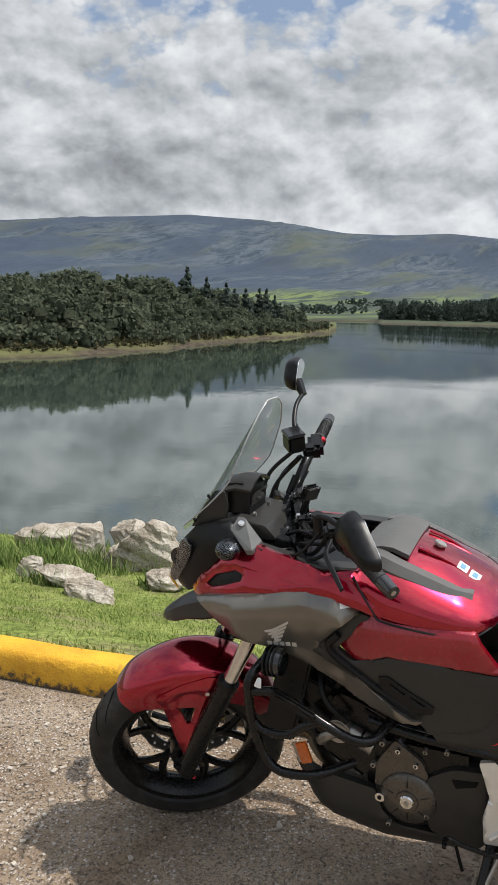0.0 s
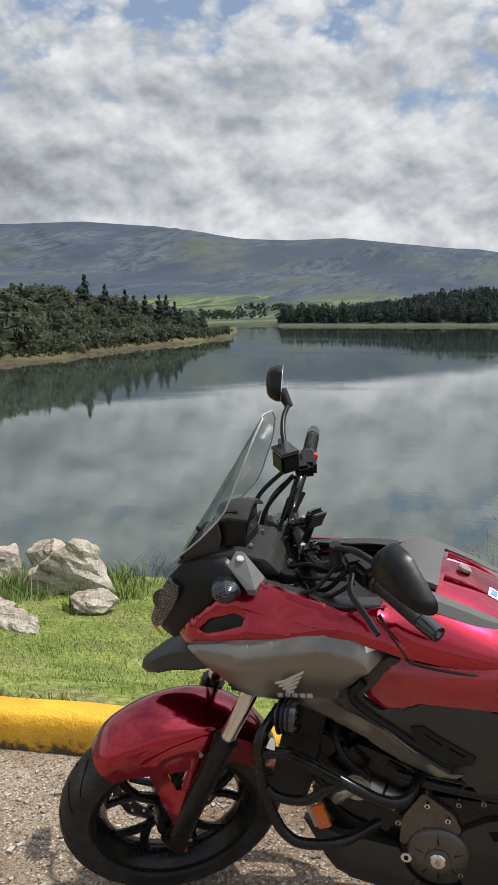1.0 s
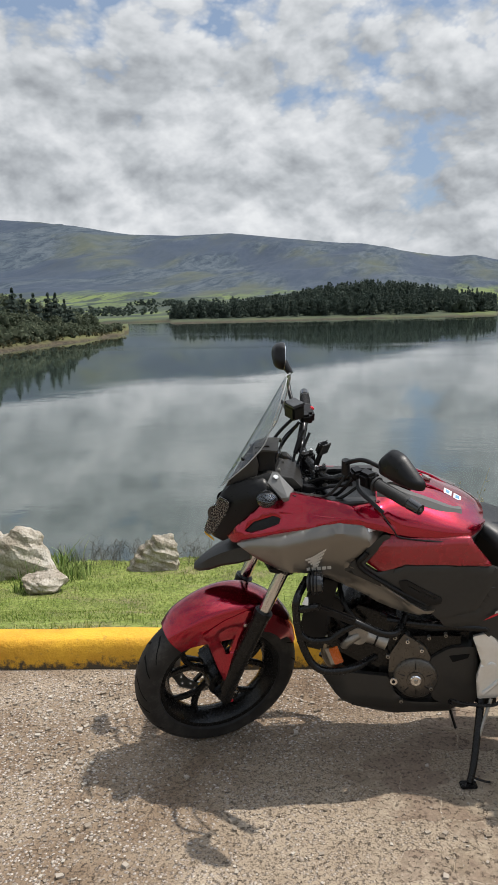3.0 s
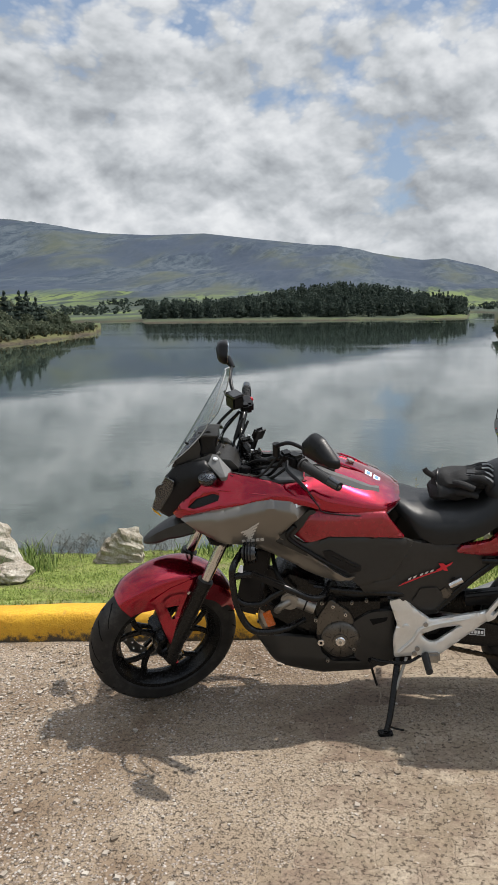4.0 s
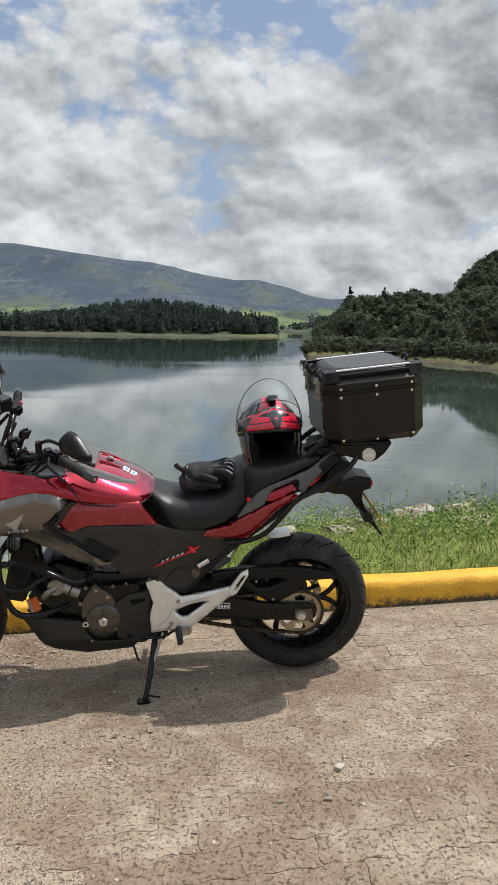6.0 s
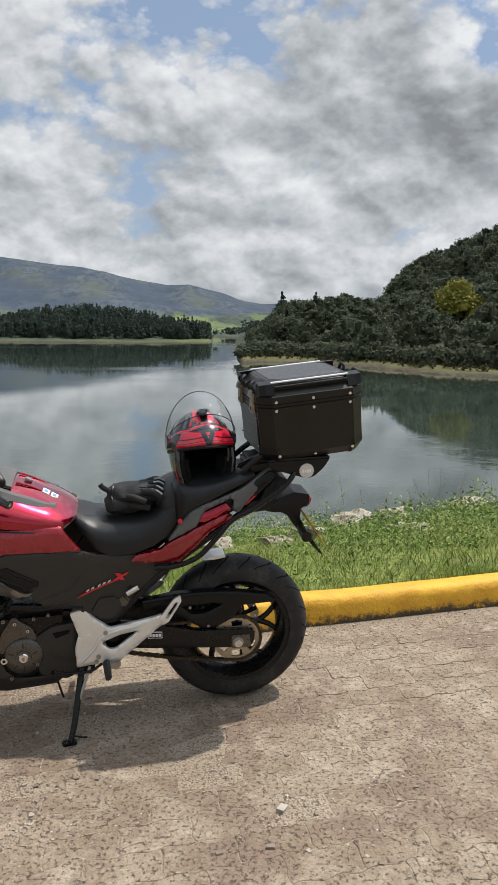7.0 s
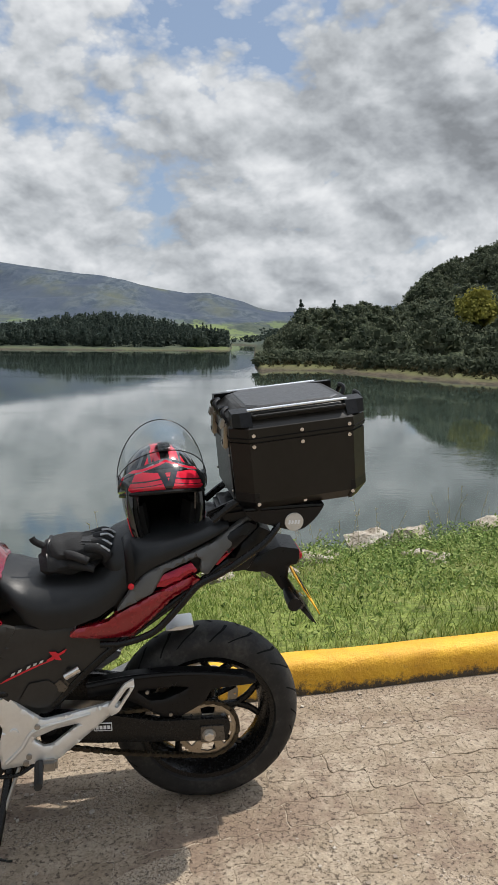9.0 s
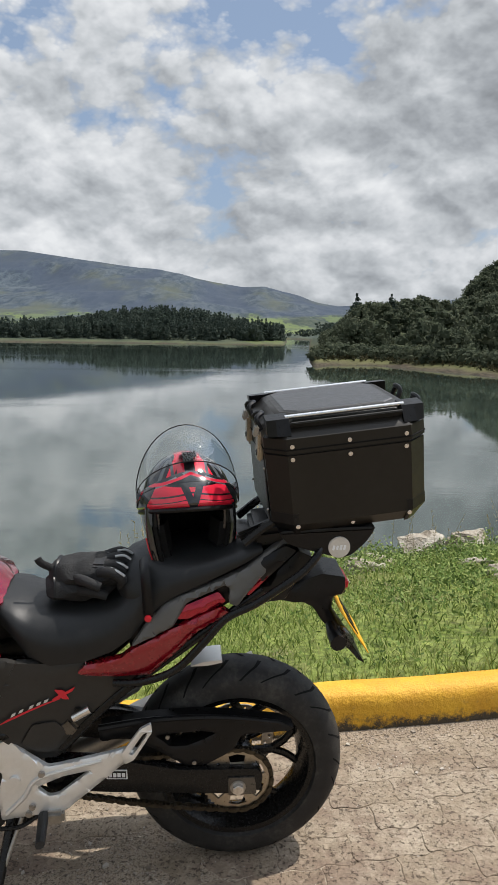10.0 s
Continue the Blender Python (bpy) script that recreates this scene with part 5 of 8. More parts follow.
    for k in range(3):
        part("plate_bar", block((0.002, 0.04, 0.05), pose(1.860, -0.055 + 0.055 * k, 0.745, 0, -32, 0), 0.0005), BLACK, tf)
    part("tail_lamp", block((0.02, 0.10, 0.030), pose(1.838, 0, 0.862, 0, 6, 0), 0.006), BRIGHT_RED, bike, "red tail lamp lens")
    for s in (-1, 1):
        ts = part("rear_indicator", tube([(1.79, s * 0.09, 0.765), (1.79, s * 0.135, 0.76), (1.795, s * 0.185, 0.757)], (0.013, 0.022), 12, 3), BLACK, bike, "black rear indicator with clear lens")
        part("indicator_lens", tube([(1.812, s * 0.12, 0.758), (1.818, s * 0.17, 0.756)], (0.020, 0.024), 12, 2), LENS, ts)
    part("hugger", sheet([(1.400, 0.628), (1.44, 0.640), (1.490, 0.644), (1.495, 0.636), (1.45, 0.628)], 0.05, 0.10, (), 0.02, 0.01), SILVER, bike, "pale inner rear mudguard")
    part("tail_core", sheet([(1.24, 0.780), (1.30, 0.860), (1.40, 0.912), (1.56, 0.962), (1.66, 1.015), (1.69, 1.000), (1.60, 0.915), (1.52, 0.868), (1.42, 0.806), (1.33, 0.738), (1.25, 0.705)], 0.135, 0.27, (), 0.03, 0.008), BLACK, bike, "black inner tail frame cover")


def engine():
    eng = part("engine", join(block((0.30, 0.27, 0.26), pose(0.72, 0, 0.385), 0.03), block((0.26, 0.24, 0.20), pose(0.52, 0, 0.47, 0, 32, 0), 0.03), block((0.20, 0.24, 0.15), pose(0.88, 0, 0.36), 0.02)), ENAMEL, bike, "black parallel-twin engine with round side cover")
    cov = lathe([(0.0, -0.168), (0.028, -0.1675), (0.030, -0.163), (0.066, -0.160), (0.074, -0.152), (0.078, -0.140), (0.0785, -0.10), (0.0, -0.10)], (0.690, 0, 0.335), 48, closed=False)
    disc = part("round_cover", cov, ENGINE, eng, "brown-black round generator cover")
    part("cover_ring", lathe([(0.078, -0.146), (0.087, -0.142), (0.092, -0.128), (0.092, -0.09), (0.078, -0.09)], (0.690, 0, 0.335), 44), BLACK, eng)
    part("cover_cap", lathe([(0.0, -0.176), (0.016, -0.175), (0.0195, -0.171), (0.0195, -0.160), (0.0, -0.160)], (0.690, 0, 0.335), 28, closed=False), CHROME, eng, "polished centre cap")
    part("cap_hex", drum(0.007, 0.004, across(0.690, -0.177, 0.335), 6, 0.0005), STEEL, eng)
    for a in (20, 90, 160, 230, 270, 320):
        b = radians(a)
        part("cover_rib", tube([(0.690 + 0.038 * math.cos(b), -0.162, 0.335 + 0.038 * math.sin(b)), (0.690 + 0.068 * math.cos(b), -0.157, 0.335 + 0.068 * math.sin(b))], 0.0025, 6, 1), BLACK, eng)
    part("upper_cover", slab([(0.598, 0.350), (0.606, 0.424), (0.655, 0.500), (0.726, 0.449), (0.745, 0.405), (0.70, 0.36)], -0.148, -0.05, 0.006, 0.012), ENGINE, eng)
    part("rear_cover", slab([(0.735, 0.407), (0.803, 0.449), (0.891, 0.456), (0.900, 0.300), (0.886, 0.235), (0.845, 0.215), (0.74, 0.25)], -0.150, -0.04, 0.012, 0.02), DARK, eng, "black sprocket cover")
    part("cover_notch", slab([(0.800, 0.420), (0.868, 0.428), (0.862, 0.412), (0.812, 0.396)], -0.152, -0.14, 0.001, 0.002), GROOVE, eng)
    for x, z, r, mat in ((0.617, 0.327, 0.013, CHROME), (0.666, 0.476, 0.0065, CHROME), (0.712, 0.443, 0.0065, CHROME), (0.600, 0.420, 0.007, STEEL), (0.740, 0.300, 0.006, STEEL), (0.640, 0.250, 0.006, STEEL), (0.625, 0.49, 0.007, STEEL), (0.736, 0.49, 0.006, STEEL), (0.79, 0.50, 0.006, STEEL)):
        b = part("engine_bolt", drum(r, 0.020, across(x, -0.155, z), 12, 0.001), mat, eng)
        part("bolt_socket", drum(r * 0.45, 0.003, across(x, -0.166, z), 6, 0.0004), GROOVE, eng)
    # cylinder, header pipe joint, starter and hoses seen through the guard bars
    part("cylinder_cover", slab([(0.44, 0.520), (0.50, 0.600), (0.640, 0.545), (0.600, 0.440), (0.48, 0.450)], -0.125, 0.125, 0.012, 0.02), ENAMEL, eng)
    part("water_pump", join(drum(0.034, 0.05, across(0.505, -0.140, 0.497), 24, 0.006), tube([(0.505, -0.155, 0.497), (0.47, -0.165, 0.478), (0.455, -0.150, 0.455)], 0.015, 12, 4)), STEEL, eng, "bare alloy pump housing")
    part("starter", tube([(0.530, -0.135, 0.490), (0.598, -0.140, 0.462)], 0.026, 18, 1), STEEL, eng)
    part("starter_band", tube([(0.560, -0.1365, 0.478), (0.566, -0.137, 0.4755)], 0.0275, 18, 1), BLACK, eng)
    part("header_pipe", tube([(0.47, 0.02, 0.46), (0.40, 0.02, 0.42), (0.385, 0.03, 0.33), (0.46, 0.05, 0.24), (0.62, 0.06, 0.20)], 0.021, 14, 6), BRONZE, eng, "heat-stained exhaust header")
    for pts in ([(0.40, -0.12, 0.70), (0.42, -0.15, 0.62), (0.44, -0.14, 0.54), (0.50, -0.13, 0.50)], [(0.44, -0.10, 0.68), (0.47, -0.17, 0.60), (0.53, -0.16, 0.53)], [(0.58, -0.16, 0.58), (0.66, -0.17, 0.55), (0.74, -0.17, 0.53), (0.84, -0.16, 0.53)],
                [(0.38, -0.08, 0.66), (0.41, -0.18, 0.58), (0.40, -0.16, 0.52), (0.45, -0.14, 0.46)]):
        part("hose", tube(pts, 0.008, 8, 5), BLACK, eng, "black rubber hose")
    part("radiator", block((0.090, 0.37, 0.27), pose(0.372, 0, 0.590, 0, 14, 0), 0.008), BLACK, bike, "black radiator behind the fork")
    # sump guard
    for s in (-1, 1):
        part("belly_pan", sheet([(0.350, 0.330), (0.485, 0.342), (0.599, 0.336), (0.620, 0.275), (0.664, 0.235), (0.760, 0.232), (0.815, 0.262), (0.838, 0.232), (0.827, 0.208), (0.800, 0.184), (0.617, 0.172), (0.502, 0.196), (0.434, 0.224), (0.391, 0.280)],
                                lambda x, z: lin(x, (0.34, 0.06), (0.45, 0.135), (0.6, 0.150), (0.85, 0.145)) - 0.5 * max(0, 0.25 - z), 0.03, (), 0.02, 0.005, s), DARK, bike, "dark plastic belly pan")
    part("belly_keel", loft([[(x, -w_, z), (x, -w_ * 0.6, z - 0.03), (x, w_ * 0.6, z - 0.03), (x, w_, z)] for x, w_, z in ((0.40, 0.05, 0.29), (0.47, 0.09, 0.225), (0.56, 0.11, 0.192), (0.70, 0.11, 0.185), (0.80, 0.11, 0.19))], False, False), DARK, bike, "underside of the belly pan")
    # guard bars with lamps
    for s in (-1, 1):
        y = s * 0.315
        gb = part("crash_bar", join(tube([(0.350, s * 0.24, 0.735), (0.324, y, 0.700), (0.319, y, 0.643), (0.325, y, 0.575), (0.343, y, 0.510), (0.368, y, 0.466), (0.410, y, 0.447), (0.490, s * 0.29, 0.446), (0.560, s * 0.20, 0.440)], 0.0125, 12, 6),
                                    tube([(0.331, y, 0.664), (0.370, y, 0.672), (0.401, y, 0.670), (0.472, y, 0.639), (0.534, y, 0.609), (0.590, s * 0.30, 0.577), (0.632, s * 0.27, 0.568), (0.660, s * 0.20, 0.590)], 0.0125, 12, 6),
                                    tube([(0.330, y, 0.578), (0.350, y, 0.560), (0.385, y, 0.555), (0.427, y, 0.563), (0.465, y, 0.592), (0.510, y, 0.618)], 0.0110, 12, 5)), ENAMEL, bike, "black tubular engine guard")
        part("slotted_slider", join(block((0.125, 0.014, 0.030), pose(0.447, y - s * -0.016, 0.658, 0, 24, 0), 0.006), *[block((0.036, 0.018, 0.012), pose(0.447 + d * math.cos(0.42), y - s * -0.017, 0.658 - d * math.sin(0.42), 0, 24, 0), 0.004) for d in (-0.036, 0.036)]), BLACK, gb)
        part("lamp_bracket", slab([(0.340, 0.688), (0.352, 0.714), (0.362, 0.712), (0.360, 0.684)], y - s * -0.014, y - s * -0.010, 0.001, 0.004), WHITE, gb, "pale steel lamp bracket")
        fog = part("fog_lamp", lathe([(0.0, 0.0), (0.026, 0.004), (0.034, 0.018), (0.036, 0.045), (0.034, 0.052), (0.0, 0.052)], (0, 0, 0), 24, closed=False), GLOSS, bike, "black finned auxiliary lamp", pose(0.352, s * 0.285, 0.742, 0, 0, -90))
        for k in range(3):
            part("cooling_fin", lathe([(0.030, 0.010 + 0.012 * k), (0.039, 0.010 + 0.012 * k), (0.039, 0.014 + 0.012 * k), (0.030, 0.014 + 0.012 * k)], (0, 0, 0), 24), BLACK, fog)
        part("lamp_glass", drum(0.031, 0.006, pose(0, 0.053, 0, 90, 0, 0), 24), LENS, fog)
        part("side_reflector", slab([(0.409, 0.482), (0.438, 0.494), (0.457, 0.438), (0.428, 0.426)], s * 0.243, s * 0.232, 0.002, 0.003), AMBER, bike, "amber rectangular side reflector")
        part("reflector_bracket", slab([(0.395, 0.476), (0.41, 0.482), (0.43, 0.426), (0.415, 0.420)], s * 0.230, s * 0.226, 0.001, 0.002), STEEL, bike, "small reflector bracket")
    part("horn", drum(0.035, 0.03, across(0.425, -0.14, 0.60), 24, 0.005), BLACK, bike, "black horn")


def footrest():
    for s in (-1, 1):
        plate = part("footrest_plate", sheet([(0.872, 0.512), (0.922, 0.526), (0.965, 0.483), (1.019, 0.440), (1.189, 0.463), (1.222, 0.470), (1.255, 0.462), (1.242, 0.440), (1.205, 0.416), (1.062, 0.306), (1.035, 0.296), (0.976, 0.294), (0.888, 0.285), (0.884, 0.361), (0.900, 0.421)],
                                             lambda x, z: 0.196 - 0.10 * max(0, x - 1.05), 0.018, [[(0.985, 0.380), (1.055, 0.408), (1.130, 0.416), (1.040, 0.352), (1.015, 0.350)]], 0.015, 0.005, s, 0.008), SILVER, bike, "silver cast footrest bracket")
        part("heel_loop", sheet([(1.212, 0.462), (1.265, 0.535), (1.294, 0.550), (1.297, 0.525), (1.246, 0.444), (1.222, 0.432)], 0.192, 0.014, [[(1.232, 0.462), (1.272, 0.520), (1.283, 0.526), (1.282, 0.515), (1.244, 0.458)]], 0.015, 0.003, s, 0.006), SILVER, plate)
        part("boss", drum(0.015, 0.012, across(0.932, s * 0.198, 0.409), 20), SILVER, plate)
        part("raised_rib", tube([(0.905, s * 0.199, 0.310), (0.955, s * 0.200, 0.360), (1.00, s * 0.199, 0.415), (1.16, s * 0.186, 0.446)], (0.007, 0.005), 8, 5), SILVER, plate)
        for x, z in ((1.003, 0.424), (0.972, 0.326), (0.962, 0.305)):
            bo = part("plate_bolt", drum(0.009, 0.010, across(x, s * 0.200, z), 14), STEEL, plate)
        part("footpeg", tube([(1.000, s * 0.20, 0.300), (1.004, s * 0.25, 0.296), (1.008, s * 0.305, 0.294)], (0.016, 0.014), 8, 2, squash=0.8), GRIPRUB, plate, "black rubber footpeg")
        part("peg_hinge", block((0.05, 0.035, 0.04), pose(1.03, s * 0.195, 0.292), 0.008), STEEL, plate)
    part("gear_lever", tube([(0.985, -0.19, 0.292), (0.93, -0.205, 0.270), (0.84, -0.205, 0.275), (0.80, -0.205, 0.285), (0.80, -0.24, 0.285)], 0.006, 8, 4), ENAMEL, bike, "black gear lever")
    sd = part("side_stand", tube([(0.905, -0.150, 0.262), (0.893, -0.190, 0.200), (0.870, -0.262, 0.085), (0.855, -0.288, 0.036)], (0.014, 0.011), 10, 3), ENAMEL, bike, "black side stand resting on the ground")
    part("stand_foot", block((0.055, 0.042, 0.010), pose(0.850, -0.294, 0.030, -5, 0, 8), 0.004), ENAMEL, sd)
    part("stand_tang", tube([(0.870, -0.285, 0.050), (0.905, -0.305, 0.054), (0.918, -0.308, 0.056)], 0.004, 6, 2), ENAMEL, sd)
    part("stand_pivot", block((0.07, 0.05, 0.07), pose(0.92, -0.13, 0.262), 0.012), BLACK, sd)
    part("stand_spring", tube([(0.935, -0.165, 0.27), (0.885, -0.225, 0.145)], 0.006, 8, 1), STEEL, sd)
    part("drain_hose", tube([(0.80, -0.10, 0.21), (0.815, -0.105, 0.15), (0.825, -0.108, 0.115)], 0.005, 6, 3), BLACK, bike, "thin breather hose")


def swingarm():
    for s in (-1, 1):
        sa = part("swingarm", slab([(1.00, 0.430), (1.185, 0.414), (1.369, 0.369), (1.588, 0.358), (1.600, 0.330), (1.591, 0.287), (1.524, 0.280), (1.181, 0.308), (1.00, 0.330)], s * 0.140, s * 0.105, 0.008, 0.014), ENAMEL, bike, "black box-section swingarm")
        part("axle_plate", slab([(1.500, 0.338), (1.575, 0.336), (1.580, 0.282), (1.500, 0.282)], s * 0.146, s * 0.138, 0.002, 0.004), ENGINE, sa)
        part("axle_nut", drum(0.0165, 0.018, across(1.527, s * 0.154, 0.308), 6, 0.002), CHROME, sa, "bright axle nut")
        part("axle_washer", drum(0.022, 0.006, across(1.527, s * 0.148, 0.308), 20), STEEL, sa)
    part("swingarm_pivot", drum(0.028, 0.30, across(1.03, 0, 0.385), 20), BLACK, bike, "swingarm pivot")
    lab = part("warning_label", slab([(1.165, 0.384), (1.222, 0.380), (1.222, 0.352), (1.165, 0.356)], -0.1425, -0.140, 0.0, 0.001), WHITE, bike, "white-edged warning label on the swingarm")
    part("label_field", slab([(1.168, 0.381), (1.219, 0.377), (1.219, 0.355), (1.168, 0.359)], -0.1435, -0.1424, 0.0, 0.0), BLACK, lab)
    for k in range(4):
        part("label_bar", slab([(1.171 + 0.012 * k, 0.375 - 0.0008 * k), (1.180 + 0.012 * k, 0.3745 - 0.0008 * k), (1.180 + 0.012 * k, 0.362 - 0.0008 * k), (1.171 + 0.012 * k, 0.3625 - 0.0008 * k)], -0.1442, -0.1434, 0.0, 0.0), WHITE, lab)
    guard = part("chain_guard", sheet([(1.150, 0.505), (1.281, 0.523), (1.420, 0.525), (1.526, 0.515), (1.651, 0.492), (1.690, 0.470), (1.660, 0.464), (1.541, 0.460), (1.520, 0.420), (1.494, 0.400), (1.440, 0.372), (1.384, 0.372), (1.300, 0.430), (1.230, 0.470), (1.150, 0.465)], 0.130, 0.05,
                                     [[(1.300, 0.472), (1.420, 0.480), (1.470, 0.470), (1.440, 0.455), (1.390, 0.435), (1.345, 0.435)]], 0.015, 0.004, -1, 0.008), BLACK, bike, "black chain guard with a cut-out")
    part("guard_lip", tube([(1.15, -0.132, 0.508), (1.281, -0.134, 0.525), (1.420, -0.134, 0.527), (1.526, -0.132, 0.517), (1.651, -0.130, 0.494)], (0.010, 0.006), 8, 5), BLACK, guard)
    for x, z in ((1.335, 0.47), (1.407, 0.385)):
        part("guard_bolt", drum(0.006, 0.008, across(x, -0.134, z), 10), STEEL, guard)
    # sprocket and chain
    ring, R = [], 0.098
    for k in range(86):
        a = 6.28319 * k / 86
        r = R + (0.004 if k % 2 else -0.003)
        ring.append((1.527 + r * math.cos(a), 0.311 + r * math.sin(a)))
    hole = lambda a0: [(1.527 + r * math.cos(radians(a)), 0.311 + r * math.sin(radians(a))) for r, a in ((0.055, a0), (0.080, a0 + 2), (0.082, a0 + 20), (0.080, a0 + 38), (0.055, a0 + 40))]
    part("sprocket", sheet(ring, 0.118, 0.008, [hole(a) for a in (10, 70, 130, 190, 250, 310)] + [[(1.527 + 0.035 * math.cos(6.283 * k / 20), 0.311 + 0.035 * math.sin(6.283 * k / 20)) for k in range(20)]], 0.02, 0.0, -1, 0.0008), BRONZE, bike, "worn steel rear sprocket")
    cx0, cz0, r0, cx1, cz1, r1 = 1.527, 0.311, R, 0.965, 0.355, 0.035
    path = []
    for k in range(60):
        a = radians(90 - 180 * k / 59)
        path.append((cx0 + r0 * math.cos(a), cz0 + r0 * math.sin(a)))
    path = [(cx1 + (cx0 - cx1) * k / 40, (cz1 + r1) + (cz0 + r0 - cz1 - r1) * k / 40) for k in range(40)] + path
    path += [(cx0 + (cx1 - cx0) * k / 40, (cz0 - r0) + (cz1 - r1 - cz0 + r0) * k / 40 - 0.012 * math.sin(math.pi * k / 40)) for k in range(1, 41)]
    dist, bms, last = 0.0, [], None
    acc = [Vector((x, 0, z)) for x, z in path]
    out, step = [acc[0]], 0.0159
    for a, b in zip(acc, acc[1:]):
        while (b - out[-1]).length > step:
            out.append(out[-1] + (b - out[-1]).normalized() * step)
    bm = bmesh.new()
    for i, (a, b) in enumerate(zip(out, out[1:])):
        mid, d = (a + b) / 2, (b - a).normalized()
        m = Matrix.Translation((mid.x, 0, mid.z)) @ pose(0, 0, 0, 0, -math.degrees(math.atan2(d.z, d.x)), 0)
        for yy in (-0.124 if i % 2 else -0.121, -0.108 if i % 2 else -0.111):
            bmesh.ops.create_cube(bm, matrix=m @ pose(0, yy, 0) @ Matrix.Diagonal((0.0205, 0.002, 0.0125 if i % 2 else 0.0115, 1)))
        bmesh.ops.create_cone(bm, cap_ends=True, segments=6, radius1=0.0052, radius2=0.0052, depth=0.020, matrix=Matrix.Translation((a.x, -0.116, a.z)) @ pose(0, 0, 0, 90, 0, 0))
    part("chain", bm, GOLD, bike, "oily black drive chain", smooth=False)
    sh = part("shock_absorber", tube([(1.06, 0, 0.42), (1.02, 0, 0.66)], 0.026, 12, 1), BLACK, bike, "rear shock absorber")
    bmx = []
    for k in range(9):
        z = 0.45 + 0.022 * k
        bmx.append(lathe([(0.034, -0.004), (0.042, -0.004), (0.042, 0.004), (0.034, 0.004)], (0, 0, 0), 16))
        bmesh.ops.transform(bmx[-1], matrix=pose(1.06 - 0.04 * k / 9, 0, z, 90, 0, 0), verts=bmx[-1].verts)
    part("shock_spring", join(*bmx), DULL_RED, sh)
    part("brake_caliper", block((0.05, 0.045, 0.10), pose(1.44, 0.095, 0.37, 0, 30, 0), 0.012), GLOSS, bike, "black rear brake caliper")
    part("engine_mount", block((0.040, 0.03, 0.05), pose(1.075, -0.150, 0.535, 0, -38, 0), 0.008), ENGINE, bike, "dark alloy frame joint")
    part("link_bolt", tube([(1.09, -0.165, 0.565), (1.135, -0.165, 0.590)], 0.013, 12, 1), CHROME, bike, "bright linkage bolt")
    part("exhaust_silencer", tube([(0.75, 0.10, 0.21), (1.05, 0.16, 0.25), (1.25, 0.19, 0.33), (1.62, 0.22, 0.46)], (0.035, 0.062), 16, 6), STEEL, bike, "steel exhaust silencer")


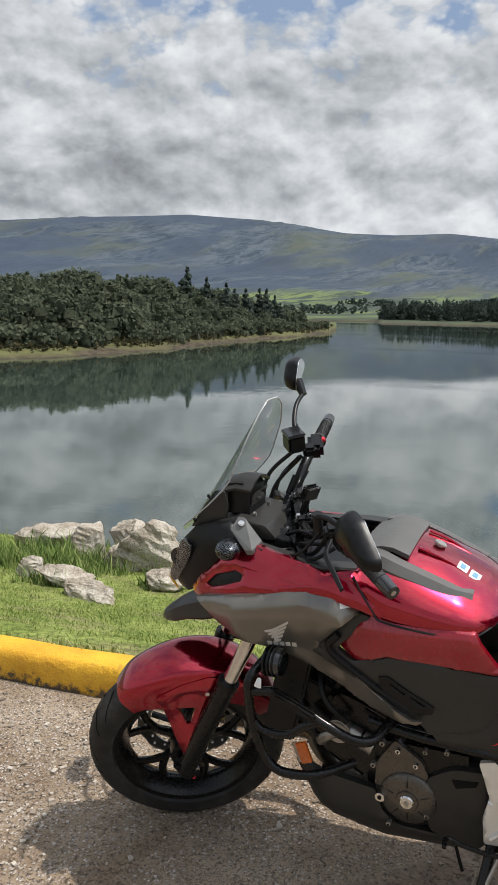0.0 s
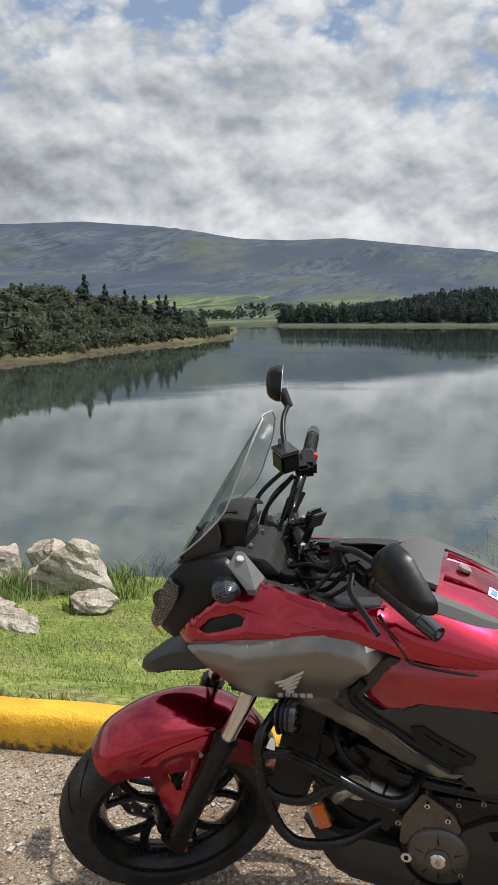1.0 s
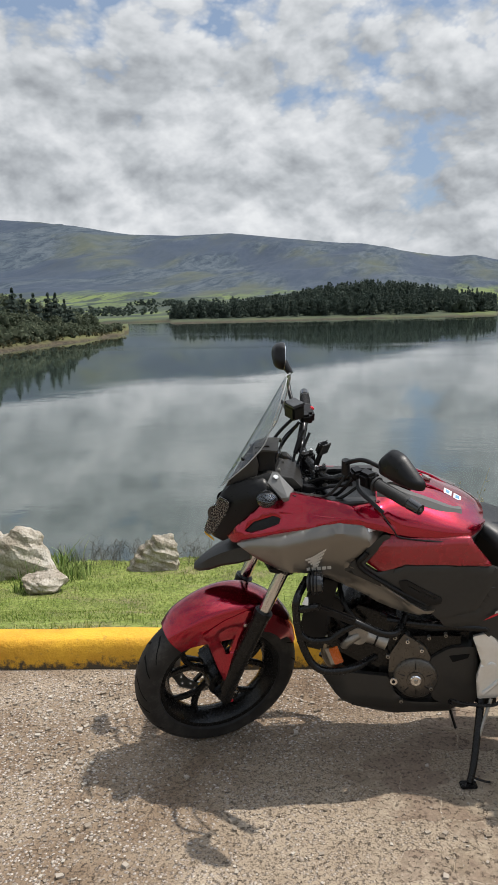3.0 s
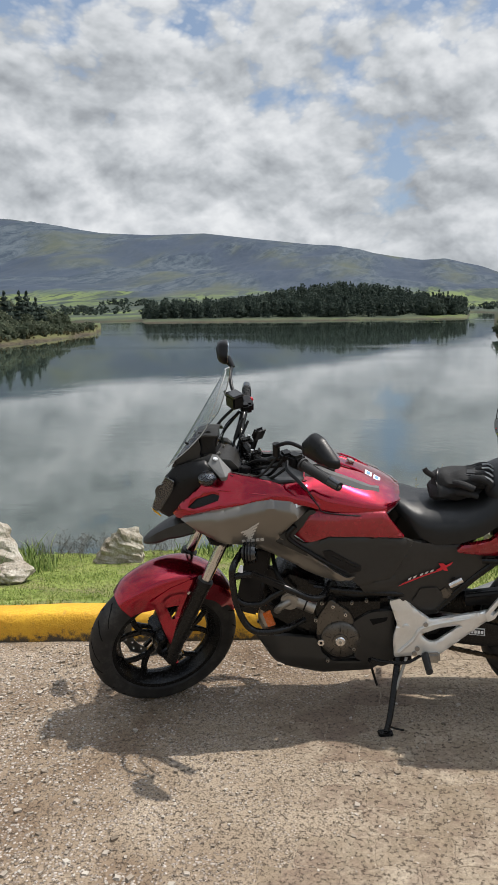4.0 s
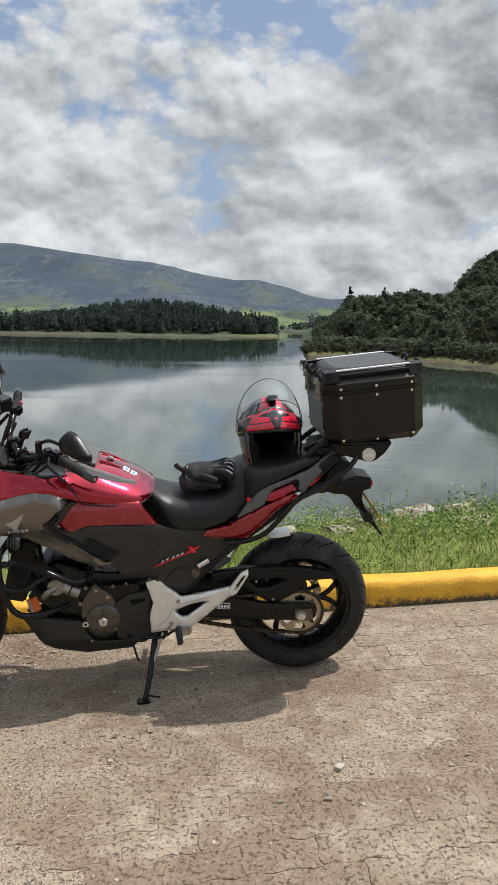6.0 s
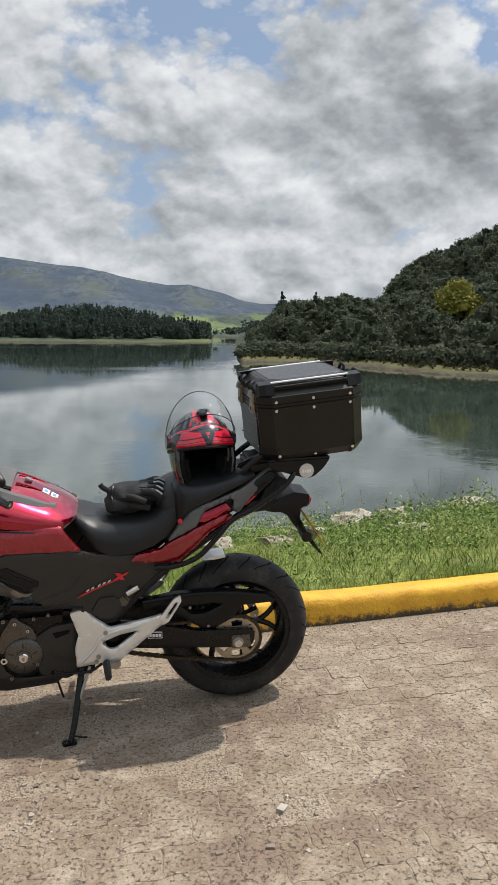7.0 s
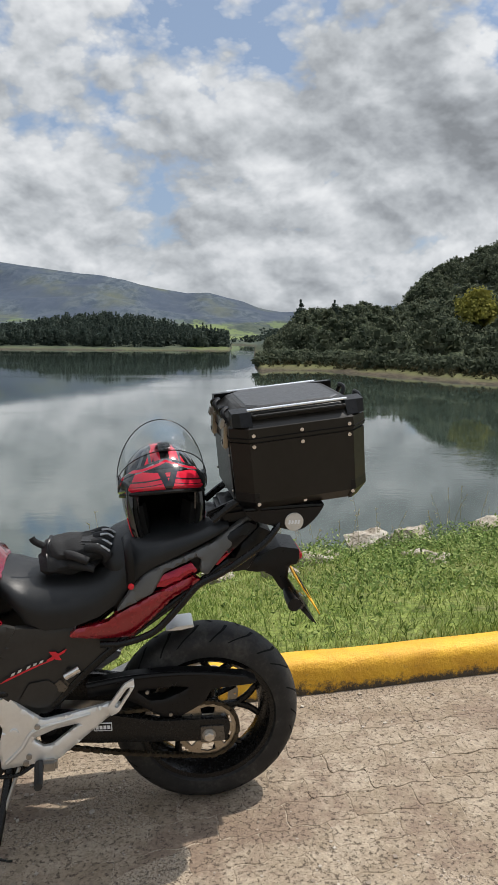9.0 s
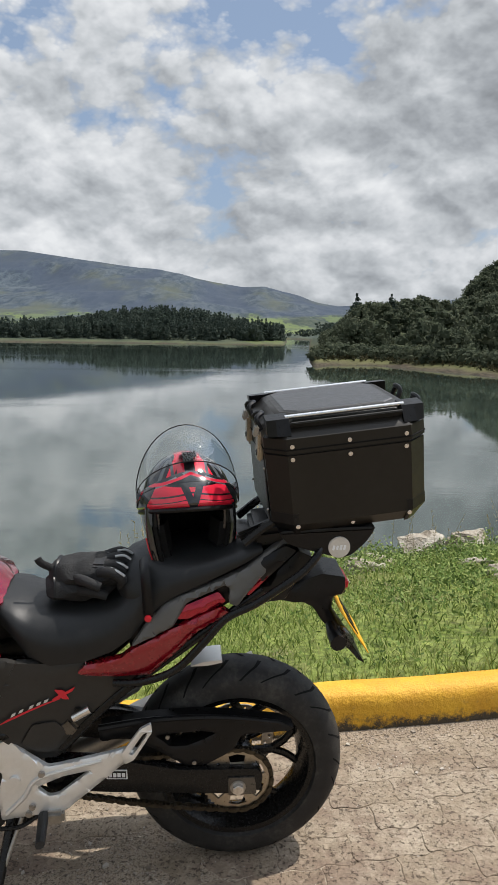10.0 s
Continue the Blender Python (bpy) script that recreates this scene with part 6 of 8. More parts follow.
def nose():
    """Headlamp cowl, beak, screen, instruments and indicators."""
    rings = []
    for x, z0, z1, hw in ((0.012, 0.850, 0.872, 0.085), (0.030, 0.838, 0.925, 0.105), (0.060, 0.826, 0.985, 0.125), (0.105, 0.850, 1.028, 0.150), (0.160, 0.900, 1.045, 0.170), (0.215, 0.955, 1.052, 0.178), (0.240, 1.000, 1.030, 0.172)):
        ring = []
        for i in range(9):
            f = i / 8
            ring.append((x - 0.035 * 0 + 0.0 * f, -hw * (0.80 + 0.20 * math.sin(math.pi * f)), z0 + (z1 - z0) * f))
        ring += [(p[0], -p[1], p[2]) for p in ring[::-1]]
        rings.append(ring)
    cowl = part("front_cowl", loft(rings), BLACK, bike, "black headlamp cowl", angle=50)
    for s in (-1, 1):
        w = lambda x, z: 0.128 + 0.5 * (x - 0.05)
        lamp = part("headlamp", sheet([(0.068, 0.992), (0.104, 0.980), (0.092, 0.945), (0.036, 0.862), (0.004, 0.842), (-0.004, 0.864), (0.030, 0.939)], lambda x, z: 0.108 + 0.75 * (x - 0.03), 0.02, (), 0.015, 0.004, s, 0.010), GLOSS, bike, "clear angular headlamp over a dark reflector")
        part("lamp_lens", sheet([(0.066, 0.995), (0.107, 0.982), (0.094, 0.943), (0.037, 0.859), (0.002, 0.839), (-0.007, 0.864), (0.028, 0.941)], lambda x, z: 0.116 + 0.75 * (x - 0.03), 0.012, (), 0.015, 0.006, s, 0.010), HEADGLASS, lamp)
        part("reflector_bowl", lathe([(0.004, 0.0), (0.022, -0.010), (0.030, -0.022), (0.028, -0.022), (0.004, -0.003)], (0.050, s * 0.118 if s > 0 else -0.098, 0.930), 20), GLOSS, lamp)
        # yellow reflection on the lamp's lower edge, painted as a thin strip
        part("lower_edge", sheet([(-0.004, 0.858), (0.004, 0.846), (0.026, 0.834), (0.034, 0.831), (0.022, 0.844)], lambda x, z: 0.112 + 0.75 * (x - 0.03), 0.01, (), 0.015, 0.003, s, 0.003), YELLOW, lamp)
        sig = part("front_indicator", lathe([(0.0, -0.085), (0.016, -0.080), (0.026, -0.064), (0.029, -0.040), (0.026, -0.012), (0.014, 0.0), (0.0, 0.0)], (0, 0, 0), 20, closed=False), GLOSS, bike, "smoked front indicator pod", pose(0.222, s * 0.170, 0.998, 0, 0, 14 if s < 0 else 166) @ Matrix.Diagonal((1.25, 1, 0.95, 1)))
        part("indicator_lens", lathe([(0.0, -0.088), (0.015, -0.083), (0.024, -0.070), (0.0285, -0.050), (0.0, -0.050)], (0, 0, 0), 20, closed=False), LENS, sig)
        top = [(0.236, 0.190, 1.050), (0.250, 0.158, 1.078), (0.266, 0.156, 1.076), (0.316, 0.168, 1.020), (0.300, 0.204, 1.002), (0.280, 0.208, 1.002)]
        part("screen_bracket", loft([[(x, s * y, z) for x, y, z in top], [(x + 0.004, s * (y - 0.006), z - 0.014) for x, y, z in top]]), PLATE_GREY, bike, "grey screen bracket with a bolt", angle=20)
        part("bracket_bolt", drum(0.0085, 0.008, pose(0.262, s * 0.174, 1.064, s * -35, 20, 0), 14), CHROME, bike, "bright bracket bolt")
        part("inner_fairing", sheet([(0.20, 1.04), (0.30, 1.010), (0.46, 0.995), (0.58, 0.992), (0.56, 0.970), (0.30, 0.985)], lambda x, z: side_w(x, 0.985) - 0.012, 0.05, (), 0.02, 0.005, s), DARK, bike, "grey inner fairing edge")
    beak_rings = []
    for x, z0, z1, hw in ((-0.062, 0.700, 0.722, 0.025), (-0.040, 0.702, 0.742, 0.055), (0.0, 0.712, 0.772, 0.080), (0.05, 0.735, 0.800, 0.110), (0.11, 0.752, 0.826, 0.145), (0.16, 0.772, 0.835, 0.170)):
        half = [(-hw, z0 + 0.010), (-hw * 0.9, z0), (-hw * 0.4, z0 + 0.012), (0, z0 + 0.014)]
        top = [(0, z1), (-hw * 0.5, z1 - 0.004), (-hw * 0.92, z1 - 0.018)]
        ring = [(x, y, z) for y, z in half] + [(x, -y, z) for y, z in half[-2::-1]] + [(x, -y, z) for y, z in top[::-1]] + [(x, y, z) for y, z in top[1:]]
        beak_rings.append(ring)
    part("beak", loft(beak_rings), DARK, bike, "dark grey plastic beak under the headlamp", angle=30)
    part("steering_head", block((0.10, 0.13, 0.22), pose(0.30, 0, 0.86, 0, 27, 0), 0.02), BLACK, bike, "black steering head and wiring")
    part("lower_clamp", block((0.10, 0.25, 0.035), pose(0.225, 0, 0.775, 0, 27, 0), 0.012), BLACK, bike, "lower fork clamp", STEER)
    part("bay_floor", block((0.34, 0.36, 0.02), pose(0.42, 0, 0.955, 0, 4, 0), 0.006), BLACK, bike, "black tray under the bars")
    # screen
    rows = []
    for i in range(15):
        f = i / 14
        zc = 0.990 + 0.375 * f
        xc = 0.040 + 0.255 * f ** 0.94
        hw = lin(f, (0, 0.150), (0.2, 0.178), (0.5, 0.172), (0.75, 0.150), (0.92, 0.105), (1.0, 0.050))
        sag = lin(f, (0, 0.045), (0.4, 0.075), (1, 0.030))
        lift = lin(f, (0, 0.045), (0.3, 0.030), (1, 0.0))
        rows.append([(xc + sag * (q / 6) ** 2 * (hw / 0.16), hw * q / 6, zc + lift * (q / 6) ** 2) for q in range(-6, 7)])
    bm = loft(rows, closed=False, caps=False)
    edge_loop = [tuple(r[0]) for r in rows] + [tuple(p) for p in rows[-1][1:-1]] + [tuple(r[-1]) for r in rows[::-1]]
    ws = part("windscreen", bm, SMOKE, bike, "clear lightly smoked windscreen", angle=60)
    ws.visible_shadow = True
    part("screen_edge", tube(edge_loop, 0.0021, 6, 1), SMOKE_EDGE, ws)
    for s in (-1, 1):
        part("screen_bolt", drum(0.007, 0.006, pose(0.150, s * 0.115, 1.115, 0, 55, 0), 12), BLACK, ws)
        part("screen_bolt", drum(0.007, 0.006, pose(0.105, s * 0.120, 1.045, 0, 55, 0), 12), BLACK, ws)
    part("screen_mount", sheet([(0.085, 1.020), (0.125, 1.080), (0.165, 1.130), (0.190, 1.130), (0.200, 1.090), (0.190, 1.040)], 0.105, 0.012, (), 0.02, 0.003, -1), DARK, bike, "black screen support plate")
    part("screen_mount", sheet([(0.085, 1.020), (0.125, 1.080), (0.165, 1.130), (0.190, 1.130), (0.200, 1.090), (0.190, 1.040)], 0.105, 0.012, (), 0.02, 0.003, 1), DARK, bike, "black screen support plate")
    dash = part("instrument_pod", loft([[(x, -h, z - d), (x, -h * 0.9, z + d), (x, h * 0.9, z + d), (x, h, z - d)] for x, z, h, d in ((0.165, 1.085, 0.055, 0.022), (0.190, 1.104, 0.074, 0.040), (0.232, 1.106, 0.078, 0.042), (0.250, 1.094, 0.070, 0.034))]), BLACK, bike, "black instrument pod behind the screen", angle=25)
    part("display", block((0.004, 0.115, 0.050), pose(0.253, 0, 1.094, 0, 20, 0), 0.001), GLOSS, dash)
    part("hood", loft([[(x, y, z + 0.026 * (1 - (y / 0.085) ** 2)) for y in (-0.085, -0.05, 0.0, 0.05, 0.085)] + [(x, y, z - 0.006 + 0.026 * (1 - (y / 0.085) ** 2)) for y in (0.085, 0.05, 0.0, -0.05, -0.085)] for x, z in ((0.180, 1.126), (0.215, 1.136), (0.262, 1.132))]), DARK, dash)
    for s in (-1, 1):
        part("dash_bolt", drum(0.007, 0.008, pose(0.262, s * 0.062, 1.062, 0, 70, 0), 12), STEEL, dash)
    arm = part("device_mount", tube([(0.372, 0.0, 1.045), (0.385, -0.006, 1.075), (0.396, -0.012, 1.100)], (0.010, 0.008), 10, 3), BLACK, bike, "black device mount with a small round-cornered clamp on the bars")
    part("device_clamp", block((0.022, 0.052, 0.050), pose(0.402, -0.014, 1.122, 0, 28, -30), 0.010, segments=3), BLACK, arm)
    part("clamp_face", block((0.006, 0.044, 0.042), pose(0.413, -0.020, 1.117, 0, 28, -30), 0.002), DARK, arm)
    part("ignition_cap", drum(0.023, 0.020, pose(0.330, -0.004, 1.012, 0, 24, 0), 24, 0.005), BLACK, bike, "black ignition switch cap")
    for x, y, z in ((0.310, 0.050, 1.026), (0.345, 0.052, 1.024), (0.352, -0.048, 1.022), (0.388, -0.046, 1.018)):
        part("clamp_bolt", drum(0.0105, 0.014, pose(x, y, z, 0, 24, 0), 6, 0.002), CHROME, bike, "bright clamp bolt")
    for pts in ([(0.330, 0.160, 1.150), (0.300, 0.130, 1.080), (0.285, 0.080, 1.010), (0.290, 0.030, 0.965)], [(0.350, 0.150, 1.140), (0.318, 0.110, 1.070), (0.300, 0.060, 1.010), (0.310, 0.010, 0.970)],
                [(0.505, -0.200, 1.040), (0.440, -0.180, 1.030), (0.390, -0.120, 1.005), (0.340, -0.060, 0.985)], [(0.520, -0.190, 1.030), (0.460, -0.200, 0.995), (0.390, -0.160, 0.985), (0.330, -0.100, 0.980)],
                [(0.480, -0.180, 1.050), (0.410, -0.130, 1.045), (0.350, -0.060, 1.010), (0.310, 0.0, 0.985)]):
        part("control_cable", tube(pts, 0.0050, 8, 6), BLACK, bike, "black control cable")
    part("boot_cover", tube([(0.318, 0.146, 1.125), (0.300, 0.122, 1.075)], (0.010, 0.008), 10, 2), BLACK, bike, "ribbed cable boot")
    part("dash_panel", sheet([(0.16, 1.045), (0.23, 1.065), (0.31, 1.045), (0.34, 1.01), (0.20, 1.00)], 0.125, 0.25, (), 0.03, 0.008), DARK, bike, "dark dash surround")
    part("power_socket", drum(0.022, 0.03, pose(0.36, -0.12, 1.005, 0, 10, 0), 20), BLACK, bike, "round black socket cap")


PLASTIC_GREY = surface("satin_grey_plastic", [(0.078, 0.076, 0.071), (0.100, 0.097, 0.091)], 7, (0.34, 0.46), bump=0.05, bump_scale=600)
HEADGLASS = clear_sheet("headlamp_cover", (0.90, 0.92, 0.93), 0.8)
SMOKE_EDGE = surface("screen_edge", [(0.30, 0.31, 0.31), (0.42, 0.43, 0.43)], 12, (0.2, 0.3), bump=0.0)
fairing()
tank()
seat()
tail()
engine()
footrest()
swingarm()
nose()


# ---------------------------------------------------------------- luggage and gear
def top_case():
    """Aluminium-look top case with chamfered corners, lid bars, latches and rivets."""
    root = tagged(new("top_case"), "black chamfered top case with chrome lid bars, on the rack", "top case")
    root.matrix_basis = STAND @ pose(1.820, 0.018, 1.078, 0, -5.0, 2.5)
    L, W = 0.207, 0.208

    def ring(z, l, w, c):
        return [(-l, -w + c, z), (-l + c, -w, z), (l - c, -w, z), (l, -w + c, z), (l, w - c, z), (l - c, w, z), (-l + c, w, z), (-l, w - c, z)]
    body = part("body", loft([ring(0.0, L - 0.035, W - 0.030, 0.035), ring(0.030, L - 0.004, W - 0.004, 0.048), ring(0.212, L, W, 0.050)]), CASE, root, "brown-black case body", angle=20)
    part("lid_seal", loft([ring(0.212, L - 0.004, W - 0.004, 0.05), ring(0.218, L - 0.004, W - 0.004, 0.05)]), BLACK, root)
    lid = part("lid", loft([ring(0.218, L + 0.002, W + 0.002, 0.050), ring(0.255, L + 0.001, W + 0.001, 0.050), ring(0.300, L - 0.040, W - 0.045, 0.040), ring(0.306, L - 0.052, W - 0.058, 0.036)]), CASE, root, "black lid with raised top", angle=20)
    part("top_panel", loft([ring(0.305, L - 0.062, W - 0.066, 0.03), ring(0.309, L - 0.066, W - 0.070, 0.03)]), LIDTOP, root, "scratched grey lid top", angle=20)
    part("lid_groove", loft([ring(0.226, L + 0.0035, W + 0.0035, 0.05), ring(0.229, L + 0.0035, W + 0.0035, 0.05)]), GROOVE, root)
    for s in (-1, 1):
        part("lid_bar", tube([(-L + 0.055, s * (W - 0.036), 0.303), (L - 0.055, s * (W - 0.036), 0.303)], 0.006, 10, 1, squash=1.0), CHROME, root, "chrome bar along the lid")
        part("bar_flank", block((2 * L - 0.13, 0.006, 0.035), pose(0, s * (W - 0.022), 0.281, s * -44, 0, 0), 0.002), DARK, root)
        for q in (-1, 1):
            part("bar_mount", loft([[(q * (L - 0.052 + a), s * (W - 0.072), 0.307), (q * (L - 0.052 + a), s * (W - 0.024), 0.302), (q * (L - 0.052 + a), s * (W + 0.004 - abs(a) * 0.6), 0.262), (q * (L - 0.052 + a), s * (W - 0.06), 0.262)] for a in (-0.012, 0.022, 0.045)]), BLACK, root, angle=15)
            part("corner_guard", loft([[(q * (L - 0.066), s * (W - 0.002), z), (q * (L - 0.052), s * (W - 0.002), z), (q * (L - 0.002), s * (W - 0.052), z), (q * (L - 0.002), s * (W - 0.066), z), (q * (L - 0.02), s * (W - 0.08), z)] if z > 0.02 else
                                       [(q * (L - 0.070), s * (W - 0.025), z), (q * (L - 0.060), s * (W - 0.026), z), (q * (L - 0.032), s * (W - 0.055), z), (q * (L - 0.032), s * (W - 0.065), z), (q * (L - 0.06), s * (W - 0.08), z)] for z in (-0.002, 0.032, 0.060)]), BLACK, root, angle=15)
            for z in (0.022, 0.198, 0.232):
                part("rivet", drum(0.0058, 0.006, across(q * (L - 0.062), s * (W + (0.004 if z > 0.2 else -0.001 if z > 0.1 else -0.001)), z + 0.004), 12, 0.002), CHROME, root)
        for z in (0.010, 0.196, 0.232):
            part("rivet", drum(0.0058, 0.006, across(0.0, s * (W + (0.003 if z > 0.1 else -0.018)), z + 0.005), 12, 0.002), CHROME, root)
        part("carry_loop", tube([(-L + 0.004, s * 0.075 - 0.028, 0.262), (-L - 0.006, s * 0.075 - 0.022, 0.292), (-L + 0.012, s * 0.075, 0.300), (-L - 0.006, s * 0.075 + 0.022, 0.292), (-L + 0.004, s * 0.075 + 0.028, 0.262)], 0.007, 8, 4), BLACK, root, "black tie-down loop")
        part("carry_loop", tube([(L - 0.004, s * 0.075 - 0.028, 0.262), (L + 0.010, s * 0.075 - 0.022, 0.292), (L + 0.004, s * 0.075, 0.302), (L + 0.010, s * 0.075 + 0.022, 0.292), (L - 0.004, s * 0.075 + 0.028, 0.262)], 0.007, 8, 4), BLACK, root)
        la = part("latch", block((0.014, 0.046, 0.075), pose(-L - 0.006, s * 0.105, 0.222, 0, 6, 0), 0.005), BRONZE, root, "bright metal latch")
        part("latch_hook", block((0.012, 0.030, 0.030), pose(-L - 0.012, s * 0.105, 0.262, 0, 20, 0), 0.004), STEEL, root)
        part("latch_lock", drum(0.009, 0.008, pose(-L - 0.014, s * 0.105, 0.205, 0, 90, 0), 14), GLOSS, root)
    part("front_panel", block((0.003, 0.27, 0.165), pose(-L - 0.0005, 0, 0.112), 0.001), LIDTOP, root, "grey front face")
    for y, z in ((-0.14, 0.06), (-0.14, 0.17), (0.14, 0.06), (0.14, 0.17), (0.0, 0.03)):
        part("rivet", drum(0.004, 0.006, pose(-L - 0.003, y, z, 0, 90, 0), 10, 0.001), STEEL, root)


def case_plate():
    pl = part("case_plate", slab([(1.630, 1.072), (1.660, 1.032), (1.735, 1.008), (1.795, 0.990), (1.825, 0.996), (1.865, 1.030), (1.895, 1.078), (1.80, 1.078)], -0.170, 0.17, 0.010, 0.02), BLACK, bike, "black top case mounting plate")
    part("disc_badge", drum(0.0285, 0.008, across(1.793, -0.172, 1.024), 32, 0.002), PALE, pl, "round silver badge")
    for k in range(4):
        part("badge_bar", block((0.006, 0.002, 0.013 if k != 1 else 0.011), pose(1.778 + 0.0095 * k, -0.1765, 1.024, 0, 12, 0), 0.0005), WHITE, pl)
    part("plate_stay", block((0.14, 0.02, 0.02), pose(1.60, -0.08, 1.055, 0, -24, 0), 0.006), BLACK, pl)


CASE = surface("case_black", [(0.010, 0.0085, 0.0065), (0.016, 0.014, 0.011)], 5, (0.30, 0.42), bump=0.06, bump_scale=500, spec=0.28)
LIDTOP = surface("lid_grey", [(0.030, 0.031, 0.033), (0.050, 0.051, 0.053)], 7, (0.30, 0.50), bump=0.10, bump_scale=400, stretch=(1, 6, 1))
top_case()
case_plate()


def helmet():
    """Open modular helmet: shell with graphics, raised clear visor, dark lining, chin strap."""
    root = tagged(new("helmet"), "red and black helmet, clear visor raised, on the pillion seat", "helmet")
    # its own y axis points out of the face opening
    root.matrix_basis = STAND @ pose(1.405, 0.03, 1.085, 4, 0, 186)
    A, B, C = 0.128, 0.155, 0.150

    def shell(k, hole=True, cut=None, lo=-0.158):
        bm = bmesh.new()
        rows = []
        for i in range(33):
            th = math.pi * i / 32
            row = []
            for j in range(48):
                ph = 6.28319 * j / 48
                x, y, z = A * k * math.sin(th) * math.cos(ph), B * k * math.sin(th) * math.sin(ph), C * k * math.cos(th)
                if z < 0:
                    full = math.sin(th) ** 0.22 / max(math.sin(th), 0.02)
                    x, y = x * full * (1 - 0.17 * (z / C) ** 2), y * full * (1 - 0.12 * (z / C) ** 2)
                    z *= 1.02
                row.append(bm.verts.new((x, y, max(z, lo))))
            rows.append(row)
        for a, b in zip(rows, rows[1:]):
            for j in range(48):
                q = (a[j], a[(j + 1) % 48], b[(j + 1) % 48], b[j])
                c = sum((v.co for v in q), Vector()) / 4
                if cut(c):
                    try:
                        bm.faces.new(q)
                    except ValueError:
                        pass
        bmesh.ops.remove_doubles(bm, verts=bm.verts, dist=0.0004)
        bmesh.ops.delete(bm, geom=[v for v in bm.verts if not v.link_faces], context="VERTS")
        bmesh.ops.recalc_face_normals(bm, faces=bm.faces)
        return bm
    face = lambda c: c.y > 0.03 and abs(c.x) < 0.094 and c.z < 0.060
    bm = shell(1.0, cut=lambda c: not face(c) and c.z > -0.150)
    bmesh.ops.solidify(bm, geom=list(bm.faces), thickness=0.006)
    part("shell", bm, SHELLP, root, "black shell with red and grey flashes", angle=40)
    bm = shell(0.955, cut=lambda c: not (c.y > 0.05 and abs(c.x) < 0.090 and c.z < 0.045) and c.z > -0.150)
    part("lining", bm, FELT, root, "black padded lining")
    # brow band: the raised chin piece across the forehead
    rings = []
    for j in range(25):
        a = radians(-88 + 176 * j / 24)
        q = math.cos(a)
        row = []
        for f, out in ((0, 0.006), (0.15, 0.014), (0.5, 0.016), (0.85, 0.013), (1, 0.006), (1, -0.003), (0, -0.003)):
            z = 0.022 - 0.030 * (1 - q) + 0.084 * f * (0.60 + 0.40 * q) + 0.010 * q
            k = 1 + out / 0.14
            s = math.sqrt(max(0.05, 1 - (z / C) ** 2))
            row.append((A * k * s * math.sin(a), B * k * s * math.cos(a), z))
        rings.append(row)
    part("chin_bar", loft(rings), BROWP, root, "red raised chin bar with black flashes", angle=35)
    part("chin_rim", tube([(A * 1.03 * math.sin(radians(a)), B * 1.03 * math.cos(radians(a)), 0.018 - 0.030 * (1 - math.cos(radians(a))) + 0.010 * math.cos(radians(a))) for a in range(-84, 85, 12)], 0.007, 8, 2), BLACK, root)
    rows = []
    for i in range(13):
        th = radians(38 + 50 * i / 12)
        row = []
        for j in range(21):
            ph = radians(-84 + 168 * j / 20)
            row.append((0.140 * math.sin(ph), 0.178 * math.cos(ph) * math.cos(th) + 0.004, 0.030 + 0.196 * math.cos(ph) * math.sin(th)))
        rows.append(row)
    part("visor", loft(rows, False, False), VISOR, root, "raised clear visor", angle=80)
    part("visor_rim", tube([rows[0][0]] + [p for p in rows[0][1:]], 0.0016, 6, 1), BLACK, root)
    part("visor_edge", tube(rows[-1], 0.0016, 6, 1), BLACK, root)
    for s in (-1, 1):
        part("visor_pivot", drum(0.030, 0.012, pose(s * (A + 0.006), 0.012, 0.030, 0, 90, 0), 28, 0.003), GLOSS, root)
        part("cheek_pad", block((0.040, 0.10, 0.14), pose(s * 0.078, 0.070, -0.080, 0, s * 9, s * -14), 0.016), FELT, root)
        part("jaw", tube([(s * 0.106, 0.080, 0.03), (s * 0.108, 0.092, -0.04), (s * 0.099, 0.098, -0.10), (s * 0.082, 0.098, -0.150)], (0.015, 0.012), 10, 4), SHELLP, root)
        part("cheek_flash", sheet_on_side(s), BRIGHT_RED, root)
        part("shell_edge", tube([(s * 0.092, 0.096, 0.040), (s * 0.096, 0.104, -0.03), (s * 0.088, 0.108, -0.09), (s * 0.072, 0.106, -0.148)], 0.006, 8, 4), BLACK, root)
    part("chin_strap", tube([(-0.07, 0.09, -0.10), (-0.02, 0.120, -0.138), (0.03, 0.118, -0.140), (0.07, 0.085, -0.10)], 0.010, 8, 5, squash=0.35), FELT, root, "black chin strap")
    part("strap_tab", block((0.018, 0.008, 0.026), pose(-0.030, 0.128, -0.142, 10, 0, 0), 0.004), BRIGHT_RED, root, "red strap release tab")
    part("top_vent", block((0.050, 0.070, 0.016), pose(0, 0.060, 0.146, 24, 0, 0), 0.007), GLOSS, root)
    part("intercom", block((0.022, 0.060, 0.036), pose(-0.128, -0.005, -0.082, 0, 0, -6), 0.007), BLACK, root, "small black intercom unit")


def sheet_on_side(s):
    return tube([(s * 0.116, 0.088, -0.060), (s * 0.108, 0.096, -0.105), (s * 0.092, 0.098, -0.148)], (0.009, 0.005), 8, 4, squash=0.6)


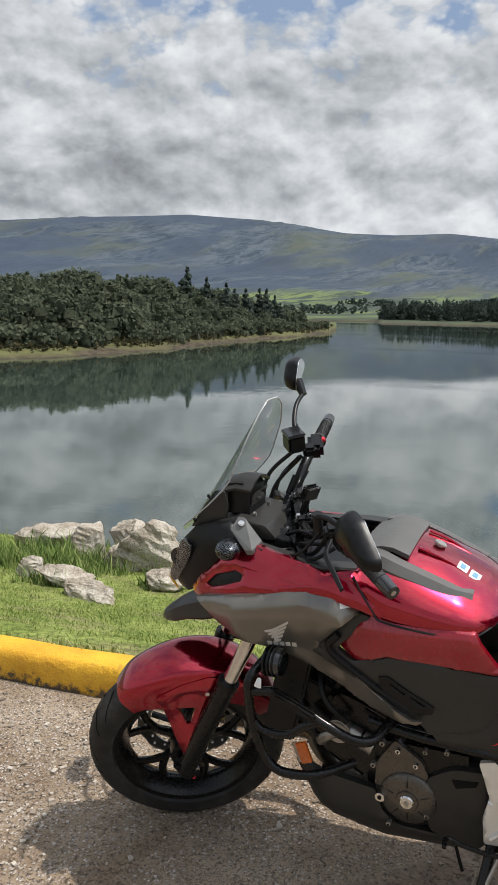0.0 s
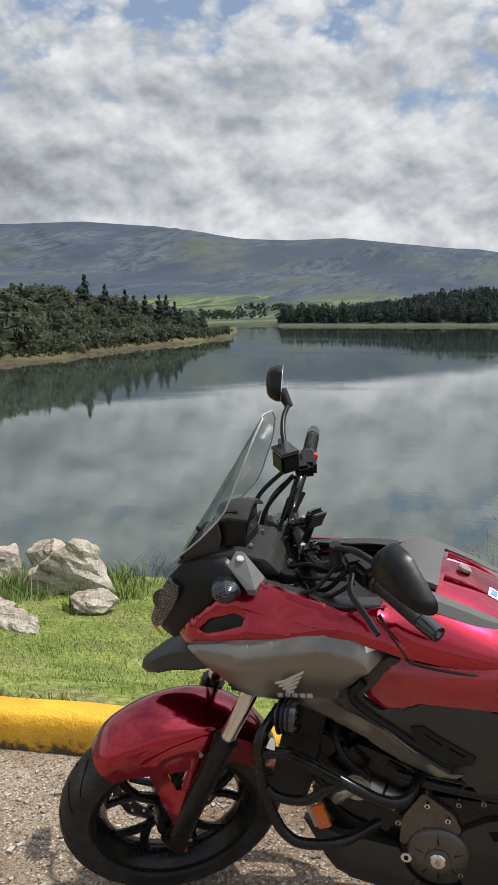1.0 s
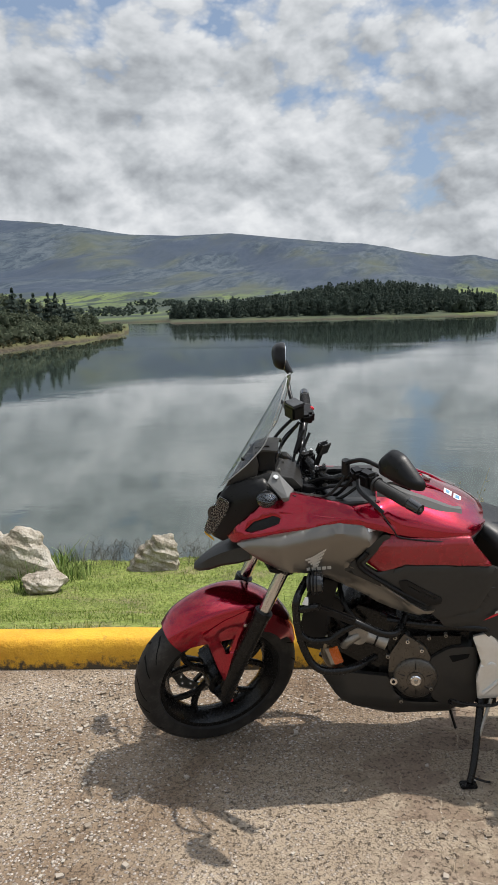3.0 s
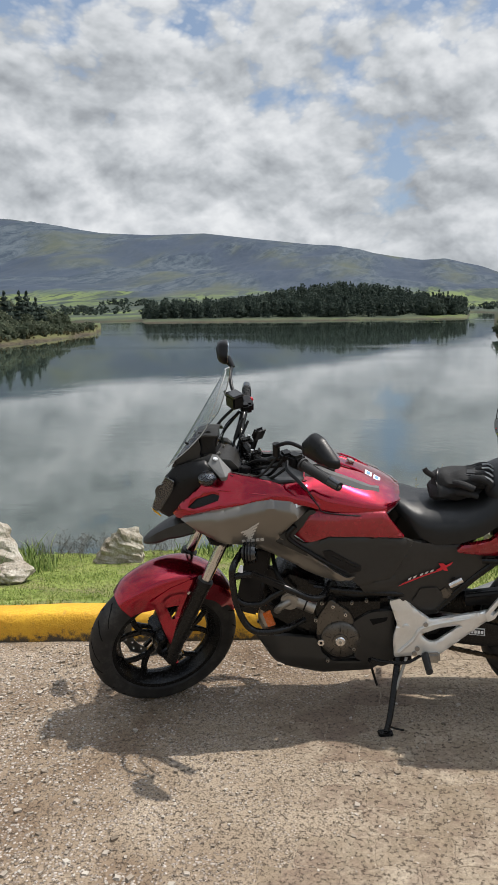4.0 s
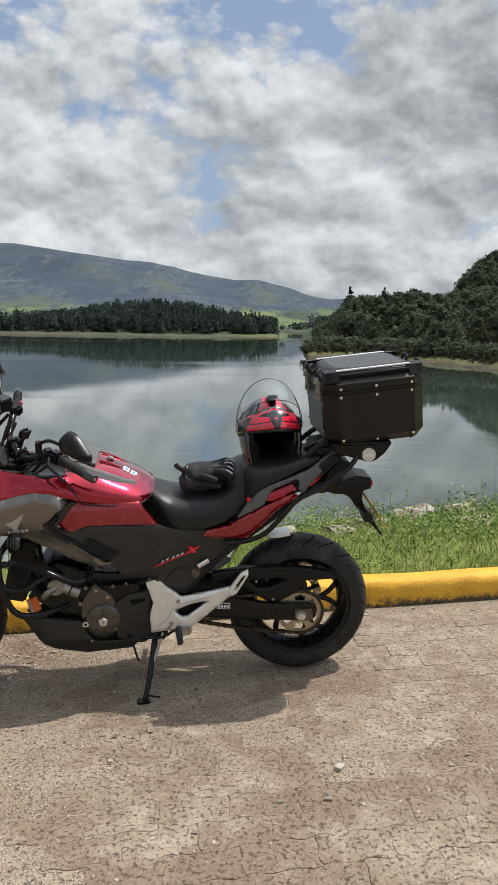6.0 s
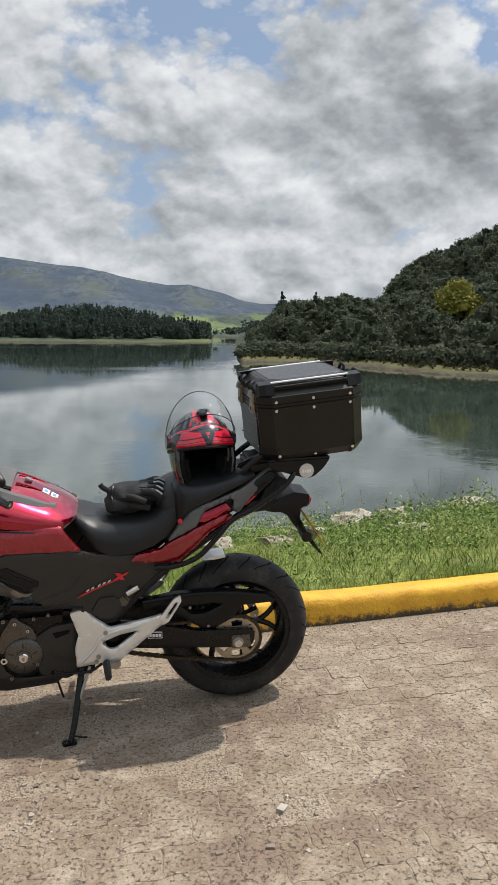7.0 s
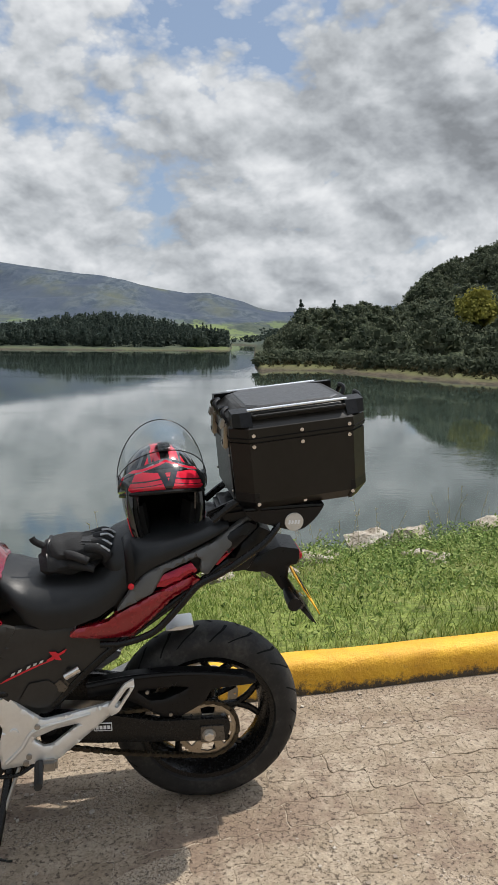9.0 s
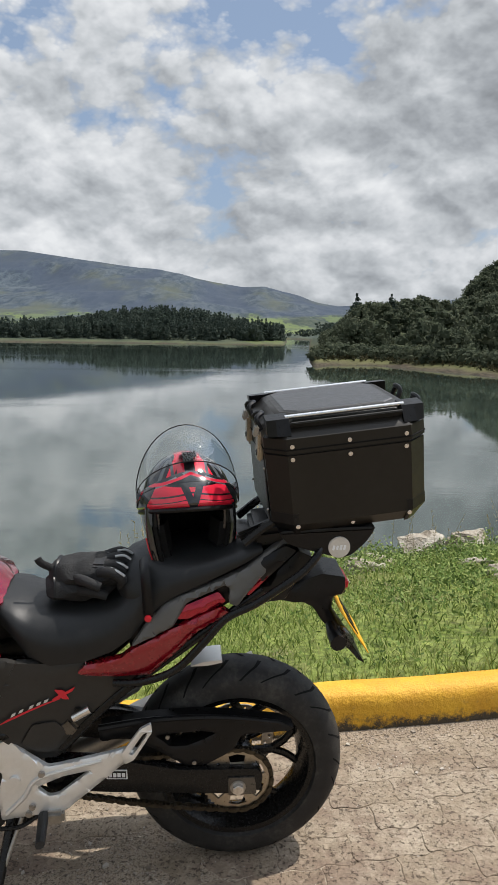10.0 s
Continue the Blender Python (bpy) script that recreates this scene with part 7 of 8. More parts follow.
def flashes(name, base, stripes, lowest=-1.0):
    """Helmet paint: hard-edged diagonal flashes."""
    m = bpy.data.materials.new(name)
    m.use_nodes = True
    n = Nodes(m.node_tree)
    at = n.add("ShaderNodeTexCoord").outputs["Object"]
    s = n.add("ShaderNodeSeparateXYZ", n_0=at)
    ax = n.math("ABSOLUTE", s.outputs[0])
    col = base
    for (kx, ky, kz, off, width, c) in stripes:
        v = n.math("ADD", n.math("ADD", n.math("MULTIPLY", ax, kx), n.math("MULTIPLY", s.outputs[1], ky)), n.math("MULTIPLY", s.outputs[2], kz))
        d = n.math("ABSOLUTE", n.math("SUBTRACT", v, off))
        hit = n.math("LESS_THAN", d, width)
        col = n.mix(hit, col, c)
    col = n.mix(n.math("LESS_THAN", s.outputs[2], lowest), col, base)
    bs = n.add("ShaderNodeBsdfPrincipled", i_Base_Color=col, i_Roughness=0.18)
    bs.inputs["Coat Weight"].default_value = 0.8
    n.t.links.new(bs.outputs[0], n.add("ShaderNodeOutputMaterial").inputs[0])
    return m


SHELLP = flashes("helmet_shell_paint", (0.012, 0.012, 0.013), [(1.0, -0.25, 0.35, 0.065, 0.010, (0.62, 0.02, 0.045)), (1.0, -0.25, 0.35, 0.092, 0.005, (0.09, 0.10, 0.11)), (1.0, 0.0, 0.0, 0.024, 0.010, (0.62, 0.02, 0.045)), (1.0, 0.0, 0.0, 0.046, 0.004, (0.09, 0.10, 0.11)), (0.6, 0.3, 1.0, -0.06, 0.012, (0.55, 0.015, 0.04))], 0.035)
BROWP = flashes("helmet_brow_paint", (0.62, 0.016, 0.042), [(0.0, 0.0, 1.0, 0.118, 0.036, (0.014, 0.014, 0.016)), (0.45, 0.0, 1.0, 0.118, 0.004, (0.16, 0.17, 0.19)), (0.20, 0.0, 1.0, 0.070, 0.0022, (0.03, 0.012, 0.014)), (0.20, 0.0, 1.0, 0.056, 0.0012, (0.05, 0.012, 0.014)), (1.0, 0.0, -0.40, -0.014, 0.010, (0.014, 0.014, 0.016)), (1.0, 0.0, 0.5, 0.140, 0.010, (0.013, 0.013, 0.014)), (0.35, 0.0, 1.0, 0.112, 0.003, (0.55, 0.014, 0.04))])
VISOR = clear_sheet("clear_visor", (0.86, 0.87, 0.86), 0.6)
FELT = surface("black_lining", [(0.006, 0.006, 0.006), (0.012, 0.012, 0.012)], 20, (0.85, 0.98), bump=0.3, bump_scale=250, spec=0.1)
helmet()


def gloves():
    """A pair of crumpled gloves lying one on the other."""
    rnd = random.Random(4)
    for layer, (yaw, dz, dx) in enumerate(((8, 0.0, 0.0), (-10, 0.032, 0.012))):
        root = tagged(new("glove"), "crumpled black textile riding glove with grey finger stripes", "glove", "gloves on the seat")
        root.matrix_basis = STAND @ pose(1.122 + dx, -0.045, 0.902 + dz, 12, -4, yaw)
        rings = []
        for i in range(15):
            f = i / 14
            x = -0.10 + 0.20 * f
            hw = lin(f, (0, 0.030), (0.08, 0.050), (0.3, 0.060), (0.55, 0.066), (0.8, 0.060), (1, 0.030))
            hz = lin(f, (0, 0.018), (0.1, 0.034), (0.4, 0.036), (0.7, 0.042), (1, 0.016))
            rings.append([(x, hw * math.cos(a) + 0.004 * math.sin(5 * a + 9 * f), hz * math.sin(a) + 0.012 * noise.noise(Vector((x * 26, a * 1.3, layer)))) for a in [6.28319 * k / 20 for k in range(20)]])
        part("cuff_and_palm", loft(rings), TEXTILE, root)
        for k in range(4):
            y = -0.042 + 0.026 * k
            b = rnd.uniform(-0.01, 0.01)
            part("finger", tube([(0.045, y, 0.020), (0.085, y * 1.1 + b, 0.026), (0.108, y * 1.15 + b, 0.004), (0.098, y * 1.1, -0.024)], (0.0150, 0.0125), 10, 5), TEXTILE, root)
            if layer:
                part("finger_stripe", tube([(0.080, y * 1.05 - 0.004, 0.0365), (0.102, y * 1.12 + b - 0.004, 0.0315), (0.118, y * 1.15 + b - 0.004, 0.018)], 0.0035, 6, 4), PALESTRIPE, root)
        part("thumb", tube([(-0.02, -0.045, 0.008), (0.02, -0.075, 0.014), (0.055, -0.082, 0.0)], (0.014, 0.012), 10, 5), TEXTILE, root)
        part("wrist_strap", tube([(-0.072, -0.048, -0.004), (-0.070, -0.020, 0.029), (-0.070, 0.02, 0.029), (-0.072, 0.048, 0.0)], 0.011, 8, 4, squash=0.3), BLACK, root)
        if layer:
            part("pull_tab", tube([(-0.088, -0.02, 0.022), (-0.112, -0.03, 0.048), (-0.118, -0.03, 0.062)], 0.010, 8, 3, squash=0.35), TEXTILE, root)
            part("knuckle_guard", block((0.045, 0.075, 0.012), pose(0.042, 0, 0.032, 0, 6, 0), 0.008), GREYTEX, root)


TEXTILE = surface("glove_textile", [(0.006, 0.006, 0.006), (0.014, 0.014, 0.015)], 30, (0.7, 0.9), bump=0.5, bump_scale=180)
GREYTEX = surface("glove_grey", [(0.016, 0.016, 0.017), (0.036, 0.036, 0.038)], 40, (0.5, 0.7), bump=0.4, bump_scale=200)
PALESTRIPE = surface("reflective_stripe", [(0.35, 0.36, 0.37), (0.5, 0.51, 0.52)], 40, (0.4, 0.6), bump=0.1, bump_scale=200)
gloves()


# ---------------------------------------------------------------- trees and woods
LUMP_V = np.array([(x, y, z) for x in (-1, 1) for y in (-1, 1) for z in (-1, 1)]) / math.sqrt(3)
LUMP_F = np.array([(0, 1, 3, 2), (4, 6, 7, 5), (0, 4, 5, 1), (2, 3, 7, 6), (0, 2, 6, 4), (1, 5, 7, 3)])


def clumps_mesh(rng, centres, radii, per, size, rough=0.42):
    """Uneven leafy lumps with loose sprays of leaf round them: corners and four-sided faces."""
    vs, fs, at = [], [], 0
    for c, r in zip(centres, radii):
        k = 0.84 + rough * rng.uniform(-1, 1, (8, 1))
        vs.append(np.asarray(c) + LUMP_V * np.asarray(r) * k)
        fs.append(LUMP_F + at)
        at += 8
        if per:
            d = rng.normal(size=(per, 3))
            d[:, 2] = np.abs(d[:, 2]) * 0.9 - 0.15
            d /= np.linalg.norm(d, axis=1)[:, None]
            p = np.asarray(c) + d * np.asarray(r) * rng.uniform(0.80, 1.22, (per, 1))
            n = d + rng.normal(size=(per, 3)) * 0.42
            n /= np.linalg.norm(n, axis=1)[:, None]
            u = np.cross(n, rng.normal(size=(per, 3)))
            u /= np.linalg.norm(u, axis=1)[:, None] + 1e-9
            v = np.cross(n, u)
            s = size * rng.uniform(0.5, 1.4, (per, 1))
            vs.append(np.stack([p - u * s - v * s * 0.7, p + u * s - v * s * 0.5, p + u * s * 0.7 + v * s, p - u * s * 0.8 + v * s * 0.8], 1).reshape(-1, 3))
            fs.append(np.arange(per * 4).reshape(-1, 4) + at)
            at += per * 4
    return np.concatenate(vs), np.concatenate(fs)


def crown_broad(rng, h, w, per=9, size=0.42, k=13):
    """Broad-leaved crown: many clumps in an uneven dome."""
    c, r = [], []
    for i in range(k):
        a = i * 2.4 + rng.uniform(-0.5, 0.5)
        f = (i + 0.5) / k
        rad = w * 0.68 * math.sin(math.pi * min(0.97, 0.22 + 0.78 * f)) * rng.uniform(0.55, 1.1)
        c.append((rad * math.cos(a), rad * math.sin(a), h * (0.14 + 0.78 * f)))
        r.append(np.array((w, w, w * 0.80)) * rng.uniform(0.26, 0.46))
    return clumps_mesh(rng, c, r, per, size)


def crown_pine(rng, h, w, per=7, size=0.40):
    """Conifer crown: drooping tiers that narrow to a tip."""
    c, r = [], []
    tiers = 7
    for i in range(tiers):
        f = i / (tiers - 1)
        rad = w * (1 - f) ** 0.8 + 0.02
        for k in range(2 if f < 0.7 else 1):
            a = rng.uniform(0, 6.28)
            c.append((rad * 0.32 * math.cos(a), rad * 0.32 * math.sin(a), h * (0.10 + 0.86 * f)))
            r.append(np.array((rad * rng.uniform(0.65, 0.95), rad * rng.uniform(0.65, 0.95), h * rng.uniform(0.07, 0.10))))
    return clumps_mesh(rng, c, r, per, size, 0.42)


def woods(name, label, places, kinds, material):
    """One mass of trees; each place is (x, y, z, height, which kind)."""
    out, faces, at = [], [], 0
    for i, (x, y, z, h, k) in enumerate(places):
        v, f = kinds[k][i % len(kinds[k])]
        a = (i * 2.399) % 6.283
        ca, sa = math.cos(a), math.sin(a)
        v = v * h
        out.append(np.stack([v[:, 0] * ca - v[:, 1] * sa + x, v[:, 0] * sa + v[:, 1] * ca + y, v[:, 2] + z], 1))
        faces.append(f + at)
        at += len(v)
    ob = raw(name, np.concatenate(out), np.concatenate(faces), material, False)
    return tagged(ob, label, "woods", kind="stuff")


rng = np.random.RandomState(7)
BROAD = [crown_broad(rng, 1.0, 0.60, 32, 0.033, 9) for _ in range(6)]
BUSH = [crown_broad(rng, 1.0, 1.0, 18, 0.075, 5) for _ in range(4)]
FAR = [crown_broad(rng, 1.0, 0.62, 5, 0.10, 4) for _ in range(4)]
CONE = [crown_pine(rng, 1.0, 0.27, 6, 0.050) for _ in range(5)]


def scatter(rng, az0, az1, n, r_of, test, heights, conifer=0.2):
    """Places for trees by bearing and distance from the viewpoint."""
    az = rng.uniform(az0, az1, n)
    u = rng.uniform(0, 1, n)
    r = np.array([r_of(a, b)[0] for a, b in zip(az, u)])
    x, y = CENTRE[0] + r * np.sin(np.radians(az)), CENTRE[1] + r * np.cos(np.radians(az))
    z = land(x, y)
    got = []
    for k in range(n):
        if z[k] < LAKE + 1.1 or not test(az[k], r[k], z[k]):
            continue
        h = heights(az[k], u[k]) * rng.uniform(0.75, 1.15)
        got.append((x[k], y[k], z[k] - 0.12 * h, h, 2 if rng.uniform() < conifer else 0))
    return got


yes = lambda az, r, z: True
spit = scatter(rng, -58, -23.2, 640, lambda az, u: (float(spit_shore(az)) + 9 + 58 * u ** 1.1, u), yes, lambda az, q: (6.2 + 1.4 * q) * float(np.interp(az, [-60, -38, -31, -27, -23], [0.9, 1.0, 0.86, 0.72, 0.45])), 0.25)
fringe = [(x, y, z, h * 0.48, 1) for x, y, z, h, k in scatter(rng, -58, -21.6, 380, lambda az, u: (float(spit_shore(az)) + 5.5 + 6 * u, u), yes, lambda az, q: 6.0 if az < -25 else 4.0, 0)]
woods("spit_woodland", "dense dark green mixed woodland along the lake spit", spit + fringe, {0: BROAD, 1: BUSH, 2: CONE}, WOODS)
hill = scatter(rng, 8.0, 40, 1050, lambda az, u: (float(hill_shore(az)) + 8 + 215 * u ** 0.8, u), yes, lambda az, q: (6.2 if q < 0.5 else 7.2) * float(np.interp(az, [8, 10.5], [0.45, 1.0])), 0.12)
hfringe = [(x, y, z, h * 0.45, 1) for x, y, z, h, k in scatter(rng, 7.6, 48, 520, lambda az, u: (float(hill_shore(az)) + 5.5 + 8 * u, u), yes, lambda az, q: 6.0, 0)]
woods("hillside_woodland", "dense mixed woodland covering the steep hill", hill + hfringe, {0: BROAD, 1: BUSH, 2: CONE}, WOODS)
isle = scatter(rng, -17.6, 5.6, 1250, lambda az, u: (326 + 75 * u, u), lambda az, r, z: z > LAKE + 0.9, lambda az, q: 7.4, 0.9)
woods("island_pinewood", "dark pine plantation on the low island", isle, {0: BROAD, 1: BUSH, 2: CONE}, PINES)


def shore_places(g, az0, az1, n, shore):
    """Low scrub between the waterline and the trees."""
    az = g.uniform(az0, az1, n)
    r = shore(az) + 1.5 + 6.5 * g.uniform(0, 1, n) ** 0.7
    x, y = CENTRE[0] + r * np.sin(np.radians(az)), CENTRE[1] + r * np.cos(np.radians(az))
    z = land(x, y)
    h = g.uniform(0.25, 1.1, n)
    return [(x[k], y[k], z[k] - 0.1 * h[k], h[k], 0) for k in range(n) if z[k] > LAKE + 0.15]


woods("shore_scrub", "low brownish scrub and reeds along the wooded shores", shore_places(rng, -56, -21.2, 700, spit_shore) + shore_places(rng, 7.4, 40, 600, hill_shore), {0: FAR}, SCRUB)
valley = scatter(rng, -30, 9, 1500, lambda az, u: (480 + 420 * u, u), lambda az, r, z: wave(r * 1.0, az * 30.0, 0.012, 12) > 0.05, lambda az, q: 4.5 + 3.0 * q, 0.0)
woods("valley_trees", "scattered hedges and trees across the valley", valley, {0: FAR, 1: FAR, 2: CONE}, PINES)


def tree(kind, az, r, h, material, label, category="tree"):
    """A single tree with trunk, limbs and crown."""
    g = np.random.RandomState(int(az * 37) % 997)
    h *= 0.86 if kind == "pine" else 1.0
    x, y = CENTRE[0] + r * math.sin(radians(az)), CENTRE[1] + r * math.cos(radians(az))
    z = float(land(np.array([x]), np.array([y]))[0])
    root = tagged(new("pine_tree" if kind == "pine" else "tree"), label, category, "single trees on the skyline")
    root.location = (x, y, z)
    bms = [tube([(0, 0, -0.3), (0.05, 0.03, h * 0.4), (0.0, 0.0, h * 0.9)], (0.02 * h, 0.006 * h), 7, 3)]
    for i in range(5):
        a, zz = g.uniform(0, 6.28), h * (0.3 + 0.1 * i)
        bms.append(tube([(0, 0, zz), (0.16 * h * math.cos(a), 0.16 * h * math.sin(a), zz + 0.08 * h)], (0.008 * h, 0.003 * h), 5, 1))
    part("trunk", join(*bms), BARK, root)
    v, f = crown_pine(g, 1.0, 0.33, 34, 0.036) if kind == "pine" else crown_broad(g, 1.0, 0.80, 60, 0.030, 30)
    v = v * h
    v[:, 2] += 0.08 * h if kind == "pine" else 0.10 * h
    cr = raw("crown", v, f, material, False)
    cr.parent = root


for az, extra, h in ((-31.7, 34, 9.6), (-30.3, 30, 8.8), (-28.9, 26, 8.6), (-28.3, 24, 7.8), (-27.5, 24, 8.0), (-26.5, 22, 8.6), (-26.0, 20, 8.8), (-25.4, 18, 7.4), (-25.0, 16, 6.0)):
    tree("pine", az, float(spit_shore(az)) + extra, h, PINES, "tall dark conifer standing above the spit woodland")
for az, extra, h in ((10.45, 70, 9.0), (12.9, 66, 6.6), (15.1, 66, 6.0)):
    tree("pine", az, float(hill_shore(az)) + extra, h, PINES, "slim dark conifer on the crest of the hill")
for az, h in ((-3.2, 10), (3.3, 10.5), (3.6, 9.5), (3.9, 10), (4.4, 8.5)):
    tree("pine", az, 352, h, PINES, "dark pine rising above the island plantation")
tree("broad", 22.9, float(hill_shore(22.9)) + 46, 7.4, YELLOWISH, "broad yellow-green flowering tree on the hillside")

# ---------------------------------------------------------------- boulders


def boulder(x, y, size, seed, label="pale weathered limestone boulder lying on the grass", sink=0.25, turn=0.0, peak=0.0):
    """An angular stone: a hull of random points, split and roughened."""
    g = random.Random(seed)
    bm = bmesh.new()
    for _ in range(15):
        v = Vector((g.gauss(0, 1), g.gauss(0, 1), g.gauss(0, 1))).normalized()
        v = Vector([math.copysign(abs(c) ** 0.75, c) for c in v])
        k = 1 - peak * (v.z * 0.5 + 0.5)
        bm.verts.new((v.x * k * size[0] / 2 + 0.25 * peak * v.z * size[0] / 2, v.y * k * size[1] / 2, v.z * size[2] / 2))
    res = bmesh.ops.convex_hull(bm, input=bm.verts)
    bmesh.ops.delete(bm, geom=[e for e in res["geom_interior"] if isinstance(e, bmesh.types.BMVert)], context="VERTS")
    bmesh.ops.triangulate(bm, faces=bm.faces)
    for _ in range(3):
        bmesh.ops.subdivide_edges(bm, edges=bm.edges, cuts=1, use_grid_fill=True)
        bmesh.ops.smooth_vert(bm, verts=bm.verts, factor=0.03, use_axis_x=True, use_axis_y=True, use_axis_z=True)
        bmesh.ops.triangulate(bm, faces=bm.faces)
    bm.normal_update()
    k = max(size)
    for v in bm.verts:
        p = v.co * (5.0 / k) + Vector((seed, 0, 0))
        strata = math.sin((v.co.z + 0.35 * v.co.x) * 55 / k + 2 * noise.noise(p))
        v.co += v.normal * k * (0.030 * noise.noise(p) + 0.028 * abs(noise.noise(p * 2.7)) + 0.012 * noise.noise(p * 7) + 0.012 * strata)
    z = float(bank(np.array([x]), np.array([y]))[0]) + size[2] * (0.5 - sink)
    ob = obj("boulder", bm, STONE, None, True, SLOPE @ pose(x, y, z, g.uniform(-8, 8), g.uniform(-8, 8), turn))
    ob.data.set_sharp_from_angle(angle=radians(28))
    return tagged(ob, label, "rock", "boulders on the bank")


boulder(-3.95, 5.25, (1.45, 0.80, 0.80), 5, "large pale cracked limestone boulder on the grass", 0.22, 14, 0.62)
boulder(-4.75, 6.05, (0.75, 0.6, 0.75), 8, "tilted pale boulder with brown lichen at the bank edge", 0.3, -25)
boulder(-3.18, 4.50, (0.50, 0.32, 0.30), 11, "small dark grey stone beside the large boulder", 0.2, 10)
boulder(-5.05, 5.55, (0.48, 0.40, 0.62), 14, "upright pale boulder among tall grass", 0.25, 35)
boulder(-5.90, 5.75, (1.05, 0.55, 0.42), 17, "long sloping pale boulder at the bank edge", 0.2, 18)
boulder(-4.15, 3.95, (0.80, 0.42, 0.24), 20, "flat brownish stone slab set in the lawn", 0.3, 8)
boulder(-3.50, 3.62, (0.72, 0.34, 0.22), 23, "flat pinkish stone slab set in the lawn", 0.2, -12)
boulder(-4.75, 4.15, (0.35, 0.25, 0.28), 26, "small weathered stone set in the lawn", 0.2, 40)
boulder(-2.40, 5.90, (0.98, 0.5, 0.66), 29, "pointed pale boulder at the edge of the lawn", 0.26, -8, 0.7)
boulder(4.45, 8.75, (0.75, 0.5, 0.42), 32, "rounded pale boulder above the water", 0.1, 12)
boulder(5.30, 8.85, (0.85, 0.5, 0.40), 35, "pale boulder half hidden by weeds", 0.15, -8)
boulder(6.4, 8.6, (0.8, 0.5, 0.45), 36, "pale boulder half hidden by weeds", 0.15, 20)
for i, (x, y, s) in enumerate(((2.35, 3.6, 0.26), (2.75, 4.2, 0.30), (3.6, 3.4, 0.24), (1.9, 4.4, 0.34), (3.1, 5.6, 0.4), (3.9, 4.6, 0.3))):
    boulder(x, y, (s * 1.4, s, s * 0.75), 40 + i, "small pale stone showing through the weeds", 0.42, 30 * i)

# ---------------------------------------------------------------- grass, weeds and stalks


def to_level(p):
    m = np.array(SLOPE.to_3x3())
    return p @ m.T


def blades(name, label, n, xs, ds, height, width, lean, seed, material, keep=None, power=1.0):
    """Single curved grass blades, two triangles' worth each, rooted on the bank."""
    g = np.random.RandomState(seed)
    x = g.uniform(xs[0], xs[1], n)
    d = ds[0] + (ds[1] - ds[0]) * g.uniform(0, 1, n) ** power
    y = 0.60 + 0.105 * x + d
    ok = np.ones(n, bool) if keep is None else keep(x, d, g)
    x, y, d = x[ok], y[ok], d[ok]
    n = len(x)
    z = bank(x, y) - 0.004
    clump = 0.6 + 0.55 * (wave(x, y, 2.3, seed) * 0.5 + 0.5) + 0.25 * wave(x, y, 6.0, seed + 1)
    h = height * np.clip(g.lognormal(0, 0.35, n), 0.4, 2.2) * np.clip(clump, 0.3, 1.6)
    a = g.uniform(0, 6.283, n)
    b = g.uniform(0, 6.283, n)
    w = width * g.uniform(0.6, 1.4, n) * (1 + 0.12 * d)
    side = np.stack([np.cos(a), np.sin(a), 0 * a], 1) * w[:, None]
    bend = np.stack([np.cos(b), np.sin(b), 0 * b], 1) * (h * lean * g.uniform(0.2, 1.3, n))[:, None]
    base = np.stack([x, y, z], 1)
    up = np.array((0, 0, 1.0)) * h[:, None]
    p0, p1 = base - side, base + side
    p2, p3 = base + up * 0.62 + bend * 0.4 + side * 0.7, base + up * 0.62 + bend * 0.4 - side * 0.7
    q2, q3 = base + up + bend + side * 0.12, base + up + bend - side * 0.12
    v = np.stack([p0, p1, p2, p3, q2, q3], 1).reshape(-1, 3)
    i = np.arange(n) * 6
    f = np.concatenate([np.stack([i, i + 1, i + 2, i + 3], 1), np.stack([i + 3, i + 2, i + 4, i + 5], 1)])
    ob = raw(name, to_level(v), f, material)
    return tagged(ob, label, "grass", kind="stuff")


def weed_leaves(name, label, n, xs, ds, height, size, seed, material, keep):
    """Broad little leaves on leafy weeds, in clumps."""
    g = np.random.RandomState(seed)
    x = g.uniform(xs[0], xs[1], n)
    d = g.uniform(ds[0], ds[1], n)
    y = 0.60 + 0.105 * x + d
    ok = keep(x, d, g)
    x, y, d = x[ok], y[ok], d[ok]
    n = len(x)
    top = height * (1 - 0.075 * d) * np.clip(0.40 + 0.95 * wave(x, y, 1.9, seed) + 0.4 * wave(x, y, 5.0, seed + 3), 0.08, 1.5)
    p = np.stack([x, y, bank(x, y) + top * g.uniform(0.1, 1.0, n) ** 0.7], 1)
    nrm = g.normal(size=(n, 3)) * 0.7 + np.array((0, -0.2, 0.8))
    nrm /= np.linalg.norm(nrm, axis=1)[:, None]
    u = np.cross(nrm, g.normal(size=(n, 3)))
    u /= np.linalg.norm(u, axis=1)[:, None] + 1e-9
    v = np.cross(nrm, u)
    s = (size * g.uniform(0.5, 1.4, n) * (1 + 0.06 * d))[:, None]
    q = np.stack([p - u * s, p - v * s * 0.42, p + u * s, p + v * s * 0.42], 1).reshape(-1, 3)
    ob = raw(name, to_level(q), np.arange(len(q)).reshape(-1, 4), material)
    return tagged(ob, label, "weeds", kind="stuff")


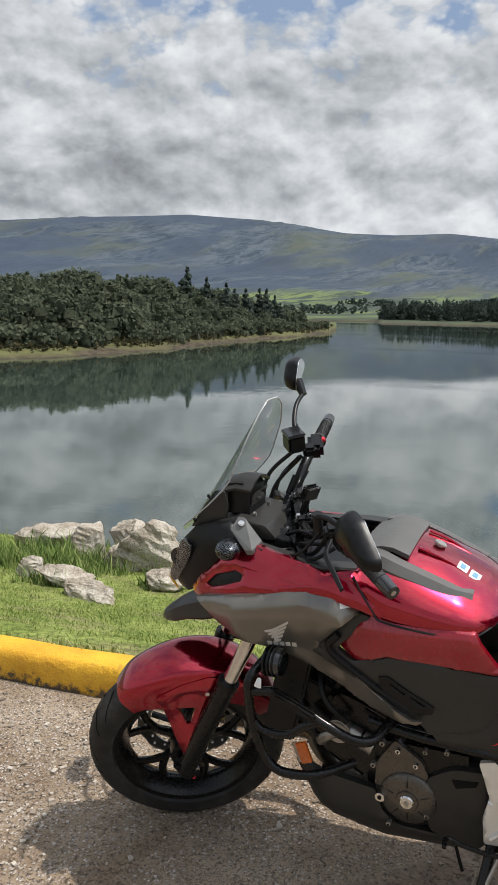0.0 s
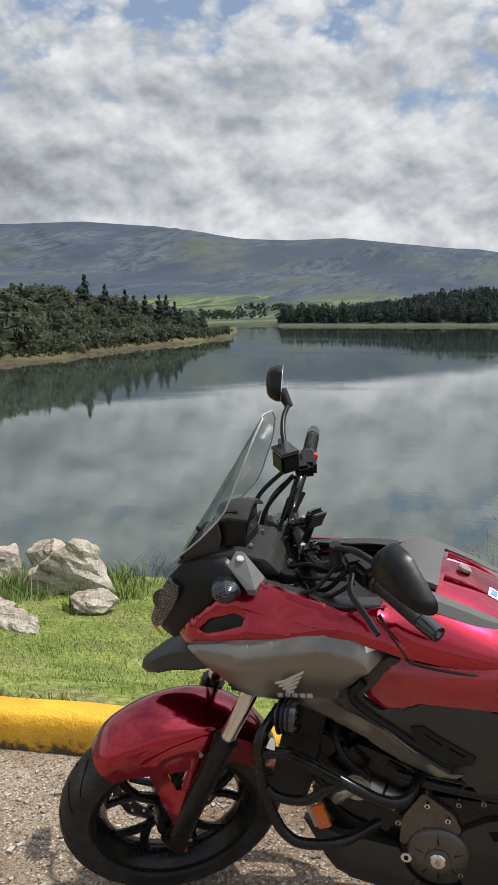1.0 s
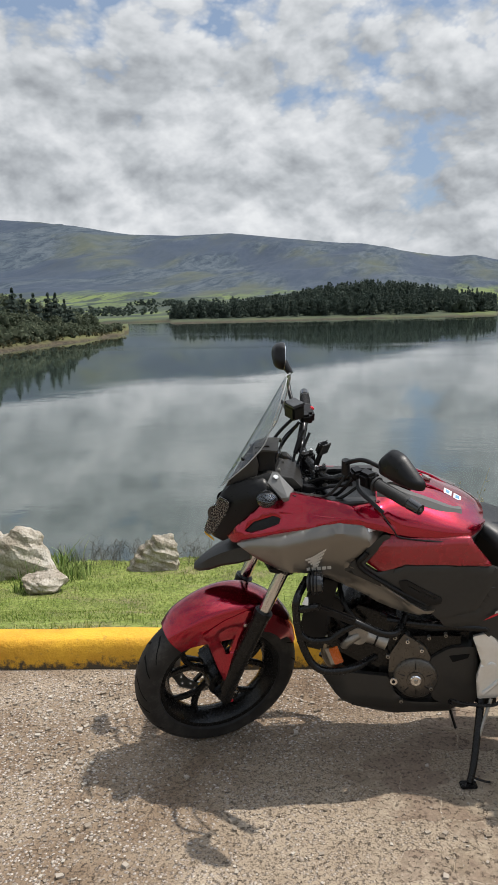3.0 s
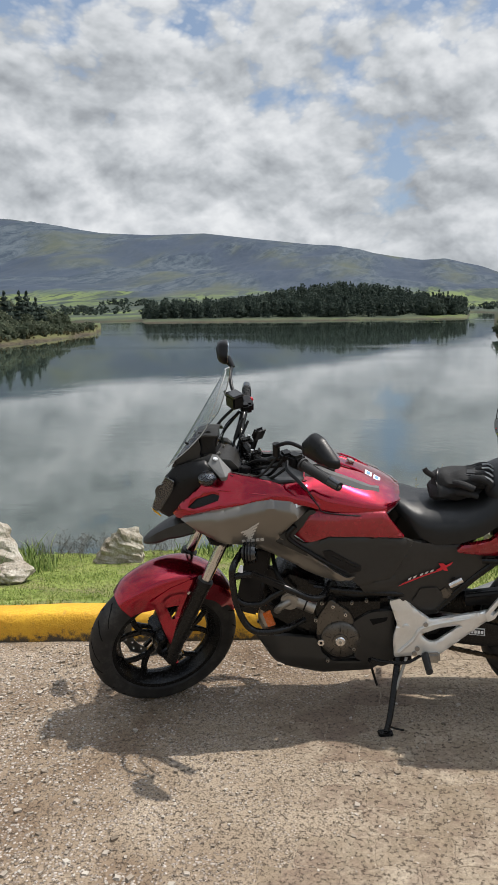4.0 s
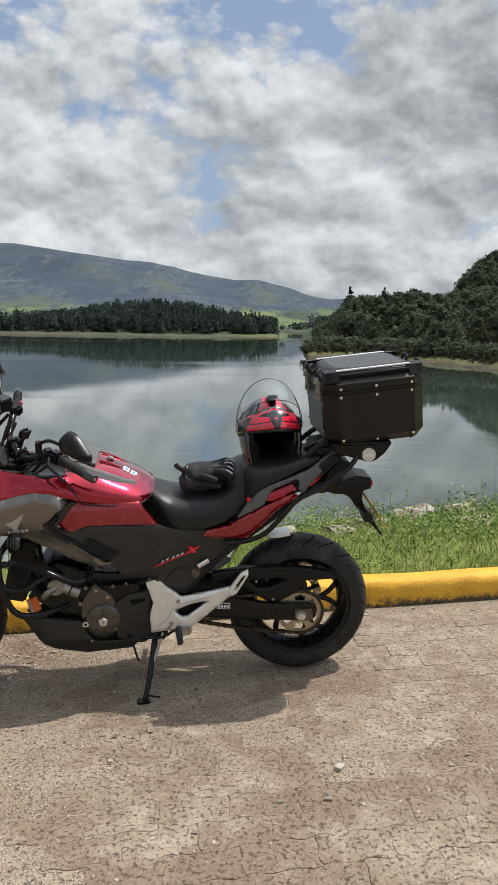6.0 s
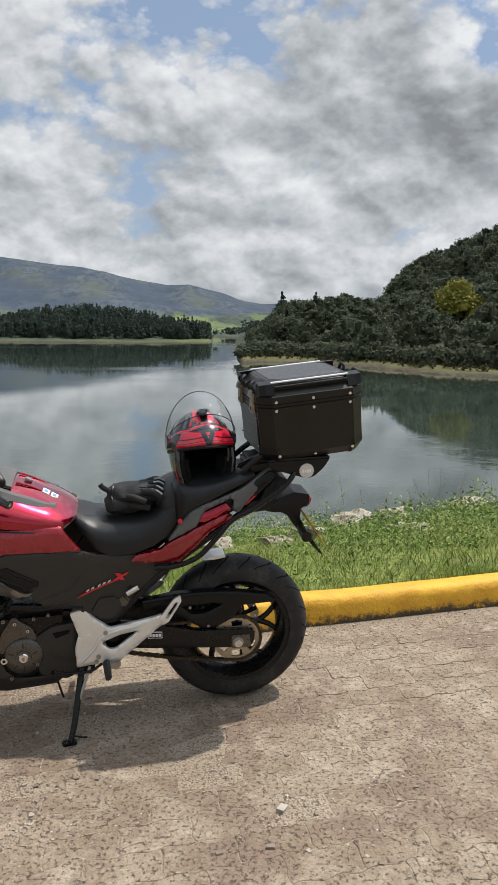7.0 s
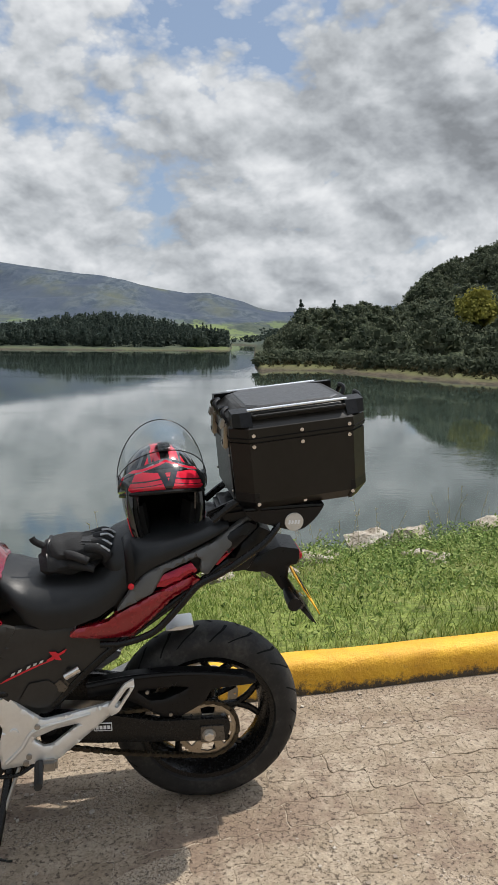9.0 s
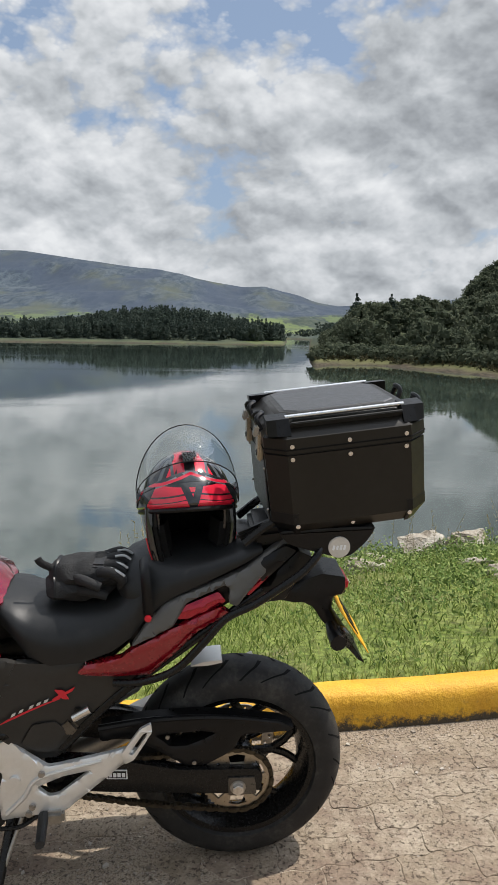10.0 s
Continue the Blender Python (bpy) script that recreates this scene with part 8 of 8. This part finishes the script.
bare = lambda x, d, g: wave(x + 0.3, d, 1.5, 21) + 0.3 * g.normal(size=len(x)) < 0.75
blades("lawn_grass", "short bright green mown grass on the bank", 120000, (-7.5, 2.6), (0.02, 6.9), 0.022, 0.0022, 0.9, 31, BLADES, bare, 0.85)
wild = lambda x, d, g: (x > 0.9 + 0.25 * g.normal(size=len(x)))
blades("rough_grass", "long rough green grass and straw on the bank", 70000, (0.6, 10.5), (0.0, 9.4), 0.060, 0.0026, 0.95, 33, BLADES, wild, 1.25)
weed_leaves("leafy_weeds", "dense leafy green weeds on the bank", 120000, (1.6, 10.5), (0.15, 9.2), 0.44, 0.0145, 35, WEEDS, lambda x, d, g: x > 2.2 + 0.35 * g.normal(size=len(x)))
edge = lambda x, d, g: (wave(x, d, 2.0, 41) > 0.1)
blades("edge_grass", "tall grass tufts along the top of the lake bank", 5000, (-8.5, 3.0), (5.6, 6.6), 0.10, 0.004, 0.7, 37, WEEDS, edge)
rocks_grass = lambda x, d, g: (np.hypot(x + 4.6, (d - 4.9) * 1.0) < 1.5) & (wave(x, d, 3.0, 43) > -0.2)
blades("tuft_grass", "tall grass tufts among the boulders", 7000, (-6.5, -2.8), (3.6, 6.4), 0.17, 0.005, 0.7, 39, WEEDS, rocks_grass)
kerb_tufts = lambda x, d, g: wave(x, d * 4, 3.2, 51) > 0.35
blades("kerb_grass", "tufts of grass leaning over the kerb", 9000, (-8, 10), (-0.04, 0.10), 0.042, 0.0028, 0.9, 45, BLADES, kerb_tufts)


def stalks(name, label, n, xs, ds, height, seed, dark):
    """Thin dry stems with seed heads."""
    g = random.Random(seed)
    bms = []
    for _ in range(n):
        x, d = g.uniform(*xs), g.uniform(*ds)
        y = 0.60 + 0.105 * x + d
        z = float(bank(np.array([x]), np.array([y]))[0])
        h = height * g.uniform(0.5, 1.25)
        a, b = g.uniform(0, 6.28), g.uniform(0.05, 0.35) * (3.0 if dark else 1.0)
        top = Vector((x + h * b * math.cos(a), y + h * b * math.sin(a), z + h))
        bms.append(tube([(x, y, z), (x + h * b * 0.3 * math.cos(a), y + h * b * 0.3 * math.sin(a), z + h * 0.55), top], (0.0034, 0.0022) if not dark else (0.0022, 0.0013), 4, 3))
        for k in range(7 if not dark else 8):
            f = g.uniform(0.55, 1.0) if not dark else g.uniform(0.3, 0.95)
            p = Vector((x, y, z)).lerp(top, f)
            q = p + Vector((g.gauss(0, 1), g.gauss(0, 1), abs(g.gauss(0.4, 0.8)))) * (0.018 if not dark else 0.06)
            bms.append(tube([p, q], (0.0055, 0.003) if not dark else (0.0014, 0.001), 4, 1))
    ob = obj(name, join(*bms), STRAW if not dark else TWIG, None, False, SLOPE)
    return tagged(ob, label, "plants", kind="stuff")


STRAW = surface("dry_straw", [(0.22, 0.18, 0.09), (0.36, 0.31, 0.18)], 10, (0.7, 0.9), bump=0.0)
TWIG = surface("dark_twigs", [(0.035, 0.03, 0.022), (0.07, 0.06, 0.045)], 10, (0.7, 0.9), bump=0.0)
stalks("seed_stalks", "dry grass stalks with seed heads at the bank edge", 46, (0.3, 2.2), (5.0, 6.6), 0.72, 3, False)
stalks("seed_stalks", "dry grass stalks with seed heads above the weeds", 40, (2.5, 8.0), (6.5, 8.6), 0.7, 4, False)
stalks("wiry_shrub", "dark leafless wiry twigs at the bank edge", 110, (-3.6, -1.9), (5.6, 6.4), 0.26, 5, True)


# ---------------------------------------------------------------- loose gravel and pavers
def pebbles(name, label, n, xs, ys, size, seed, keep, material):
    g = np.random.RandomState(seed)
    x, y = g.uniform(xs[0], xs[1], n), g.uniform(ys[0], ys[1], n)
    ok = keep(x, y, g) & (y < 0.40 + 0.105 * x)
    x, y = x[ok], y[ok]
    n = len(x)
    s = size * np.clip(g.lognormal(0, 0.5, n), 0.4, 3.2)
    k = len(LUMP_V)
    lump = LUMP_V * np.array((1.3, 1.0, 0.65))
    v = lump[None] * (s[:, None, None] * g.uniform(0.65, 1.2, (n, k, 1)))
    a = g.uniform(0, 6.283, n)
    c, q = np.cos(a)[:, None], np.sin(a)[:, None]
    v = np.stack([v[..., 0] * c - v[..., 1] * q + x[:, None], v[..., 0] * q + v[..., 1] * c + y[:, None], v[..., 2] + pave_z(x, y)[:, None] + s[:, None] * 0.25], -1).reshape(-1, 3)
    faces = (np.arange(n)[:, None, None] * k + LUMP_F[None]).reshape(-1, 4)
    return tagged(raw(name, to_level(v), faces, material), label, "gravel", kind="stuff")


GRAVEL = leafy("gravel_stones", (0.15, 0.12, 0.09), (0.27, 0.23, 0.185), (0.43, 0.39, 0.335), scale=3.0)
pebbles("gravel", "loose pale gravel set in reddish dirt", 10500, (-2.1, 1.0), (-1.5, 0.45), 0.0046, 61, lambda x, y, g: wave(x, y, 2.6, 62) + 0.35 * g.normal(size=len(x)) > 0.0 + 0.5 * (x > 0.45), GRAVEL)
pebbles("gravel", "scattered grit and small stones on the pavers", 3500, (0.6, 4.0), (-1.6, 0.7), 0.0034, 63, lambda x, y, g: g.uniform(size=len(x)) < 0.7, GRAVEL)
pebbles("stone_chips", "larger loose stone chips lying on the pavement", 110, (-2.4, 1.6), (-1.7, 0.3), 0.008, 65, lambda x, y, g: g.uniform(size=len(x)) < 0.9, GRAVEL)


def paver_mesh(seed):
    """A worn concrete paver with uneven, crumbled edges."""
    g = random.Random(seed)
    bm = bmesh.new()
    L, W = 0.1135, 0.0635
    loop = []
    for (x0, y0), (x1, y1) in (((-L, -W), (L, -W)), ((L, -W), (L, W)), ((L, W), (-L, W)), ((-L, W), (-L, -W))):
        k = 16 if x0 != x1 else 8
        for i in range(k):
            f = i / k
            r = 0.0050 * noise.noise(Vector((x0 + (x1 - x0) * f, y0 + (y1 - y0) * f, seed)) * 24) + 0.0005
            corner = 0.003 if i == 0 else 0.0
            x, y = x0 + (x1 - x0) * f, y0 + (y1 - y0) * f
            n = Vector((x / L, y / W)).normalized()
            x, y = x + 0.006 * math.sin(6.2832 * y / 0.129) * (abs(x) > 0.99 * L), y + 0.007 * math.sin(6.2832 * x / 0.1145) * (abs(y) > 0.99 * W)
            loop.append((x + n.x * (r - corner), y + n.y * (r - corner)))
    top = [bm.verts.new((x * 0.975, y * 0.965, 0.0)) for x, y in loop]
    mid = [bm.verts.new((x, y, -0.0014)) for x, y in loop]
    low = [bm.verts.new((x, y, -0.03)) for x, y in loop]
    bm.faces.new(top)
    n = len(loop)
    for a, b in ((mid, top), (low, mid)):
        for i in range(n):
            j = (i + 1) % n
            bm.faces.new((a[i], a[j], b[j], b[i]))
    bmesh.ops.recalc_face_normals(bm, faces=bm.faces)
    me = bpy.data.meshes.new("paver")
    bm.to_mesh(me)
    bm.free()
    me.materials.append(PAVER)
    return me


def paver_material():
    m = bpy.data.materials.new("worn_paver")
    m.use_nodes = True
    n = Nodes(m.node_tree)
    pos = n.add("ShaderNodeNewGeometry").outputs["Position"]
    rnd = n.add("ShaderNodeObjectInfo").outputs["Random"]
    base = n.ramp(n.math("ADD", n.math("MULTIPLY", n.noise(pos, 9.0, 5.0, 0.65), 0.7), n.math("MULTIPLY", rnd, 0.12)), [(0.30, (0.215, 0.168, 0.118)), (0.5, (0.305, 0.252, 0.188)), (0.70, (0.395, 0.338, 0.262))])
    dirt = n.maprange(n.math("ADD", n.noise(pos, 1.9, 5.0, 0.62), n.math("MULTIPLY", n.noise(pos, 16.0, 5.0, 0.65), 0.45)), 0.70, 0.82)
    base = n.mix(n.math("MULTIPLY", dirt, 0.85), base, (0.185, 0.135, 0.100))
    pits = n.maprange(n.noise(pos, 70.0, 4.0, 0.7), 0.55, 0.62)
    base = n.mix(n.math("MULTIPLY", pits, 0.80), base, (0.075, 0.056, 0.042))
    grain = n.add("ShaderNodeTexVoronoi", i_Vector=pos, i_Scale=130.0)
    base = n.mix(0.30, base, n.mix(1.0, base, n.ramp(grain.outputs[1], [(0.0, 0.35), (1.0, 1.65)]), "MULTIPLY"))
    bs = n.add("ShaderNodeBsdfPrincipled", i_Base_Color=base, i_Roughness=0.9)
    bs.inputs["Specular IOR Level"].default_value = 0.2
    b = n.add("ShaderNodeBump", i_Strength=0.7, i_Height=n.math("SUBTRACT", n.noise(pos, 60.0, 4.0, 0.7), pits))
    b.inputs["Distance"].default_value = 0.006
    n.put(bs.inputs["Normal"], b)
    n.t.links.new(bs.outputs[0], n.add("ShaderNodeOutputMaterial").inputs[0])
    return m


PAVER = paver_material()
paver_meshes = [paver_mesh(k) for k in range(7)]
pr = random.Random(9)
tilt = radians(7)
laid = 0
for row in range(-16, 9):
    for col in range(-2, 16):
        u, v = 0.60 + 0.229 * (col + 0.5 * (row % 2)), 0.129 * row
        x, y = u * math.cos(tilt) - v * math.sin(tilt), u * math.sin(tilt) + v * math.cos(tilt)
        sink = 0.010 * float(wave(np.array(x), np.array(y), 1.5, 71)) + pr.uniform(-0.002, 0.003)
        edge_in = x - (0.52 + 0.22 * float(wave(np.array(y), np.array(0.3), 2.2, 72)))
        if y > kerb_line(x) - 0.10 or y < -1.55 or edge_in < 0 or x > 3.6 or sink < -0.0065 or laid >= 300:
            continue
        ob = new("paver", paver_meshes[pr.randrange(7)])
        ob.parent = paved
        ob.matrix_basis = pose(x, y, 0.0002 + max(-0.0022, sink * 0.35), pr.uniform(-0.5, 0.5), pr.uniform(-0.4, 0.4), 7 + pr.uniform(-1.5, 1.5) + 180 * pr.randrange(2))
        laid += 1
